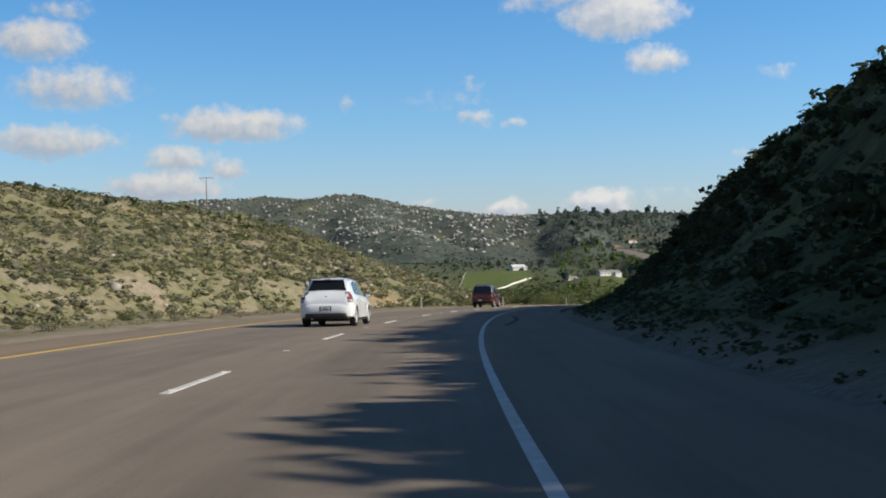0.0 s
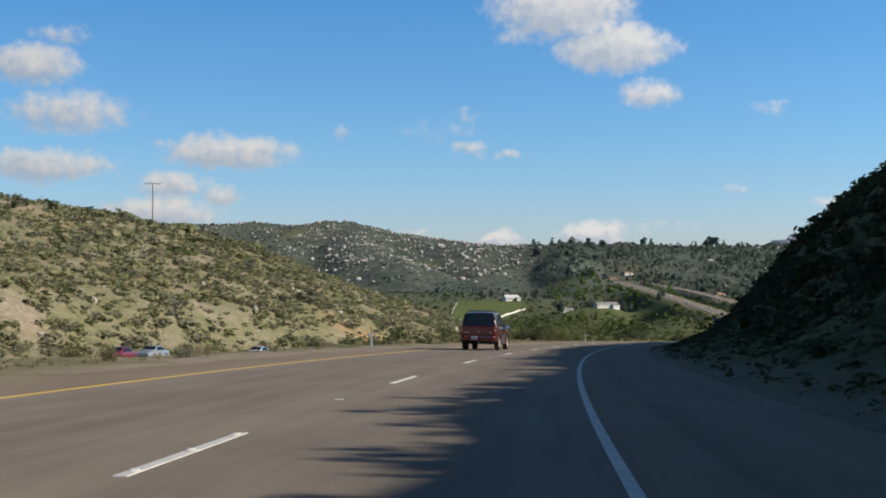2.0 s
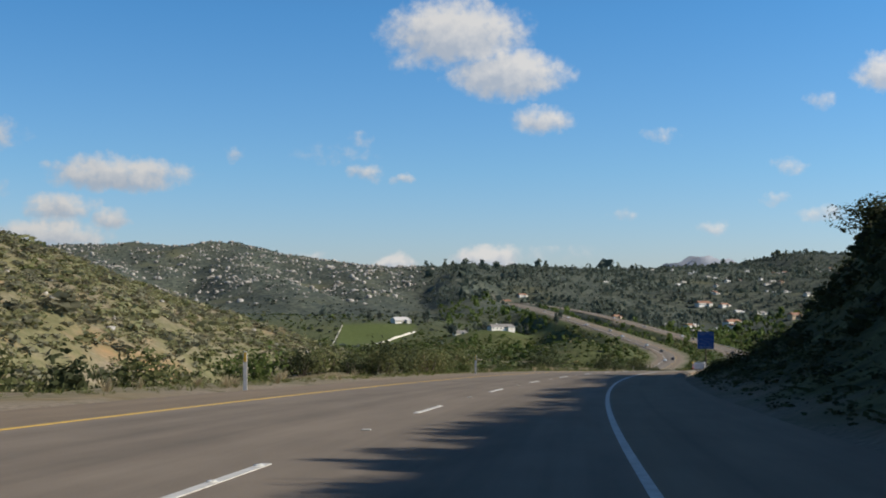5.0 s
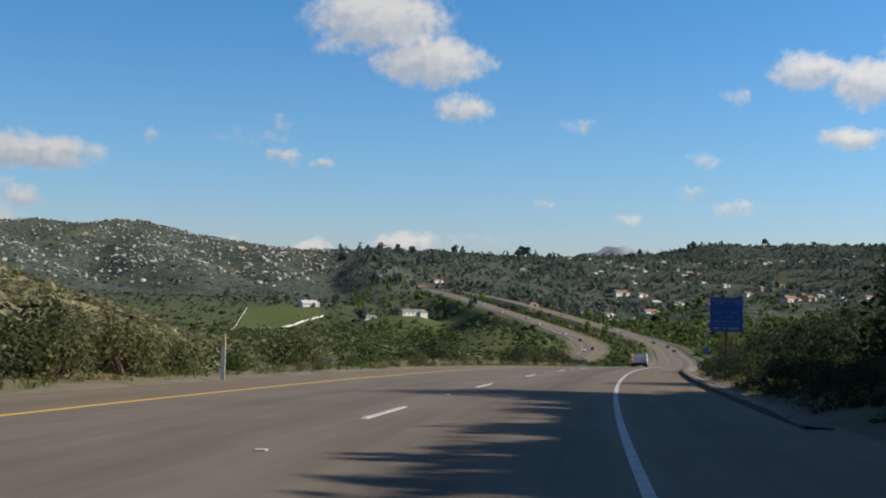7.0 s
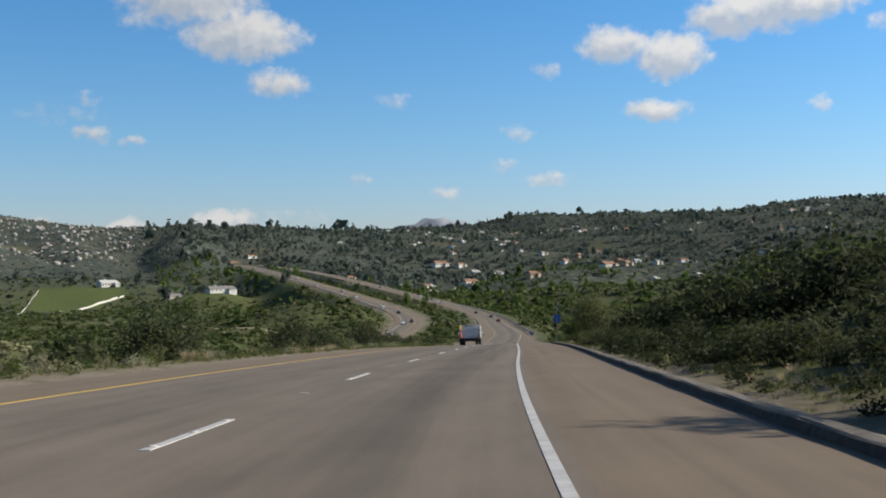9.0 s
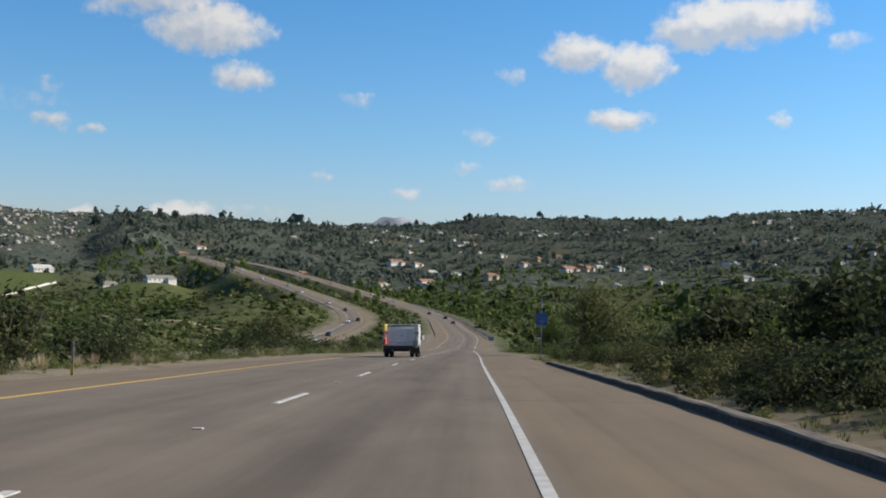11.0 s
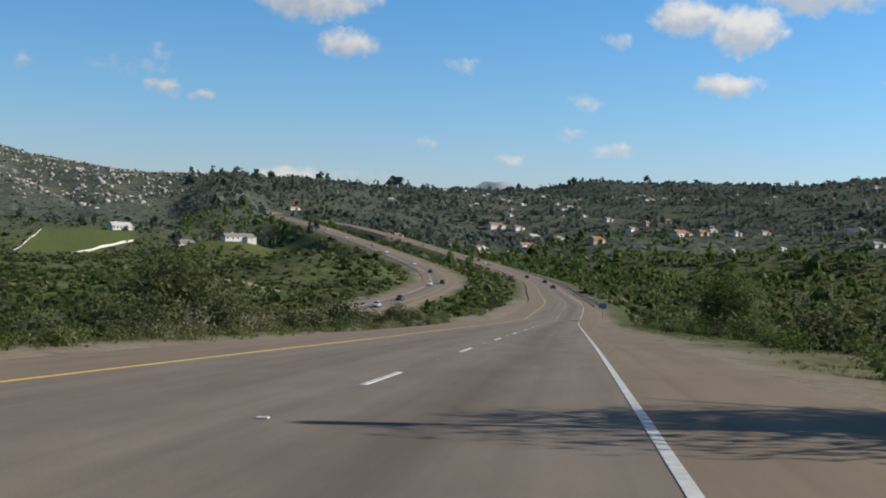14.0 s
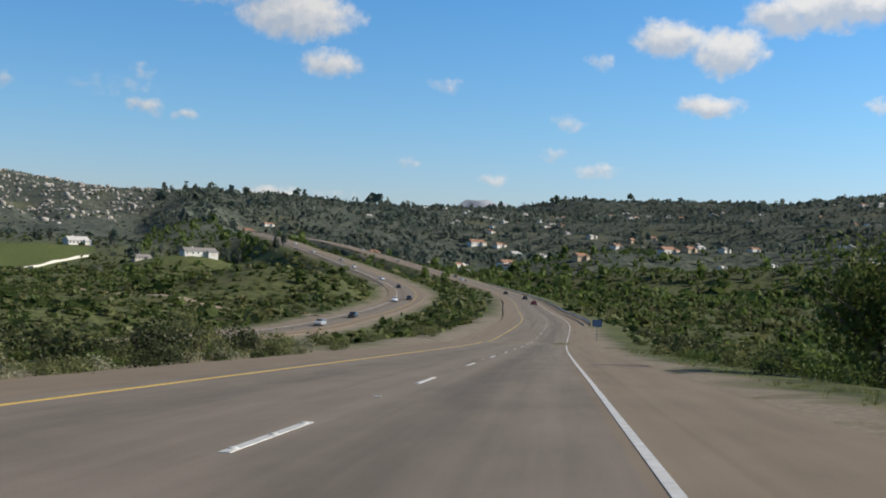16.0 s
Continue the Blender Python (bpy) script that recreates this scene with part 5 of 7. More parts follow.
tree("oak_tree", "broad olive tree below the inner verge", 24.0, 262.0, 6.0, 8.0, M_LEAF, 407, 4600, 0.036, 0.05)
tree("oak_tree", "broad olive tree below the inner verge", 62.0, 358.0, 4.6, 7.0, M_LEAF_DARK, 408, 4600, 0.036, 0.05)
tree("oak_tree", "olive tree between the carriageways", 83.0, 402.0, 6.2, 9.0, M_LEAF, 409, 4600, 0.036, 0.05)
# low growth on the verges
BLADES = []
for i in range(5):
    rb = np.random.default_rng(360 + i)
    b = []
    for _ in range(18):
        a, w = rb.uniform(0, 6.28), abs(rb.normal(0, 0.5))
        base = np.array([math.cos(a) * w * 0.6, math.sin(a) * w * 0.6, -0.05])
        tip = base + np.array([math.cos(a) * 0.45, math.sin(a) * 0.45, rb.uniform(0.35, 0.8)])
        wv = np.array([-math.sin(a), math.cos(a), 0]) * 0.030
        b.append([base - wv, (base + tip) / 2 - wv, tip, (base + tip) / 2 + wv])
    BLADES.append(np.array(b))
sets = []
for n, s0, s1, l0, l1, lo, hi, seed in ((3200, 192, 346, 4.0, 6.6, 0.08, 0.22, 371), (1300, 335, 520, 5.6, 9.5, 0.10, 0.26, 372), (2600, 150, 440, -15.0, -11.9, 0.12, 0.34, 373), (500, 20, 150, -17, -13, 0.10, 0.24, 374)):
    rg = np.random.default_rng(seed)
    x, y = on_side(n, s0, s1, l0, l1, rg)
    z, s, l, lo_, ok = clear_of_roads(x, y, 3.9, 11.7, 9.5)
    ok &= rg.uniform(0, 1, n) < 0.25 + 0.75 * density(x, y, 9, seed, -0.4, 0.5)
    sets.append(scatter(BLADES, x[ok], y[ok], z[ok], rg.uniform(lo, hi, ok.sum()) * 1.1, np.full(ok.sum(), 0.9), seed))
stuff("verge_grass", "patchy green and dry grass along the verges", sets, M_GRASS)
# valley scrub
az, rr = np.radians(np.concatenate([r_.uniform(-22, 44, 19000), r_.uniform(-16, 17, 15000)])), np.concatenate([130 + 1070 * r_.uniform(0, 1, 14000) ** 0.72, r_.uniform(150, 560, 5000), 170 + 760 * r_.uniform(0, 1, 15000) ** 0.85])
x, y = CX + rr * np.sin(az), CY + rr * np.cos(az)
z, s, l, lo, ok = clear_of_roads(x, y, 9, 15, 12)
med = (s > 430) & (s < 720) & (l < 0) & (l > -34) & (lo > 0)
keep = ok & ~((l > -160) & (l < -56) & (s < 400)) & (r_.uniform(0, 1, len(x)) < 0.45 + 0.55 * density(x, y, 55, 41, -0.5, 0.4)) & ~(med & (l > -14))
keep &= ~((l > 0) & (l < 60) & (s < 520)) & ~((l < 0) & (l > -45) & (s < 500)) & ~inside_quad(x, y, LAWN) & ~inside_quad(x, y, FIELD)
x, y, z, rr, s, l, lo = x[keep], y[keep], z[keep], rr[keep], s[keep], l[keep], lo[keep]
sz = r_.lognormal(0.24, 0.4, len(x)) * (1 + rr / 2400)
kind = r_.uniform(0, 1, len(x)) + 0.3 * lumps(x, y, 90, 42)
for nm, lb, m, sel in (("valley_shrubs", "green chaparral covering the valley floor", M_LEAF_GREEN, kind < 0.35),
                       ("valley_olive_shrubs", "olive chaparral covering the valley floor", M_LEAF, (kind >= 0.35) & (kind < 0.7)),
                       ("valley_dark_shrubs", "dark shrubs in the valley bottom", M_LEAF_GREEN, kind >= 0.7)):
    stuff(nm, lb, [scatter([clump(90 + i, 5, 11, 0.41, 0.7) for i in range(6)], x[sel], y[sel], z[sel] - 0.15, sz[sel], np.full(sel.sum(), 0.75), 12)], m)
# where the houses over the valley stand: kind, place, turn, size
rh = np.random.default_rng(900)
HOUSES = [(0, 74, 1302, 28, 1.0), (4, 152, 1136, 22, 0.85), (2, 118, 1152, 20, 0.6), (1, 268, 1905, 25, 0.8), (3, 296, 1930, 30, 0.6), (3, 568, 1885, 20, 0.95), (3, 596, 1872, 35, 0.7),
          (4, 629, 1815, 30, 1.05), (0, 606, 1835, 20, 0.8), (1, 529, 1426, 20, 0.8), (3, 643, 1474, 30, 0.95), (1, 662, 1462, 25, 0.7), (0, 229, 2380, 30, 0.9), (2, 330, 2430, 20, 0.9), (0, 405, 2500, 40, 0.8)]
for k in range(34):
    a0, r0, many = rh.uniform(9, 41), rh.uniform(1250, 3000), rh.integers(2, 8)
    for _ in range(many):
        a, r1 = a0 + rh.normal(0, 1.1), r0 + rh.normal(0, 60)
        HOUSES.append((int(rh.choice([0, 0, 0, 2, 2, 4, 4, 4, 3, 1])), CX + r1 * math.sin(radians(a)), CY + r1 * math.cos(radians(a)), float(rh.uniform(5, 65)), float(rh.uniform(0.4, 0.75))))
for a, r1 in zip(rh.uniform(9, 42, 30), rh.uniform(1300, 2900, 30)):
    HOUSES.append((int(rh.choice([0, 0, 2, 4, 3])), CX + r1 * math.sin(radians(a)), CY + r1 * math.cos(radians(a)), float(rh.uniform(5, 65)), float(rh.uniform(0.45, 0.8))))


def off_houses(x, y, before=24.0, beside=10.0):
    """True where no house stands and none is looked at from the road."""
    ok = np.ones(len(x), bool)
    for _, hx, hy, _, sc in HOUSES:
        d = math.hypot(hx - CX, hy - CY)
        ux, uy = (CX - hx) / d, (CY - hy) / d
        al, ac = (x - hx) * ux + (y - hy) * uy, abs((x - hx) * uy - (y - hy) * ux)
        ok &= ~((al > -12) & (al < before) & (ac < beside * sc + 2))
    return ok


# tree crowns over the vale beside the road
n = 5200
az_d = r_.uniform(17, 46, n)
rr = 330 + 850 * r_.uniform(0, 1, n) ** 0.75
x, y = CX + rr * np.sin(np.radians(az_d)), CY + rr * np.cos(np.radians(az_d))
z, s, l, lo, ok = clear_of_roads(x, y, 22, 20, 16)
keep = ok & (r_.uniform(0, 1, n) < 0.35 + 0.65 * density(x, y, 110, 44, -0.5, 0.4)) & off_houses(x, y)
x, y, z, rr = x[keep], y[keep], z[keep], rr[keep]
sz = r_.lognormal(0.85, 0.35, len(x))
dark = r_.uniform(0, 1, len(x)) + 0.25 * lumps(x, y, 130, 45) < 0.6
VALE = [clump(75 + i, 7, 16, 0.36, 1.0, 0.6) for i in range(6)]
for nm, lb, m, sel in (("vale_trees", "dark rounded oaks and eucalyptus filling the vale", M_LEAF_GREEN, dark), ("vale_olive_trees", "olive-green trees among the oaks of the vale", M_LEAF, ~dark)):
    stuff(nm, lb, [scatter(VALE, x[sel], y[sel], z[sel] - 0.3, sz[sel], r_.uniform(0.8, 1.35, sel.sum()), 46)], m)
# far slopes: woods on the right-hand hills, scrub on the rocky one
az_d = np.concatenate([r_.uniform(-24, 46, 30000), r_.uniform(3, 44, 22000)])
rr = 750 + 2750 * r_.uniform(0, 1, 52000) ** 0.75
x, y = CX + rr * np.sin(np.radians(az_d)), CY + rr * np.cos(np.radians(az_d))
z, s, l, lo, ok = clear_of_roads(x, y, 14, 20, 16)
rocky = 1 - smoothstep(1.5, 5, az_d)
p_ = (0.38 + 0.62 * density(x, y, 210, 51, -0.35, 0.35)) * (1 - 0.1 * rocky)
keep = ok & (r_.uniform(0, 1, len(x)) < p_) & ~inside_quad(x, y, LAWN) & ~inside_quad(x, y, FIELD) & off_houses(x, y)
x, y, z, rr, rocky = x[keep], y[keep], z[keep], rr[keep], rocky[keep]
sz = np.where(r_.uniform(0, 1, len(x)) < rocky, r_.lognormal(0.75, 0.35, len(x)), r_.lognormal(1.12, 0.40, len(x)))
tall = np.where(rocky > 0.5, 0.7, r_.uniform(0.8, 1.6, len(x)))
far_sel = rocky < 0.5
near_sel = far_sel & (rr < 1350)
far_sel = far_sel & ~near_sel
stuff("mid_woods", "dark oaks and eucalyptus on the lower slopes of the vale", [scatter(VALE, x[near_sel], y[near_sel], z[near_sel] - 0.4, sz[near_sel], tall[near_sel], 16)], M_LEAF_GREEN)
stuff("far_woods", "dark oaks and eucalyptus scattered over the far hillsides", [scatter(TREES_FAR, x[far_sel], y[far_sel], z[far_sel] - 0.5, sz[far_sel], tall[far_sel], 13)], M_HAZY_WOODS)
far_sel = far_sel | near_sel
stuff("rocky_hill_scrub", "dark chaparral covering the boulder-strewn hill", [scatter(TREES_FAR, x[~far_sel], y[~far_sel], z[~far_sel] - 0.5, sz[~far_sel], tall[~far_sel], 14)], M_HAZY_WOODS)
# trees on the skyline
x, y = [], []
for pts in (HILLS[7][0], HILLS[8][0], HILLS[6][0][:2]):
    for (ax, ay, _), (bx_, by_, _) in zip(pts, pts[1:]):
        n = int(math.hypot(bx_ - ax, by_ - ay) / 5.0)
        u = r_.uniform(0, 1, n)
        x.append(ax + u * (bx_ - ax) + r_.normal(0, 14, n))
        y.append(ay + u * (by_ - ay) + r_.normal(-8, 22, n))
x, y = np.concatenate(x), np.concatenate(y)
z, *_ = ground(x, y)
stuff("skyline_trees", "ragged line of dark trees along the far ridge", [scatter(TREES_FAR, x, y, z - 0.8, r_.lognormal(1.35, 0.45, len(x)), r_.uniform(0.9, 1.8, len(x)), 15)], M_HAZY_WOODS)

# boulders
bm = bmesh.new()
bmesh.ops.create_icosphere(bm, subdivisions=1, radius=1.0)
bv = np.array([v.co[:] for v in bm.verts])
bf = np.array([[v.index for v in f.verts] for f in bm.faces])
bm.free()


def boulders(name, label, x, y, z, size, seed):
    r = np.random.default_rng(seed)
    n = len(x)
    v = bv[None] * r.uniform(0.62, 1.3, (n, len(bv), 1)) * r.uniform(0.45, 1.35, (n, 1, 3)) * size[:, None, None]
    a = r.uniform(0, 6.28, n)[:, None]
    vx, vy = v[..., 0] * np.cos(a) - v[..., 1] * np.sin(a), v[..., 0] * np.sin(a) + v[..., 1] * np.cos(a)
    V = np.stack([vx + x[:, None], vy + y[:, None], v[..., 2] * 0.8 + z[:, None] + size[:, None] * 0.2], -1).reshape(-1, 3)
    Fc = (bf[None] + (np.arange(n) * len(bv))[:, None, None]).reshape(-1, 3)
    me = bpy.data.meshes.new(name)
    me.vertices.add(len(V))
    me.vertices.foreach_set("co", V.ravel())
    me.loops.add(Fc.size)
    me.loops.foreach_set("vertex_index", Fc.ravel().astype(np.int32))
    me.polygons.add(len(Fc))
    me.polygons.foreach_set("loop_start", np.arange(0, Fc.size, 3, dtype=np.int32))
    me.update()
    me.materials.append(M_ROCK)
    return tagged(new(name, me), label, "boulders", kind="stuff")


az_d = r_.uniform(-24, 4.5, 16000)
rr = 1250 + 1250 * r_.uniform(0, 1, 16000) ** 0.8
x, y = CX + rr * np.sin(np.radians(az_d)), CY + rr * np.cos(np.radians(az_d))
z, *_ = ground(x, y)
keep = r_.uniform(0, 1, len(x)) < (density(x, y, 170, 61, -0.6, 0.6) * 0.95 * density(x, y, 45, 62, -0.6, 0.5) + 0.05) * (1 - smoothstep(1.5, 4.0, az_d)) * smoothstep(-14, 25, z)
x, y, z = x[keep], y[keep], z[keep]
boulders("hill_boulders", "pale granite boulders strewn over the rocky hill", x, y, z, np.minimum(r_.lognormal(0.42, 0.62, len(x)), 5.0), 17)
x, y = on_side(190, 60, 400, -125, -57, r_)
z, s, l, lo, ok = clear_of_roads(x, y)
boulders("slope_stones", "pale stones lying on the cut slope", x[ok], y[ok], z[ok], r_.lognormal(-1.0, 0.45, ok.sum()), 18)


# ---------------------------------------------------------------- vehicles
def paint(name, col, rough=0.28):
    return material(name, col, tuple(v * 0.93 for v in col), 1.2, rough, coat=0.7, spec=0.5)


M_WHITE_PAINT = paint("white_car_paint", (0.80, 0.84, 0.88))
M_RED_PAINT = paint("dark_red_car_paint", (0.085, 0.010, 0.014), 0.22)
M_BLACK_PAINT = paint("black_car_paint", (0.02, 0.02, 0.022))
M_SILVER_PAINT = paint("silver_car_paint", (0.42, 0.44, 0.46))
M_MAROON_PAINT = paint("maroon_car_paint", (0.16, 0.02, 0.03))
M_GREY_PAINT = paint("grey_blue_car_paint", (0.24, 0.28, 0.32))
M_BOX_WHITE = material("white_truck_enamel", (0.74, 0.75, 0.75), (0.64, 0.65, 0.65), 1.5, 0.35, c=(0.58, 0.58, 0.56), big=0.7)
M_TYRE = material("tyre_rubber", (0.020, 0.020, 0.021), (0.032, 0.031, 0.030), 12, 0.85, 0.2)
M_RIM = material("alloy", (0.70, 0.71, 0.72), (0.6, 0.61, 0.62), 8, 0.3, metal=0.35)
M_STEEL_RIM = material("steel_rim", (0.40, 0.41, 0.42), (0.32, 0.33, 0.34), 8, 0.4, metal=0.8)
M_TRIM = material("black_trim", (0.018, 0.018, 0.019), (0.028, 0.028, 0.028), 9, 0.6)
M_CAR_GLASS = material("tinted_car_glass", (0.010, 0.012, 0.015), (0.014, 0.017, 0.020), 2, 0.06, spec=0.5)
M_TAIL_RED = material("red_lens", (0.42, 0.012, 0.010), (0.34, 0.010, 0.010), 12, 0.12, coat=0.8)
M_AMBER = material("amber_lens", (0.75, 0.26, 0.02), (0.65, 0.2, 0.02), 12, 0.12, coat=0.8)
M_CLEAR = material("clear_lens", (0.60, 0.61, 0.63), (0.45, 0.46, 0.48), 25, 0.08, coat=0.8)
M_LAMP_GREY = material("smoked_lens", (0.10, 0.055, 0.06), (0.16, 0.10, 0.11), 14, 0.12, coat=0.8)
M_CHROME = material("chrome", (0.7, 0.7, 0.7), (0.62, 0.62, 0.62), 8, 0.1, metal=1.0)
M_PLATE = material("number_plate", (0.70, 0.70, 0.72), (0.62, 0.62, 0.64), 10, 0.4)
M_PLATE_INK = material("plate_ink", (0.16, 0.17, 0.22), (0.18, 0.19, 0.25), 10, 0.5)
M_CAVITY = material("dark_cavity", (0.006, 0.006, 0.006), (0.010, 0.010, 0.010), 5, 0.95)
M_CONE = material("orange_plastic", (0.72, 0.10, 0.02), (0.60, 0.08, 0.02), 5, 0.5)
M_HAT = material("yellow_plastic", (0.80, 0.52, 0.04), (0.7, 0.44, 0.04), 5, 0.45)
M_CANVAS = material("grey_canvas", (0.30, 0.28, 0.25), (0.20, 0.19, 0.17), 8, 0.9, 0.4)
M_ORANGE_MARK = material("orange_vinyl", (0.78, 0.13, 0.03), (0.7, 0.11, 0.03), 5, 0.5)


class Shell:
    """A car body between stations along its length: y, sill, belt, top, half widths at the flank, the belt and the roof."""

    def __init__(self, rows):
        self.r = np.array(rows, float)

    def at(self, y):
        return [float(np.interp(y, self.r[:, 0], self.r[:, k])) for k in range(1, 7)]

    def half(self, y):
        zb, zl, zt, w, wl, wr = self.at(y)
        h = zl - zb
        return [(0, zb), (w * 0.80, zb), (w - 0.04, zb + h * 0.08), (w - 0.005, zb + h * 0.30), (w, zb + h * 0.62), (w - 0.02, zb + h * 0.86), (wl, zl),
                (wr + (wl - wr) * 0.12, zl + (zt - zl) * 0.88), (wr - 0.10 * min(1, (zt - zl) / 0.3), zt - 0.012), (wr * 0.5, zt + 0.012), (0, zt + 0.018)]

    def mesh(self, extra=()):
        bm = bmesh.new()
        ys = sorted(set(list(self.r[:, 0]) + list(extra)))
        rings = []
        for y in ys:
            h = self.half(y)
            pts = h + [(-x, z) for x, z in h[-2:0:-1]]
            rings.append([bm.verts.new((x, y, z)) for x, z in pts])
        n = len(rings[0])
        for a, b in zip(rings, rings[1:]):
            for j in range(n):
                k = (j + 1) % n
                bm.faces.new((a[j], a[k], b[k], b[j]))
        bm.faces.new(rings[0])
        bm.faces.new(rings[-1][::-1])
        return bm

    def side(self, y, v, sgn, off=0.006):
        zb, zl, zt, w, wl, wr = self.at(y)
        z = zl + (zt - zl) * v
        x = wl + (wr + (wl - wr) * 0.12 - wl) * (v / 0.88)
        return (sgn * (x + off), y, z)

    def flank(self, y, z):
        """Half width of the body at a station and a height."""
        h = self.half(y)[1:9]
        return float(np.interp(z, [q[1] for q in h], [q[0] for q in h]))

    def corner_patch(self, back, z0, z1, wide, sgn, off=0.008, n=8):
        """A lens wrapped round a rear corner: back(z) gives where the tail stands at a height."""
        bm = bmesh.new()
        grid = []
        for i in range(n + 1):
            z = z0 + (z1 - z0) * i / n
            y0 = back(z)
            w = wide(z)
            row = []
            for j in range(n + 1):
                y = y0 + w * j / n
                row.append(bm.verts.new((sgn * (self.flank(y, z) + off * (0.3 if j in (0, n) or i in (0, n) else 1.0)), y - off * 0.6, z)))
            grid.append(row)
        for a, b in zip(grid, grid[1:]):
            for j in range(n):
                bm.faces.new((a[j], a[j + 1], b[j + 1], b[j]))
        return bm

    def side_patch(self, corners, sgn, off=0.008):
        """A pane on the flank: corners as (y, height between belt and roof)."""
        bm = bmesh.new()
        (a, va), (b, vb), (c, vc), (d, vd) = corners
        n = 5
        low = [bm.verts.new(self.side(a + (b - a) * i / n, va + (vb - va) * i / n, sgn, off)) for i in range(n + 1)]
        top = [bm.verts.new(self.side(d + (c - d) * i / n, vd + (vc - vd) * i / n, sgn, off)) for i in range(n + 1)]
        for i in range(n):
            bm.faces.new((low[i], low[i + 1], top[i + 1], top[i]))
        ext = bmesh.ops.extrude_face_region(bm, geom=bm.faces[:])
        bmesh.ops.translate(bm, vec=(-sgn * (off + 0.004), 0, 0), verts=[v for v in ext["geom"] if isinstance(v, bmesh.types.BMVert)])
        return bm

    def top_patch(self, y0, y1, f0, f1, off=0.006):
        """A pane on the sloping front or back: from station y0 to y1, as parts of the roof's width."""
        bm = bmesh.new()
        n, rows = 6, []
        m = 4
        for i in range(m + 1):
            y = y0 + (y1 - y0) * i / m
            zb, zl, zt, w, wl, wr = self.at(y)
            f = f0 + (f1 - f0) * i / m
            e = 0.02
            zt2 = self.at(y + e)[2]
            slope = (zt2 - zt) / e
            nn = Vector((0, -slope, 1)).normalized()
            rows.append([bm.verts.new(Vector((wr * f * (2 * j / n - 1), y, zt + 0.018 - 0.02 * (2 * j / n - 1) ** 2)) + nn * off) for j in range(n + 1)])
        for a, b in zip(rows, rows[1:]):
            for j in range(n):
                bm.faces.new((a[j], a[j + 1], b[j + 1], b[j]))
        return bm


def smooth_by_angle(ob, deg=38):
    ob.data.shade_smooth()
    ob.data.set_sharp_from_angle(angle=radians(deg))
    return ob


def lathe(profile, n=28):
    """Turned about the x axis: (radius, x)."""
    bm = bmesh.new()
    rings = [[bm.verts.new((x, r * math.cos(6.28319 * k / n), r * math.sin(6.28319 * k / n))) for k in range(n)] for r, x in profile]
    for a, b in zip(rings, rings[1:]):
        for k in range(n):
            bm.faces.new((a[k], a[(k + 1) % n], b[(k + 1) % n], b[k]))
    return bm


def wheel(parent, x, y, r, wide, sgn, rim_mat, spokes=6, rim=0.66, n=36):
    w = part("wheel", lathe([(r * 0.30, -wide * 0.45), (r * rim, -wide * 0.5), (r * rim, -wide * 0.2)]), M_TRIM, parent)
    t = part("tyre", lathe([(r * rim, -wide * 0.46), (r * 0.90, -wide * 0.5), (r * 0.985, -wide * 0.40), (r, -wide * 0.2), (r, wide * 0.2), (r * 0.985, wide * 0.40), (r * 0.90, wide * 0.5), (r * rim, wide * 0.46)], n), M_TYRE, w)
    smooth_by_angle(t, 50)
    bm = lathe([(r * rim * 1.01, wide * 0.10), (r * rim * 1.01, wide * 0.46), (r * rim * 0.94, wide * 0.475), (r * rim * 0.90, wide * 0.40), (r * rim * 0.86, wide * 0.12)], n)
    for k in range(spokes):
        a = 6.28319 * k / spokes
        m = Matrix.Rotation(a, 4, "X")
        box(bm, wide * 0.28, wide * 0.42, -r * 0.075, r * 0.075, r * 0.05, r * rim * 0.95, 0.012 if n > 20 else 0.0, m)
    bmesh.ops.create_cone(bm, cap_ends=True, segments=16, radius1=r * 0.18, radius2=r * 0.15, depth=wide * 0.12, matrix=Matrix.Translation((wide * 0.40, 0, 0)) @ Matrix.Rotation(radians(90), 4, "Y"))
    smooth_by_angle(part("rim", bm, rim_mat, w), 40)
    # black disc painted in for the shade behind the spokes
    part("hub_shadow", lathe([(0.0, wide * 0.10), (r * rim * 0.98, wide * 0.10), (r * rim * 0.98, wide * 0.05)]), M_CAVITY, w)
    w.matrix_local = Matrix.Translation((x, y, r)) @ (Matrix.Rotation(radians(180), 4, "Z") if sgn < 0 else Matrix())
    return w


def arch(parent, x, y, r, sgn, zc, mat=None, lip=0.0, floor=0.30):
    """The dark well above a wheel, with its lip."""
    n = 18
    here = Matrix.Translation((sgn * x, y, zc)) @ (Matrix.Rotation(radians(180), 4, "Z") if sgn < 0 else Matrix())
    bm = lathe([(0.02, -0.27), (r * 0.985, -0.27), (r * 0.985, -0.012)], 26)
    for v in bm.verts:
        v.co.z = max(v.co.z, floor - zc)
    o = part("wheel_arch", bm, M_CAVITY, parent)
    o.matrix_local = here
    bm = bmesh.new()
    prev = None
    for k in range(n + 1):
        a = radians(-8 + 196 * k / n)
        q = [bm.verts.new((dx, rr * math.cos(a), rr * math.sin(a))) for dx, rr in ((-0.06, r * 0.985), (0.004, r * 0.99), (0.008, r * 1.05), (-0.02, r * 1.08))]
        if prev:
            for j in range(3):
                bm.faces.new((prev[j], prev[j + 1], q[j + 1], q[j]))
        prev = q
    o2 = part("arch_lip", bm, mat or M_TRIM, parent)
    o2.matrix_local = here


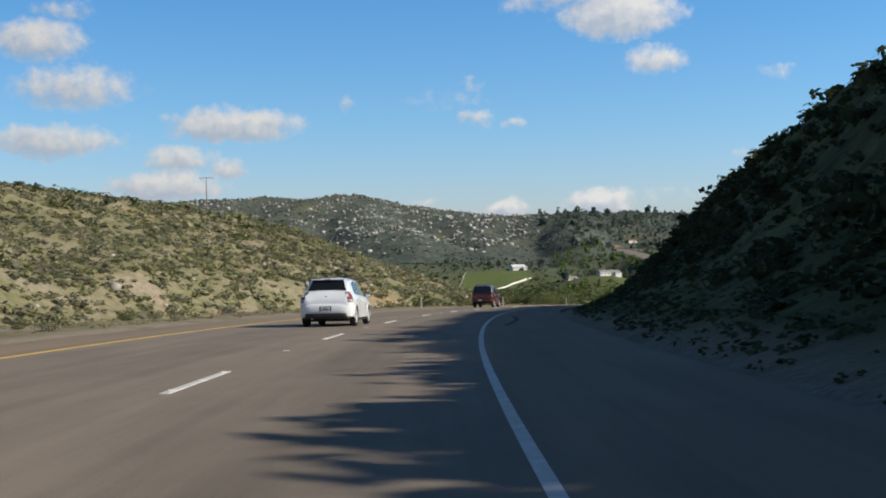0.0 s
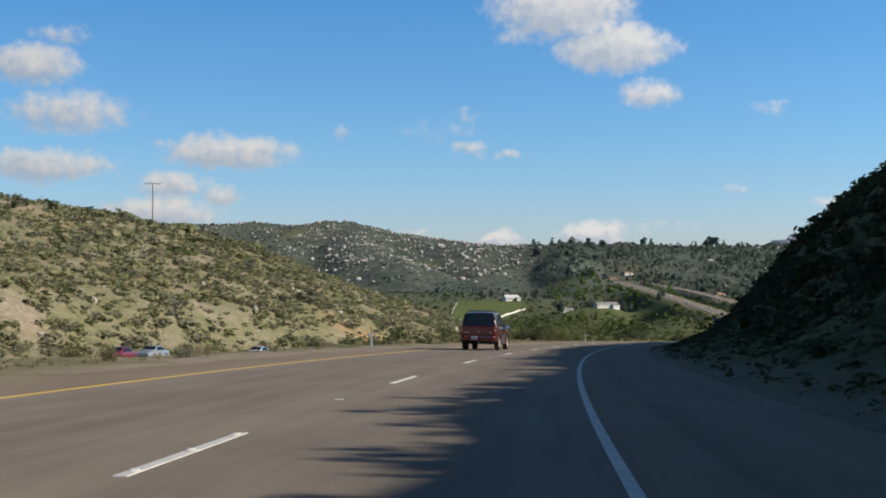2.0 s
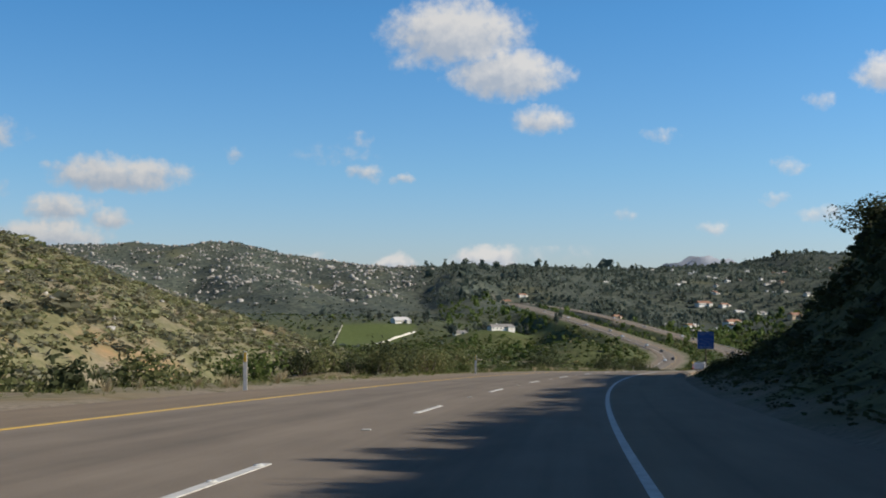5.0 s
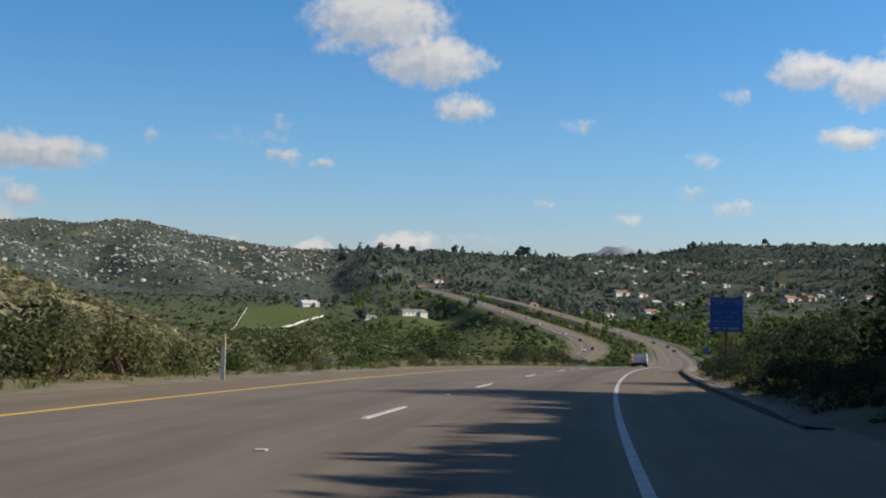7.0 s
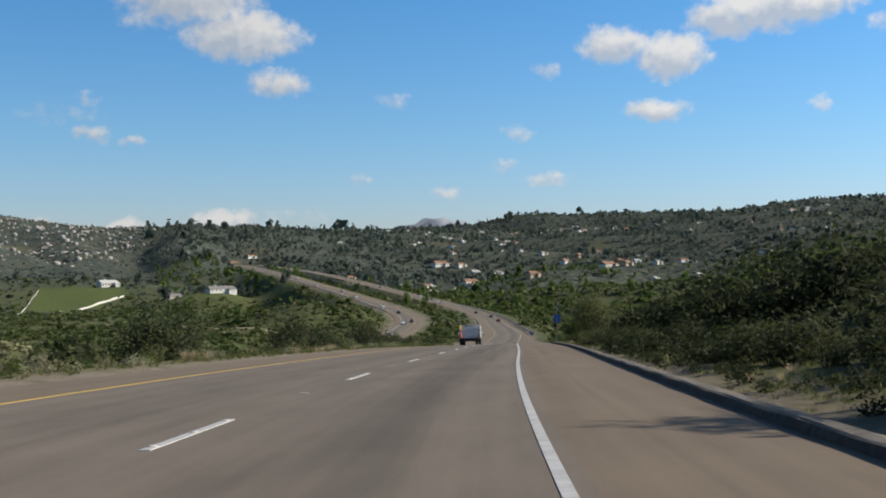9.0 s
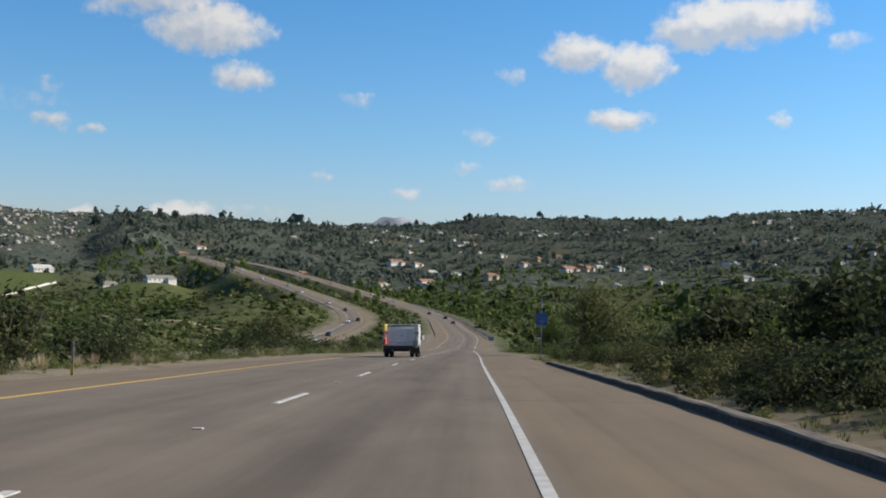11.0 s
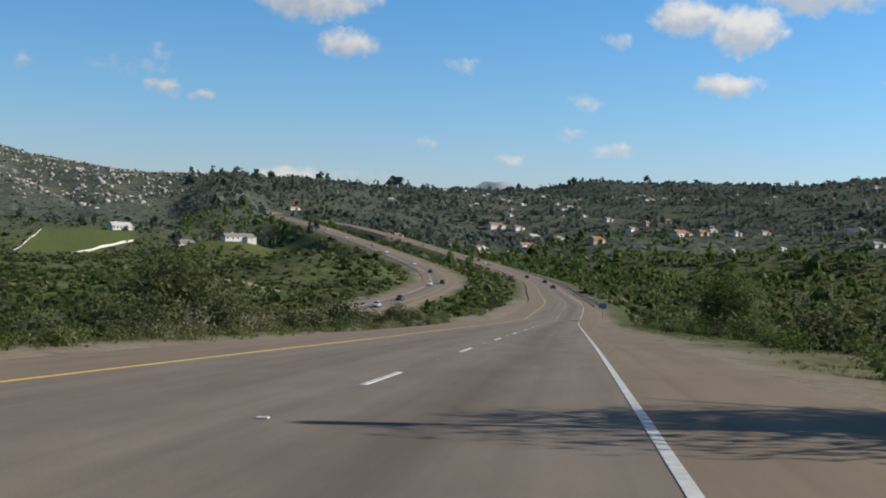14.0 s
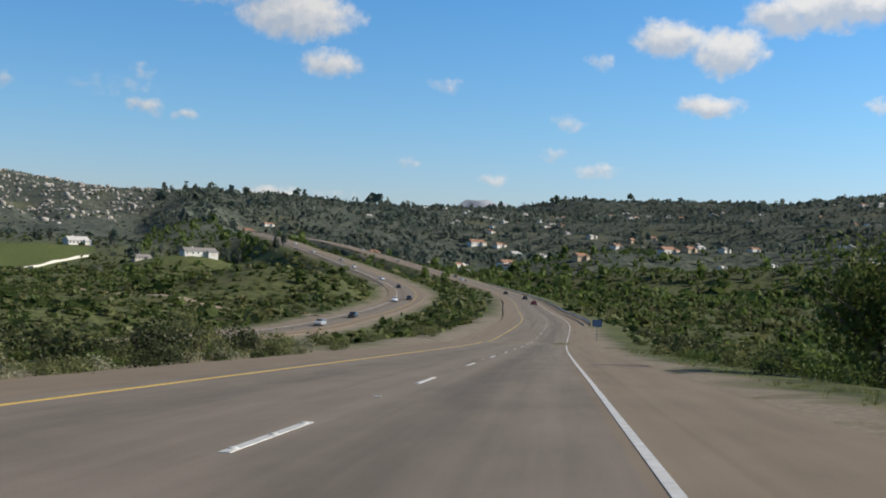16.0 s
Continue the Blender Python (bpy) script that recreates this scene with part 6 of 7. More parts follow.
def cut_wells(ob, half, wells):
    """Cuts round wheel openings into a body: (y, radius, height of the centre)."""
    bm = bmesh.new()
    for y, r, zc in wells:
        for sg in (-1, 1):
            tube(bm, (sg * (half - 0.275), y, zc), (sg * (half + 0.2), y, zc), r, None, 32)
    me = bpy.data.meshes.new("cutter")
    bm.to_mesh(me)
    bm.free()
    c = bpy.data.objects.new("cutter", me)
    scene.collection.objects.link(c)
    mod = ob.modifiers.new("wells", "BOOLEAN")
    mod.operation, mod.object, mod.solver = "DIFFERENCE", c, "EXACT"
    here, up = ob.matrix_world.copy(), ob.parent
    bpy.context.view_layer.update()
    fresh = bpy.data.meshes.new_from_object(ob.evaluated_get(bpy.context.evaluated_depsgraph_get()))
    ob.modifiers.clear()
    bpy.data.objects.remove(c)
    if len(fresh.polygons) > len(ob.data.polygons):
        ob.data = fresh
        smooth_by_angle(ob, 32)


def bowed(parent, name, half, rows, bow, mat, deep=0.25, y0=0.0):
    """A bumper bowed in plan: rows of (height, how far it stands out)."""
    bm = bmesh.new()
    n, grid = 16, []
    for z, out in rows:
        grid.append([bm.verts.new((half * math.sin(math.pi / 2 * (2 * j / n - 1)), y0 - out + bow * abs(2 * j / n - 1) ** 4, z)) for j in range(n + 1)])
    for a, b in zip(grid, grid[1:]):
        for j in range(n):
            bm.faces.new((a[j], a[j + 1], b[j + 1], b[j]))
    return smooth_by_angle(part(name, bm, mat, parent), 50)


def plate(parent, x, y, z, w=0.30, h=0.15):
    p = part("number_plate", boxm(x - w / 2, x + w / 2, y - 0.012, y, z - h / 2, z + h / 2, 0.006), M_PLATE, parent)
    part("plate_bar", boxm(x - w * 0.40, x + w * 0.40, y - 0.016, y - 0.0125, z - h * 0.25, z + h * 0.22), M_PLATE_INK, p)
    part("plate_bar", boxm(x - w * 0.25, x + w * 0.25, y - 0.016, y - 0.0125, z + h * 0.30, z + h * 0.42), M_PLATE_INK, p)


def mirror_(parent, x, y, z, sgn, mat, s=1.0, tall=0.14):
    m = part("door_mirror", boxm(-0.11 * s, 0.11 * s, -0.06 * s, 0.08 * s, -tall / 2 * s, tall / 2 * s, 0.03 * s), mat, parent)
    m.location = (sgn * x, y, z)
    part("mirror_glass", boxm(-0.09 * s, 0.09 * s, -0.066 * s, -0.058 * s, -tall * 0.40 * s, tall * 0.40 * s, 0.004), M_CHROME, m)
    part("mirror_arm", boxm(-0.16 * s if sgn > 0 else 0.02 * s, -0.02 * s if sgn > 0 else 0.16 * s, -0.03 * s, 0.03 * s, -0.05 * s, 0.0, 0.01), M_TRIM, m)


def white_hatchback():
    car = tagged(new("hatchback_car"), "white compact hatchback with dark rear window in the passing lane", "car", "cars on the main carriageway")
    sh = Shell([(0.00, 0.36, 0.78, 0.80, 0.70, 0.66, 0.50), (0.05, 0.30, 0.86, 0.90, 0.80, 0.76, 0.60), (0.14, 0.27, 0.97, 1.02, 0.86, 0.80, 0.66), (0.24, 0.26, 0.985, 1.10, 0.872, 0.81, 0.645), (0.30, 0.26, 0.985, 1.16, 0.875, 0.815, 0.64), (0.52, 0.25, 0.98, 1.50, 0.882, 0.82, 0.60),
                (0.66, 0.24, 0.975, 1.545, 0.885, 0.825, 0.595), (1.2, 0.22, 0.96, 1.58, 0.888, 0.83, 0.60), (2.0, 0.20, 0.935, 1.575, 0.888, 0.83, 0.60), (2.55, 0.20, 0.92, 1.50, 0.888, 0.825, 0.58),
                (3.35, 0.20, 0.91, 1.03, 0.885, 0.81, 0.66), (3.9, 0.22, 0.84, 0.92, 0.86, 0.77, 0.62), (4.22, 0.26, 0.72, 0.78, 0.76, 0.68, 0.52), (4.37, 0.34, 0.58, 0.62, 0.60, 0.54, 0.40)])
    body = smooth_by_angle(part("body", sh.mesh((0.4, 0.9, 1.6, 3.0, 3.6)), M_WHITE_PAINT, car), 32)
    cut_wells(body, 0.888, ((0.78, 0.365, 0.335), (3.42, 0.365, 0.335)))
    g = part("rear_window", sh.top_patch(0.305, 0.515, 0.98, 0.86, 0.012), M_CAR_GLASS, car, "dark tinted rear window")
    part("spoiler", boxm(-0.56, 0.56, 0.42, 0.70, 1.515, 1.55, 0.015), M_WHITE_PAINT, car)
    part("brake_light", boxm(-0.10, 0.10, 0.405, 0.425, 1.525, 1.545, 0.004), M_TAIL_RED, car)
    part("windscreen", sh.top_patch(2.62, 3.28, 0.95, 0.98, 0.01), M_CAR_GLASS, car)
    for sg in (-1, 1):
        part("side_window", sh.side_patch([(1.42, 0.10), (2.86, 0.12), (2.35, 0.80), (1.48, 0.84)], sg), M_CAR_GLASS, car)
        part("side_window", sh.side_patch([(0.90, 0.16), (1.36, 0.10), (1.42, 0.84), (0.98, 0.72)], sg), M_CAR_GLASS, car)
        part("door_seam", boxm(sg * 0.8885 - 0.003, sg * 0.8885 + 0.003, 1.39, 1.398, 0.30, 0.93), M_TRIM, car)
        part("door_seam", boxm(sg * 0.8885 - 0.003, sg * 0.8885 + 0.003, 2.78, 2.788, 0.30, 0.90), M_TRIM, car)
        part("door_handle", boxm(sg * 0.90 - 0.02, sg * 0.90 + 0.02, 1.55, 1.73, 0.80, 0.835, 0.012), M_WHITE_PAINT, car)
        part("door_handle", boxm(sg * 0.90 - 0.02, sg * 0.90 + 0.02, 0.98, 1.12, 0.84, 0.875, 0.012), M_WHITE_PAINT, car)
        # tail light: clear body with a red heart, wrapped round the corner
        back = lambda z: float(np.interp(z, [0.78, 0.90, 1.02, 1.10, 1.20, 1.50], [0.012, 0.062, 0.152, 0.245, 0.335, 0.53]))
        tl = part("tail_light", sh.corner_patch(back, 0.79, 1.13, lambda z: 0.25 - 0.5 * abs(z - 0.97) ** 1.3, sg, 0.010), M_LAMP_GREY, car, "smoked tail light with red centre", True)
        part("red_lens", sh.corner_patch(lambda z: back(z) + 0.02, 0.90, 1.04, lambda z: 0.12, sg, 0.016), M_TAIL_RED, tl, "", True)
        part("clear_lens", sh.corner_patch(lambda z: back(z) + 0.02, 0.81, 0.88, lambda z: 0.11, sg, 0.015), M_CLEAR, tl, "", True)
        mirror_(car, 0.98, 2.72, 1.02, sg, M_TRIM)
        part("rocker", boxm(sg * 0.86 - 0.03, sg * 0.86 + 0.03, 1.15, 3.05, 0.19, 0.27, 0.015), M_TRIM, car)
        for y in (0.78, 3.42):
            arch(car, 0.890, y, 0.365, sg, 0.335, M_WHITE_PAINT)
            wheel(car, sg * 0.785, y, 0.325, 0.205, sg, M_RIM, 8)
    bowed(car, "rear_bumper", 0.885, [(0.745, -0.09), (0.74, 0.0), (0.72, 0.035), (0.62, 0.062), (0.50, 0.06), (0.40, 0.03), (0.36, -0.02)], 0.46, M_WHITE_PAINT)
    bowed(car, "lower_valance", 0.72, [(0.43, 0.052), (0.36, 0.052), (0.29, 0.03), (0.25, -0.06)], 0.16, M_TRIM)
    part("plate_recess", boxm(-0.20, 0.20, -0.062, -0.05, 0.50, 0.66, 0.01), M_CAVITY, car)
    plate(car, 0, -0.066, 0.565)
    part("badge", boxm(-0.02, 0.02, 0.085, 0.10, 0.93, 1.0, 0.006), M_CHROME, car)
    part("tailgate_handle", boxm(-0.07, 0.07, 0.06, 0.085, 0.85, 0.875, 0.006), M_TRIM, car)
    part("tailgate_seam", boxm(-0.66, 0.66, -0.012, 0.02, 0.715, 0.722), M_TRIM, car)
    part("model_badge", boxm(-0.58, -0.36, 0.03, 0.05, 0.83, 0.845), M_CHROME, car)
    part("model_badge", boxm(0.42, 0.58, 0.03, 0.05, 0.83, 0.845), M_CHROME, car)
    for sg in (-1, 1):
        part("roof_rail", tube(bmesh.new(), (sg * 0.52, 0.75, 1.60), (sg * 0.52, 2.35, 1.60), 0.018), M_TRIM, car)
    part("underbody", boxm(-0.70, 0.70, 0.25, 4.0, 0.17, 0.30), M_CAVITY, car)
    part("exhaust", tube(bmesh.new(), (-0.45, -0.02, 0.27), (-0.45, 0.4, 0.27), 0.03), M_STEEL_RIM, car)
    return car


def red_suv():
    car = tagged(new("suv_car"), "dark red full-size sport utility with tinted windows and chrome wheels", "car", "cars on the main carriageway")
    sh = Shell([(0.0, 0.62, 1.06, 1.10, 0.92, 0.90, 0.80), (0.06, 0.52, 1.16, 1.20, 0.97, 0.93, 0.84), (0.12, 0.48, 1.20, 1.30, 0.985, 0.95, 0.84), (0.20, 0.46, 1.20, 1.70, 0.99, 0.95, 0.80), (0.30, 0.45, 1.20, 1.83, 0.995, 0.95, 0.76), (0.5, 0.42, 1.20, 1.87, 1.0, 0.95, 0.745),
                (1.2, 0.40, 1.195, 1.895, 1.003, 0.95, 0.745), (2.6, 0.38, 1.18, 1.895, 1.003, 0.95, 0.745), (3.25, 0.38, 1.17, 1.84, 1.003, 0.95, 0.73), (3.95, 0.38, 1.16, 1.26, 1.003, 0.94, 0.80), (5.0, 0.40, 1.10, 1.18, 0.99, 0.90, 0.76),
                (5.35, 0.44, 1.02, 1.08, 0.96, 0.86, 0.72), (5.52, 0.5, 0.88, 0.92, 0.90, 0.8, 0.66)])
    body = smooth_by_angle(part("body", sh.mesh((0.9, 1.8, 2.2, 3.6, 4.5)), M_RED_PAINT, car), 32)
    cut_wells(body, 1.003, ((1.10, 0.46, 0.42), (4.42, 0.46, 0.42)))
    # tailgate glass, wrapped a little round the corners
    bm = bmesh.new()
    rows = []
    for y, z, w in ((0.105, 1.22, 0.885), (0.165, 1.50, 0.845), (0.215, 1.74, 0.795), (0.29, 1.83, 0.735)):
        rows.append([bm.verts.new((w * (2 * j / 6 - 1), y - 0.03 - 0.02 * (1 - (2 * j / 6 - 1) ** 2), z)) for j in range(7)])
    for a, b in zip(rows, rows[1:]):
        for j in range(6):
            bm.faces.new((a[j], a[j + 1], b[j + 1], b[j]))
    part("rear_window", bm, M_CAR_GLASS, car, "black tinted rear window")
    part("tailgate", boxm(-0.84, 0.84, -0.03, 0.10, 0.80, 1.21, 0.03), M_RED_PAINT, car)
    part("wiper", tube(bmesh.new(), (-0.05, 0.03, 1.24), (0.45, 0.06, 1.30), 0.012), M_TRIM, car)
    part("windscreen", sh.top_patch(3.32, 3.9, 0.95, 0.98, 0.01), M_CAR_GLASS, car)
    for sg in (-1, 1):
        part("side_window", sh.side_patch([(0.34, 0.06), (1.72, 0.06), (1.72, 0.84), (0.42, 0.84)], sg), M_CAR_GLASS, car, "blue-tinted rear side window")
        part("side_window", sh.side_patch([(1.84, 0.08), (2.62, 0.08), (2.62, 0.80), (1.84, 0.80)], sg), M_CAR_GLASS, car)
        part("side_window", sh.side_patch([(2.72, 0.08), (3.62, 0.08), (3.22, 0.78), (2.72, 0.80)], sg), M_CAR_GLASS, car)
        tl = part("tail_light", boxm(sg * 0.925 - 0.06, sg * 0.925 + 0.06, 0.0, 0.16, 0.80, 1.18, 0.015), M_TRIM, car)
        part("amber_lens", boxm(sg * 0.905 - 0.052, sg * 0.905 + 0.052, -0.012, 0.15, 1.06, 1.165, 0.012), M_AMBER, tl)
        part("clear_lens", boxm(sg * 0.905 - 0.052, sg * 0.905 + 0.052, -0.012, 0.15, 0.985, 1.052, 0.010), M_CLEAR, tl)
        part("red_lens", boxm(sg * 0.905 - 0.052, sg * 0.905 + 0.052, -0.012, 0.15, 0.815, 0.978, 0.012), M_TAIL_RED, tl)
        mirror_(car, 1.13, 3.35, 1.26, sg, M_TRIM, 1.15, 0.19)
        for y in (1.93, 2.78):
            part("door_handle", boxm(sg * 1.01 - 0.02, sg * 1.01 + 0.02, y, y + 0.14, 1.02, 1.06, 0.012), M_RED_PAINT, car)
        for y in (1.78, 2.67, 3.66):
            part("door_seam", boxm(sg * 1.0035 - 0.003, sg * 1.0035 + 0.003, y, y + 0.008, 0.46, 1.17), M_CAVITY, car)
        part("side_moulding", boxm(sg * 1.005 - 0.012, sg * 1.005 + 0.012, 1.62, 3.95, 0.70, 0.76, 0.008), M_RED_PAINT, car)
        part("running_board", boxm(sg * 1.0 - 0.10, sg * 1.0 + 0.06, 1.55, 3.95, 0.33, 0.42, 0.025), M_RED_PAINT, car)
        part("roof_rail", tube(tube(bmesh.new(), (sg * 0.64, 0.40, 1.925), (sg * 0.64, 2.9, 1.935), 0.018), (sg * 0.64, 0.40, 1.86), (sg * 0.64, 0.40, 1.925), 0.02), M_TRIM, car)
        part("flare", boxm(sg * 0.93 - 0.085, sg * 0.93 + 0.085, 0.05, 0.42, 0.62, 0.70, 0.02), M_RED_PAINT, car)
        for y in (1.10, 4.42):
            arch(car, 1.005, y, 0.46, sg, 0.42, M_RED_PAINT, floor=0.45)
            wheel(car, sg * 0.868, y, 0.40, 0.26, sg, M_RIM, 6, 0.62)
    for y in (0.45, 2.3):
        part("roof_crossbar", tube(bmesh.new(), (-0.64, y, 1.935), (0.64, y, 1.935), 0.016), M_TRIM, car)
    bowed(car, "rear_bumper", 1.005, [(0.80, -0.10), (0.79, 0.06), (0.76, 0.12), (0.66, 0.135), (0.56, 0.12), (0.49, 0.05), (0.47, -0.05)], 0.50, M_RED_PAINT)
    part("bumper_step", boxm(-0.75, 0.75, -0.135, 0.1, 0.745, 0.775, 0.01), M_TRIM, car)
    part("bumper_light", boxm(-0.74, -0.58, -0.14, -0.11, 0.68, 0.745, 0.01), M_TAIL_RED, car, "red bumper reflector")
    plate(car, -0.20, -0.138, 0.66, 0.31, 0.155)
    part("badge", boxm(-0.06, 0.06, -0.04, -0.025, 0.98, 1.0), M_CHROME, car)
    part("model_badge", boxm(-0.76, -0.50, -0.04, -0.028, 0.93, 0.95), M_CHROME, car)
    part("model_badge", boxm(0.55, 0.74, -0.04, -0.028, 0.93, 0.95), M_CHROME, car)
    part("exhaust", tube(bmesh.new(), (0.72, -0.03, 0.42), (0.55, 0.6, 0.42), 0.035), M_CHROME, car)
    part("tow_hitch", boxm(-0.05, 0.05, -0.15, 0.3, 0.40, 0.50, 0.01), M_TRIM, car)
    part("underbody", boxm(-0.78, 0.78, 0.2, 5.2, 0.33, 0.5), M_CAVITY, car)
    return car


def utility_truck():
    t = tagged(new("utility_truck"), "white utility service truck with box body, hard hat and traffic cone", "truck")
    # service box with a raised rim
    bm = boxm(-1.12, 1.12, 0.0, 3.05, 0.82, 2.42, 0.02)
    part("service_box", bm, M_BOX_WHITE, t)
    part("tail_panel", boxm(-0.80, 0.80, -0.022, 0.0, 1.12, 2.22, 0.008), M_BOX_WHITE, t)
    part("panel_frame", boxm(-0.83, -0.80, -0.03, 0.0, 1.08, 2.26, 0.004), M_SIGN_WHITE, t)
    part("panel_frame", boxm(0.80, 0.83, -0.03, 0.0, 1.08, 2.26, 0.004), M_SIGN_WHITE, t)
    part("latch", boxm(0.02, 0.14, -0.04, -0.02, 1.62, 1.74, 0.01), M_STEEL_RIM, t)
    part("latch_rod", boxm(-0.055, -0.045, -0.032, -0.02, 1.14, 1.38), M_STEEL_RIM, t)
    for sg in (-1, 1):
        part("corner_post", boxm(sg * 1.0 - 0.14, sg * 1.0 + 0.14, -0.035, 0.04, 0.84, 2.40, 0.015), M_BOX_WHITE, t)
        for x, m in ((0.93, M_TAIL_RED), (1.08, M_TAIL_RED)):
            lamp = part("tail_light", lathe([(0.0, 0.02), (0.055, 0.02), (0.075, 0.0)], 18), M_TRIM, t)
            lamp.matrix_local = Matrix.Translation((sg * x, -0.04, 1.88)) @ Matrix.Rotation(radians(-90), 4, "Z")
            lens = part("red_lens", lathe([(0.0, 0.03), (0.04, 0.028), (0.052, 0.018)], 18), m if x > 1 else M_CLEAR, lamp)
        part("marker_light", boxm(sg * 1.09 - 0.03, sg * 1.09 + 0.03, -0.05, -0.03, 1.66, 1.72, 0.01), M_TAIL_RED, t)
        # mesh rim along the top
        for y in (0.02, 1.0, 2.0, 2.98):
            part("rim_post", boxm(sg * 1.09 - 0.015, sg * 1.09 + 0.015, y, y + 0.03, 2.42, 2.60), M_SIGN_WHITE, t)
        part("rim_rail", boxm(sg * 1.09 - 0.02, sg * 1.09 + 0.02, 0.0, 3.03, 2.58, 2.62, 0.006), M_SIGN_WHITE, t)
        bm = bmesh.new()
        for k in range(34):
            y0 = 0.02 + k * 0.088
            for d in (0.09, -0.09):
                tube(bm, (sg * 1.09, y0 + 0.04 - d / 2, 2.43), (sg * 1.09, y0 + 0.04 + d / 2, 2.585), 0.004, None, 4, False)
        tagged(part("rim_mesh", bm, M_STEEL_RIM, t, "white wire mesh rim"), kind="stuff")
        # flank lockers
        for y0, y1, z0, z1 in ((0.08, 0.62, 0.90, 2.30), (0.66, 2.08, 1.55, 2.30), (2.12, 2.98, 0.90, 2.30)):
            lk = part("locker_door", boxm(sg * 1.125 - 0.012, sg * 1.125 + 0.012, y0, y1, z0, z1, 0.008), M_BOX_WHITE, t)
            part("locker_handle", boxm(sg * 1.14 - 0.01, sg * 1.14 + 0.01, (y0 + y1) / 2 - 0.05, (y0 + y1) / 2 + 0.05, (z0 + z1) / 2 - 0.09, (z0 + z1) / 2 + 0.09, 0.01), M_STEEL_RIM, lk)
        arch(t, 1.122, 1.38, 0.54, sg, 0.47, M_BOX_WHITE, floor=0.72)
        wheel(t, sg * 0.98, 1.38, 0.42, 0.26, sg, M_STEEL_RIM, 8, 0.56)
        wheel(t, sg * 0.66, 1.38, 0.42, 0.24, sg, M_STEEL_RIM, 8, 0.56)
        part("mud_flap", boxm(sg * 0.85 - 0.30, sg * 0.85 + 0.30, 0.72, 0.74, 0.28, 0.86), M_TRIM, t)
    part("tail_bar", boxm(-1.10, 1.10, -0.06, 0.06, 0.84, 1.02, 0.02), M_BOX_WHITE, t)
    for x in (-0.18, 0.0, 0.18):
        part("tow_socket", tube(bmesh.new(), (x, -0.07, 1.06), (x, -0.02, 1.06), 0.035), M_CAVITY, t)
    part("bumper", boxm(-1.08, 1.08, -0.10, 0.06, 0.58, 0.83, 0.02), M_TRIM, t, "dark step bumper")
    part("rack_bar", boxm(-0.60, 0.60, 0.0, 0.10, 2.44, 2.52, 0.01), M_TRIM, t)
    for sg in (-1, 1):
        part("rear_rail", boxm(-1.1, 1.1, -0.01 if sg < 0 else 2.99, 0.03 if sg < 0 else 3.03, 2.58, 2.62, 0.006), M_SIGN_WHITE, t)
    # cab
    sh = Shell([(3.08, 0.62, 1.35, 2.02, 0.98, 0.95, 0.78), (3.2, 0.60, 1.34, 2.06, 1.0, 0.96, 0.78), (4.0, 0.58, 1.32, 2.06, 1.0, 0.96, 0.77), (4.25, 0.58, 1.31, 1.98, 1.0, 0.96, 0.75), (4.85, 0.58, 1.30, 1.42, 1.0, 0.95, 0.80),
                (5.9, 0.60, 1.22, 1.32, 0.99, 0.90, 0.78), (6.12, 0.66, 1.12, 1.18, 0.94, 0.84, 0.70)])
    cab = smooth_by_angle(part("cab", sh.mesh((3.6, 4.5, 5.4)), M_BOX_WHITE, t), 32)
    part("windscreen", sh.top_patch(4.3, 4.8, 0.95, 0.98, 0.01), M_CAR_GLASS, cab)
    for sg in (-1, 1):
        part("side_window", sh.side_patch([(3.40, 0.08), (4.55, 0.08), (4.18, 0.80), (3.40, 0.80)], sg), M_CAR_GLASS, cab)
        part("door_handle", boxm(sg * 1.01 - 0.02, sg * 1.01 + 0.02, 3.36, 3.42, 0.98, 1.18, 0.012), M_TRIM, cab)
        part("door_seam", boxm(sg * 1.0005 - 0.003, sg * 1.0005 + 0.003, 4.58, 4.588, 0.64, 1.28), M_CAVITY, cab)
        for i in range(4):
            part("emblem_bar", boxm(sg * 1.006 - 0.004, sg * 1.006 + 0.004, 3.72 + i * 0.10, 3.78 + i * 0.10, 0.98 - 0.02 * i, 1.13 - 0.02 * i), M_TRIM, cab)
        part("emblem_block", boxm(sg * 1.006 - 0.004, sg * 1.006 + 0.004, 3.70, 3.92, 0.80, 0.90), M_ORANGE_MARK, cab, "orange emblem block")
        part("fender_badge", boxm(sg * 1.0 - 0.006, sg * 1.0 + 0.006, 4.75, 4.92, 1.10, 1.15), M_TRIM, cab)
        m = part("door_mirror", boxm(-0.13, 0.13, -0.07, 0.07, -0.22, 0.22, 0.03), M_TRIM, t)
        m.location = (sg * 1.30, 4.42, 1.52)
        part("mirror_glass", boxm(-0.11, 0.11, -0.078, -0.068, -0.18, 0.18), M_CHROME, m)
        part("mirror_arm", boxm(-0.30 if sg > 0 else 0.05, -0.05 if sg > 0 else 0.30, -0.02, 0.04, -0.10, 0.0, 0.01), M_TRIM, m)
        part("step_board", boxm(sg * 0.95 - 0.12, sg * 0.95 + 0.10, 3.15, 4.55, 0.42, 0.52, 0.02), M_TRIM, t)
        arch(t, 1.002, 5.28, 0.50, sg, 0.46, M_BOX_WHITE, floor=0.55)
        wheel(t, sg * 0.90, 5.28, 0.42, 0.25, sg, M_RIM, 8, 0.56)
    part("underbody", boxm(-0.55, 0.55, 0.1, 5.9, 0.42, 0.80), M_CAVITY, t)
    part("exhaust", tube(bmesh.new(), (-0.5, 0.0, 0.50), (-0.4, 1.2, 0.5), 0.045), M_STEEL_RIM, t)
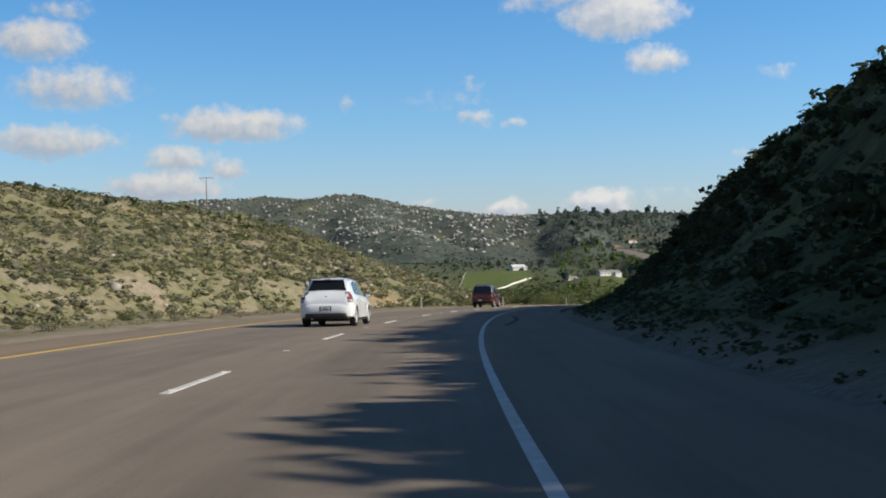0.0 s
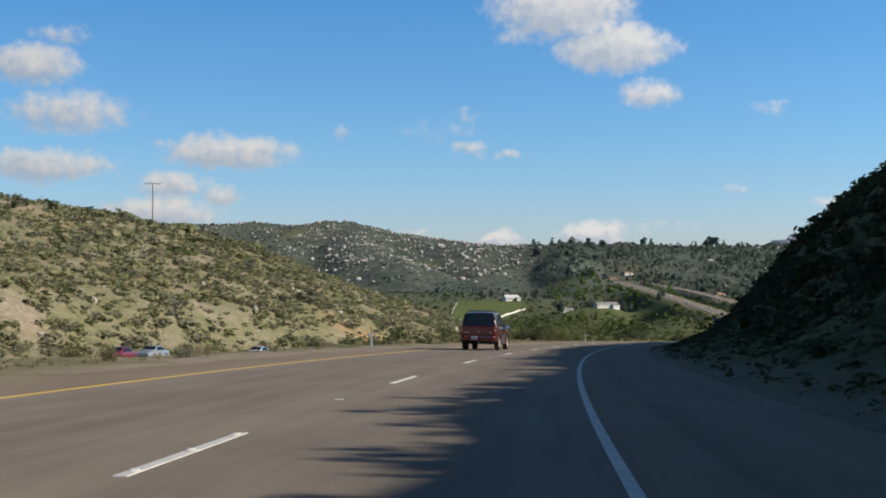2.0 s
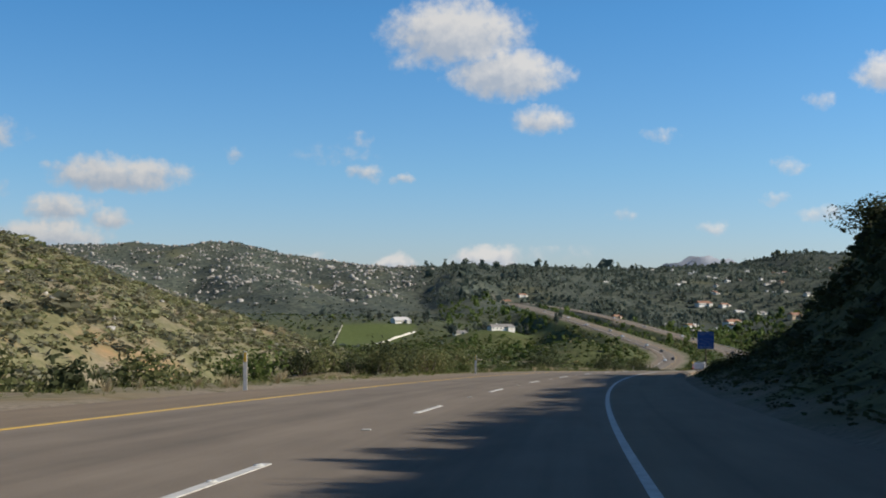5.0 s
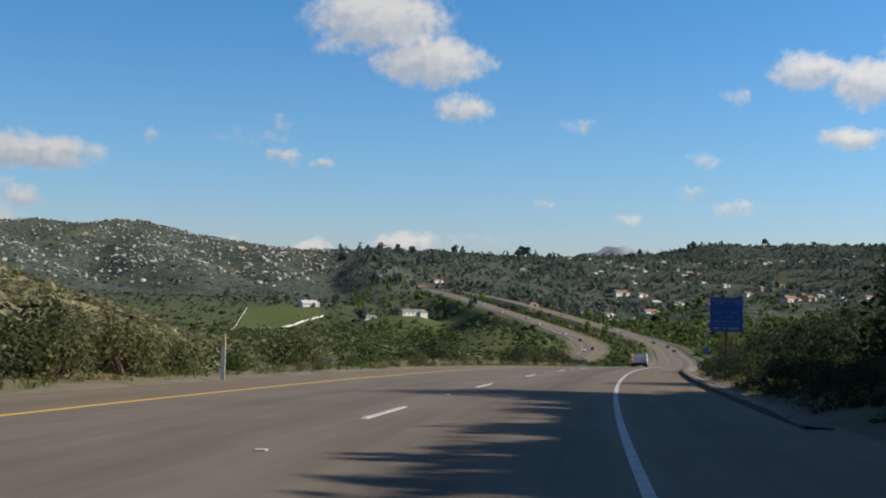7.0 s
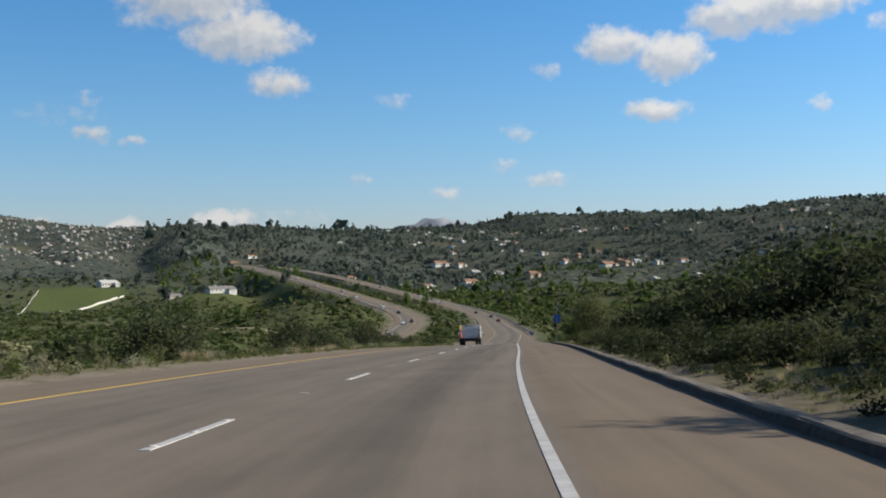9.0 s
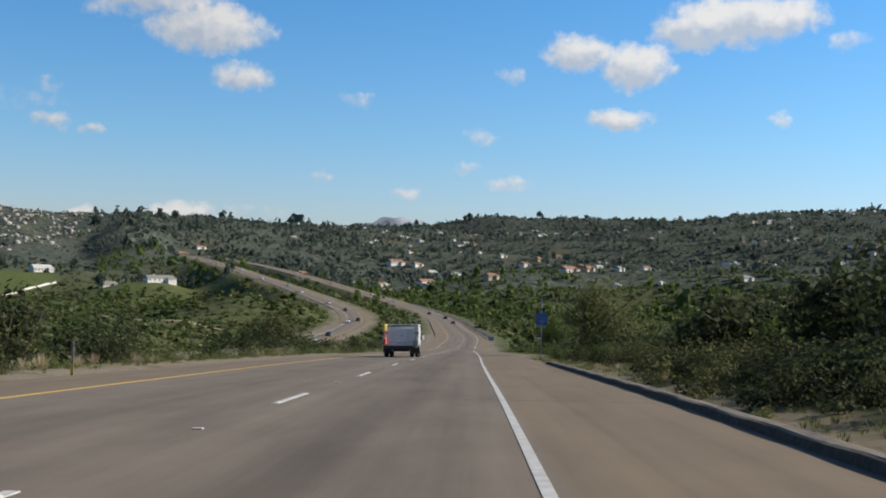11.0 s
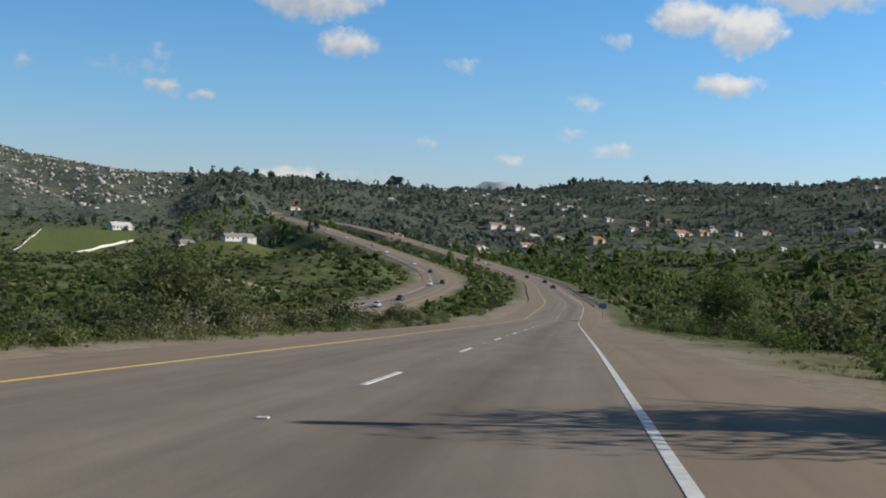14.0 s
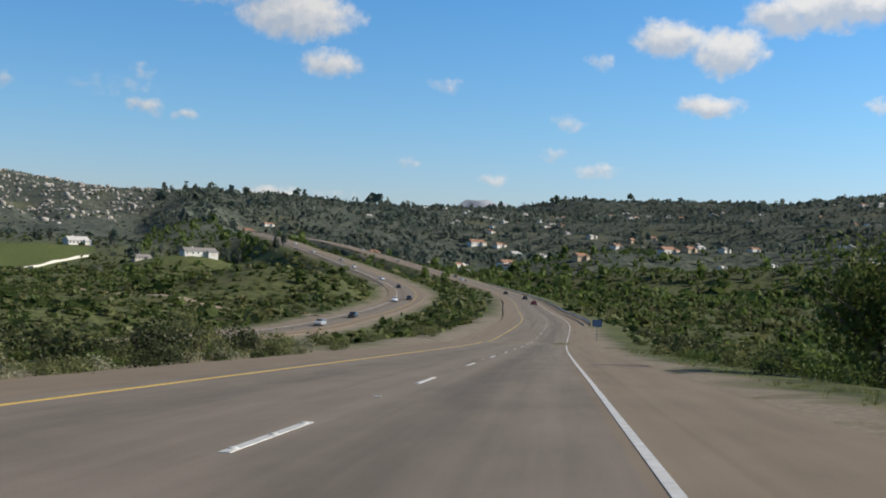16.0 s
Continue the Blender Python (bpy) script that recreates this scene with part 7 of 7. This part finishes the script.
    # what hangs on the tail: cone, hard hat on a bracket, canvas bag
    h = part("hard_hat", lathe([(0.0, 0.16), (0.09, 0.14), (0.135, 0.06), (0.14, 0.0), (0.185, -0.01), (0.185, -0.025)], 20), M_HAT, t, "yellow hard hat")
    h.matrix_local = Matrix.Translation((-1.02, -0.12, 2.40)) @ Matrix.Rotation(radians(-90), 4, "Y")
    part("water_jug", tube(bmesh.new(), (-1.02, -0.13, 2.10), (-1.02, -0.13, 2.36), 0.15, 0.15, 16), M_HAT, t, "yellow drinks jug")
    cn = part("traffic_cone", lathe([(0.0, 0.72), (0.03, 0.70), (0.13, 0.03), (0.15, 0.0)], 18), M_CONE, t, "orange traffic cone")
    cn.matrix_local = Matrix.Translation((-0.97, -0.20, 0.98)) @ Matrix.Rotation(radians(-90), 4, "Y")
    part("cone_base", boxm(-0.05, 0.0, -0.18, 0.18, -0.18, 0.18, 0.01), M_CONE, cn)
    part("cone_collar", lathe([(0.085, 0.34), (0.055, 0.50)], 18), M_SIGN_WHITE, cn).location = (0.004, 0, 0)
    bm = bmesh.new()
    bmesh.ops.create_icosphere(bm, subdivisions=4, radius=1.0)
    for v in bm.verts:
        q = v.co.copy()
        boxy = Vector([math.copysign(abs(c) ** 0.6, c) for c in q])
        fold = 0.16 * noise.noise(q * 1.9) + 0.05 * noise.noise(q * 6.0)
        pinch = 1.0 - 0.38 * max(0.0, q.z) ** 1.5 + 0.12 * max(0.0, -q.z)
        v.co = Vector((boxy.x * 0.15 * pinch, boxy.y * 0.115 * pinch, boxy.z * 0.29)) * (1 + fold)
    b = part("canvas_bag", bm, M_CANVAS, t, "grey canvas tool bag", True)
    part("bag_strap", tube(tube(bmesh.new(), (-0.07, 0.0, 0.26), (0.0, 0.10, 0.46), 0.012), (0.07, 0.0, 0.26), (0.0, 0.10, 0.46), 0.012), M_TRIM, b)
    b.location = (0.98, -0.18, 1.06)
    return t


def small_car(label, mat, kind="car", tall=1.45, long_=4.5, group="cars on the far carriageways"):
    """A plain car for the far roads: body, panes, lights, wheels."""
    car = tagged(new("distant_car"), label, "car", group)
    k = long_ / 4.5
    sh = Shell([(0.0, 0.40, 0.80, 0.84, 0.72, 0.68, 0.58), (0.10, 0.30, 0.93, 0.97, 0.86, 0.80, 0.68), (0.7 * k, 0.24, 0.95, 1.02, 0.89, 0.82, 0.66), (1.25 * k, 0.22, 0.94, tall - 0.04, 0.89, 0.82, 0.60), (1.7 * k, 0.22, 0.93, tall, 0.89, 0.82, 0.60),
                (2.4 * k, 0.22, 0.92, tall - 0.03, 0.89, 0.82, 0.60), (3.2 * k, 0.22, 0.90, 1.0, 0.89, 0.80, 0.66), (4.1 * k, 0.26, 0.80, 0.86, 0.84, 0.74, 0.58), (4.5 * k, 0.36, 0.60, 0.66, 0.68, 0.60, 0.46)])
    body = smooth_by_angle(part("body", sh.mesh(), mat, car), 32)
    cut_wells(body, 0.89, ((0.85 * k, 0.36, 0.33), (3.55 * k, 0.36, 0.33)))
    part("rear_window", sh.top_patch(0.78 * k, 1.2 * k, 0.95, 0.9, 0.012), M_CAR_GLASS, car)
    part("windscreen", sh.top_patch(2.5 * k, 3.1 * k, 0.95, 0.98, 0.012), M_CAR_GLASS, car)
    for sg in (-1, 1):
        part("side_window", sh.side_patch([(1.0 * k, 0.12), (2.9 * k, 0.12), (2.4 * k, 0.82), (1.3 * k, 0.82)], sg), M_CAR_GLASS, car)
        part("tail_light", boxm(sg * 0.70 - 0.12, sg * 0.70 + 0.10, -0.01, 0.14, 0.72, 0.86, 0.02), M_TAIL_RED, car)
        part("headlight", boxm(sg * 0.58 - 0.12, sg * 0.58 + 0.12, 4.36 * k, 4.46 * k, 0.56, 0.68, 0.02), M_CLEAR, car)
        for y in (0.85 * k, 3.55 * k):
            arch(car, 0.892, y, 0.36, sg, 0.33, mat)
            wheel(car, sg * 0.785, y, 0.32, 0.2, sg, M_RIM, 5, n=16)
    return car


def white_pickup():
    t = tagged(new("pickup_truck"), "white pickup truck with a rack on the opposite carriageway", "pickup truck", "cars on the far carriageways")
    sh = Shell([(0.0, 0.62, 1.05, 1.08, 0.92, 0.9, 0.86), (0.1, 0.52, 1.1, 1.13, 0.96, 0.92, 0.86), (2.0, 0.5, 1.1, 1.13, 0.97, 0.92, 0.86), (2.05, 0.5, 1.1, 1.75, 0.97, 0.92, 0.72), (3.1, 0.5, 1.1, 1.8, 0.97, 0.92, 0.72), (3.4, 0.5, 1.1, 1.72, 0.97, 0.92, 0.70), (4.0, 0.5, 1.08, 1.18, 0.97, 0.9, 0.76), (5.1, 0.54, 1.0, 1.06, 0.94, 0.84, 0.7), (5.3, 0.6, 0.85, 0.9, 0.86, 0.76, 0.62)])
    cut_wells(smooth_by_angle(part("body", sh.mesh(), M_WHITE_PAINT, t), 32), 0.97, ((1.1, 0.42, 0.38), (4.4, 0.42, 0.38)))
    part("windscreen", sh.top_patch(3.45, 3.95, 0.95, 0.98, 0.012), M_CAR_GLASS, t)
    for sg in (-1, 1):
        part("side_window", sh.side_patch([(2.2, 0.1), (3.7, 0.1), (3.35, 0.8), (2.2, 0.8)], sg), M_CAR_GLASS, t)
        part("headlight", boxm(sg * 0.72 - 0.14, sg * 0.72 + 0.14, 5.15, 5.29, 0.78, 0.92, 0.02), M_CLEAR, t)
        part("rack_post", boxm(sg * 0.86 - 0.025, sg * 0.86 + 0.025, 0.15, 0.20, 1.1, 1.85), M_SIGN_WHITE, t)
        part("rack_rail", boxm(sg * 0.86 - 0.025, sg * 0.86 + 0.025, 0.15, 3.2, 1.85, 1.90), M_SIGN_WHITE, t)
        for y in (1.1, 4.4):
            arch(t, 0.974, y, 0.42, sg, 0.38, M_WHITE_PAINT, floor=0.55)
            wheel(t, sg * 0.85, y, 0.37, 0.24, sg, M_RIM, 5)
    part("bumper", boxm(-0.9, 0.9, 5.22, 5.36, 0.5, 0.68, 0.03), M_CHROME, t)
    return t


def park(ob, s, l, yaw=0.0):
    ob.matrix_world = place(s, l, 0.002) @ Matrix.Rotation(radians(yaw), 4, "Z")


def on_opposite(s, l, toward=True):
    m = place(s, l, 0.022, OPP, OPP_N, OPP_S, OPP_T, None)
    return m @ Matrix.Rotation(radians(180), 4, "Z") if toward else m


def lower(ob):
    """Brings the truck's tall box and cab down to their true height."""
    skip = {"wheel", "tyre", "rim", "hub_shadow", "wheel_arch", "arch_lip", "red_lens", "mirror_glass", "mirror_arm", "cone_base", "cone_collar", "bag_strap"}
    placed = {"tail_light", "door_mirror", "hard_hat", "traffic_cone", "canvas_bag"}
    f = lambda z: z * 0.88 if z < 0.82 else 0.72 + (z - 0.82) * 0.76
    for o in ob.children_recursive:
        kind = o.name.split(".")[0]
        if kind in placed:
            o.location.z = f(o.location.z)
        elif kind not in skip and kind != "cab" or kind == "cab":
            if kind in skip:
                continue
            for v in o.data.vertices:
                v.co.z = f(v.co.z)


park(white_hatchback(), 38.0, -4.50, -2)
suv = red_suv()
for o in suv.children_recursive:
    if o.name.split(".")[0] not in {"wheel", "tyre", "rim", "hub_shadow", "wheel_arch", "arch_lip", "door_mirror", "mirror_glass", "mirror_arm"}:
        for v in o.data.vertices:
            v.co.z = v.co.z if v.co.z < 0.9 else 0.9 + (v.co.z - 0.9) * 1.16
park(suv, 110.3, -5.38, -1)
truck = utility_truck()
lower(truck)
for o in list(truck.children):
    if o.name.startswith("service_box"):
        cut_wells(o, 1.12, ((1.38, 0.54, 0.47),))
    elif o.name.startswith("cab"):
        cut_wells(o, 1.0, ((5.28, 0.50, 0.46),))
park(truck, 342.6, -4.22)

# traffic on the opposite carriageway and far down the road
proto = {"silver": small_car("silver sedan on the opposite carriageway", M_SILVER_PAINT), "white": small_car("white sedan on the far freeway", M_WHITE_PAINT, tall=1.5),
         "black": small_car("black sedan on the far freeway", M_BLACK_PAINT), "maroon": small_car("maroon sedan on the opposite carriageway", M_MAROON_PAINT, tall=1.4),
         "grey": small_car("grey-blue sedan on the opposite carriageway", M_GREY_PAINT, tall=1.42)}
used = set()


def put_car(kind, m):
    if kind not in used:
        used.add(kind)
        proto[kind].matrix_world = m
    else:
        copy_thing(proto[kind], m)


S_AT = lambda x, y: float(OPP_S[np.argmin(np.hypot(OPP[:, 0] - x, OPP[:, 1] - y))])
for kind, s0, l0 in (("maroon", S_AT(-28.7, 161), 1.5), ("silver", S_AT(-22.2, 193), 1.8), ("grey", S_AT(-19.5, 178) - 4, -1.9), ("black", S_AT(-8, 235), 1.8),
                     ("silver", 711, 1.4), ("black", 748, 1.4), ("white", 847, -2.0), ("black", 860, 1.7), ("black", 931, -1.6), ("white", 991, -2.0), ("white", 1076, -1.8), ("silver", 1132, 1.8), ("white", 1190, -1.8),
                     ("white", 1290, 1.8), ("black", 1345, -1.8), ("silver", 1430, -1.8)):
    put_car(kind, on_opposite(s0, l0))
for kind, s0, l0 in (("maroon", 761, -1.5), ("black", 836, -1.4), ("black", 905, -5.0), ("white", 1097, -5.2), ("black", 1140, -1.2), ("silver", 1080, -5.0), ("white", 1180, -1.2), ("grey", 1300, -5), ("white", 1420, -1.2)):
    put_car(kind, place(s0, l0, 0.002))
pk = white_pickup()
pk.matrix_world = on_opposite(575.0, 1.8)


# ---------------------------------------------------------------- houses over the valley
M_STUCCO = material("pale_stucco", (0.66, 0.62, 0.54), (0.58, 0.54, 0.46), 0.8, 0.9, 0.2)
M_STUCCO_TAN = material("tan_stucco", (0.52, 0.40, 0.27), (0.46, 0.35, 0.23), 0.8, 0.9, 0.2)
M_STUCCO_WHITE = material("white_stucco", (0.76, 0.73, 0.66), (0.66, 0.63, 0.57), 0.8, 0.85, 0.2)
M_TILE = material("clay_roof_tile", (0.34, 0.19, 0.12), (0.27, 0.15, 0.10), 2.5, 0.85, 0.5, 6)
M_SHINGLE = material("grey_shingle", (0.30, 0.28, 0.26), (0.22, 0.21, 0.20), 2.5, 0.9, 0.5, 6)
M_PALE_ROOF = material("pale_roof", (0.62, 0.60, 0.57), (0.54, 0.52, 0.50), 2.5, 0.8, 0.3, 6)
M_PANE = material("window_pane", (0.03, 0.035, 0.045), (0.05, 0.055, 0.065), 2, 0.1)


def gable(bm, x0, x1, y0, y1, z, h, over=0.5):
    x0, x1, y0, y1 = x0 - over, x1 + over, y0 - over, y1 + over
    m = (y0 + y1) / 2
    v = [bm.verts.new(p) for p in ((x0, y0, z), (x1, y0, z), (x1, y1, z), (x0, y1, z), (x0 + over, m, z + h), (x1 - over, m, z + h))]
    for f in ((0, 1, 5, 4), (2, 3, 4, 5), (1, 2, 5), (3, 0, 4), (0, 3, 2, 1)):
        bm.faces.new([v[i] for i in f])
    return bm


def house(label, w, d, h, wall, roof, wing=True, seed=0):
    r = random.Random(seed)
    root = tagged(new("house"), label, "house", "houses on the hills")
    part("wall", boxm(-w / 2, w / 2, -d / 2, d / 2, -3, h), wall, root)
    part("roof", gable(bmesh.new(), -w / 2, w / 2, -d / 2, d / 2, h, d * 0.30), roof, root)
    if wing:
        part("wall", boxm(w * 0.18, w * 0.48, -d * 0.85, -d / 2 + 0.01, -3, h * 0.85), wall, root)
        part("roof", gable(bmesh.new(), w * 0.18, w * 0.48, -d * 0.85, -d / 2 + 0.8, h * 0.85, d * 0.14), roof, root)
    for i in range(4):
        x = -w * 0.42 + i * w * 0.17
        part("window", boxm(x - 0.7, x + 0.7, -d / 2 - 0.06, -d / 2 + 0.02, h * 0.35, h * 0.75), M_PANE, root)
    part("door", boxm(w * 0.27, w * 0.40, -d * 0.85 - 0.06, -d * 0.85 + 0.02, 0, h * 0.6) if wing else boxm(w * 0.3, w * 0.36, -d / 2 - 0.06, -d / 2 + 0.02, 0, h * 0.7), M_STUCCO, root)
    part("chimney", boxm(-w * 0.2, -w * 0.2 + 0.9, 0, 0.9, h, h + d * 0.30 + 0.8), wall, root)
    return root


HOMES = [house("white stucco house with a pale roof on the hillside", 17, 10, 3.0, M_STUCCO_WHITE, M_PALE_ROOF, seed=1),
         house("tan stucco house with an orange tile roof", 16, 11, 4.2, M_STUCCO_TAN, M_TILE, seed=2),
         house("pale stucco house with a grey shingle roof", 18, 10, 2.9, M_STUCCO, M_SHINGLE, seed=3),
         house("large white house with an orange tile roof", 24, 12, 4.4, M_STUCCO_WHITE, M_TILE, seed=4),
         house("long low white house with a grey roof", 26, 9, 2.9, M_STUCCO_WHITE, M_SHINGLE, True, seed=5)]
BUILT = set()


def settle(i, x, y, turn, scale=1.0, lift=0.0):
    m = Matrix.Translation((x, y, height(x, y) + lift)) @ Matrix.Rotation(radians(turn), 4, "Z") @ Matrix.Scale(scale, 4)
    if i not in BUILT:
        BUILT.add(i)
        ob = HOMES[i]
        ob.matrix_world = m
    else:
        ob = copy_thing(HOMES[i], m)
        ob.scale = (scale,) * 3


for k, (kind, x, y, turn, scale) in enumerate(HOUSES):
    _, s0, l0, lo0 = (float(v[0]) for v in ground(np.array([x]), np.array([y])))
    if k > 14 and (abs(l0) < 40 or abs(lo0) < 40):
        continue
    settle(kind, x, y, turn, scale, 0.2)

# white wall and rail fence round the meadow
def wall_line(name, label, pts, tall, thick, mat, step=6.0):
    p = spline([(a, b, 0) for a, b in pts], step)
    verts, faces = [], []
    z, *_ = ground(p[:, 0], p[:, 1])
    t = np.gradient(p[:, :2], axis=0)
    n = np.stack([t[:, 1], -t[:, 0]], 1) / np.hypot(t[:, 0], t[:, 1])[:, None]
    for i in range(len(p)):
        for o, dz in ((-thick / 2, -1.0), (-thick / 2, tall), (thick / 2, tall), (thick / 2, -1.0)):
            verts.append((p[i, 0] + n[i, 0] * o, p[i, 1] + n[i, 1] * o, z[i] + dz))
        if i:
            a = 4 * (i - 1)
            faces += [(a + j, a + j + 1, a + 4 + j + 1, a + 4 + j) for j in range(3)]
    tagged(mesh_object(name, verts, faces, mat), label, kind="structure")


wall_line("meadow_wall", "long white boundary wall along the green meadow", [(34, 1118), (52, 1160), (70, 1200), (87, 1237)], 1.5, 0.3, M_STUCCO_WHITE)
def track(pts, wide):
    p = spline([(a, b, 0) for a, b in pts], 2.5)
    t = np.gradient(p[:, :2], axis=0)
    n = np.stack([t[:, 1], -t[:, 0]], 1) / np.hypot(t[:, 0], t[:, 1])[:, None]
    verts, faces = [], []
    cuts = np.linspace(-0.5, 0.5, 4)
    for o in cuts:
        w = wide * (1 + 0.25 * np.sin(np.arange(len(p)) * 0.9 + o * 3))
        q = p[:, :2] + n * (o * w)[:, None]
        z, *_ = ground(q[:, 0], q[:, 1])
        verts.append(np.stack([q[:, 0], q[:, 1], z + (0.22 if abs(o) < 0.4 else -0.1)], 1))
    V = np.stack(verts, 1).reshape(-1, 3)
    for i in range(len(p) - 1):
        faces += [(4 * i + j, 4 * i + j + 1, 4 * i + j + 5, 4 * i + j + 4) for j in range(3)]
    tagged(mesh_object("dirt_track", V, faces, material("bare_track_soil", (0.30, 0.24, 0.16), (0.40, 0.33, 0.23), 1.2, 0.95, 0.4)), "pale dirt track winding through the valley scrub", kind="structure")


track([(84, 790), (104, 768), (123, 737), (131, 726), (138, 700), (146, 655)], 4.5)
wall_line("meadow_fence", "white fence along the far side of the meadow", [(6, 1078), (8, 1160), (17, 1279)], 0.8, 0.15, M_STUCCO_WHITE)

# trees by the white house
r_ = np.random.default_rng(911)
for k in range(26):
    x, y = float(r_.uniform(105, 230)), float(r_.uniform(1128, 1185))
    if k % 3 == 0:
        x, y = float(r_.uniform(-10, 110)), float(r_.uniform(1292, 1340))
    if math.hypot(x - 154, y - 1140) < 16 or math.hypot(x - 74, y - 1302) < 16:
        continue
    h = float(r_.uniform(6, 15))
    tree("eucalyptus_tree", "tall dark tree beside the houses in the meadow", x, y, h, h * float(r_.uniform(0.35, 0.8)), M_HAZY_WOODS, 600 + k, 260, 0.16, 0.12)
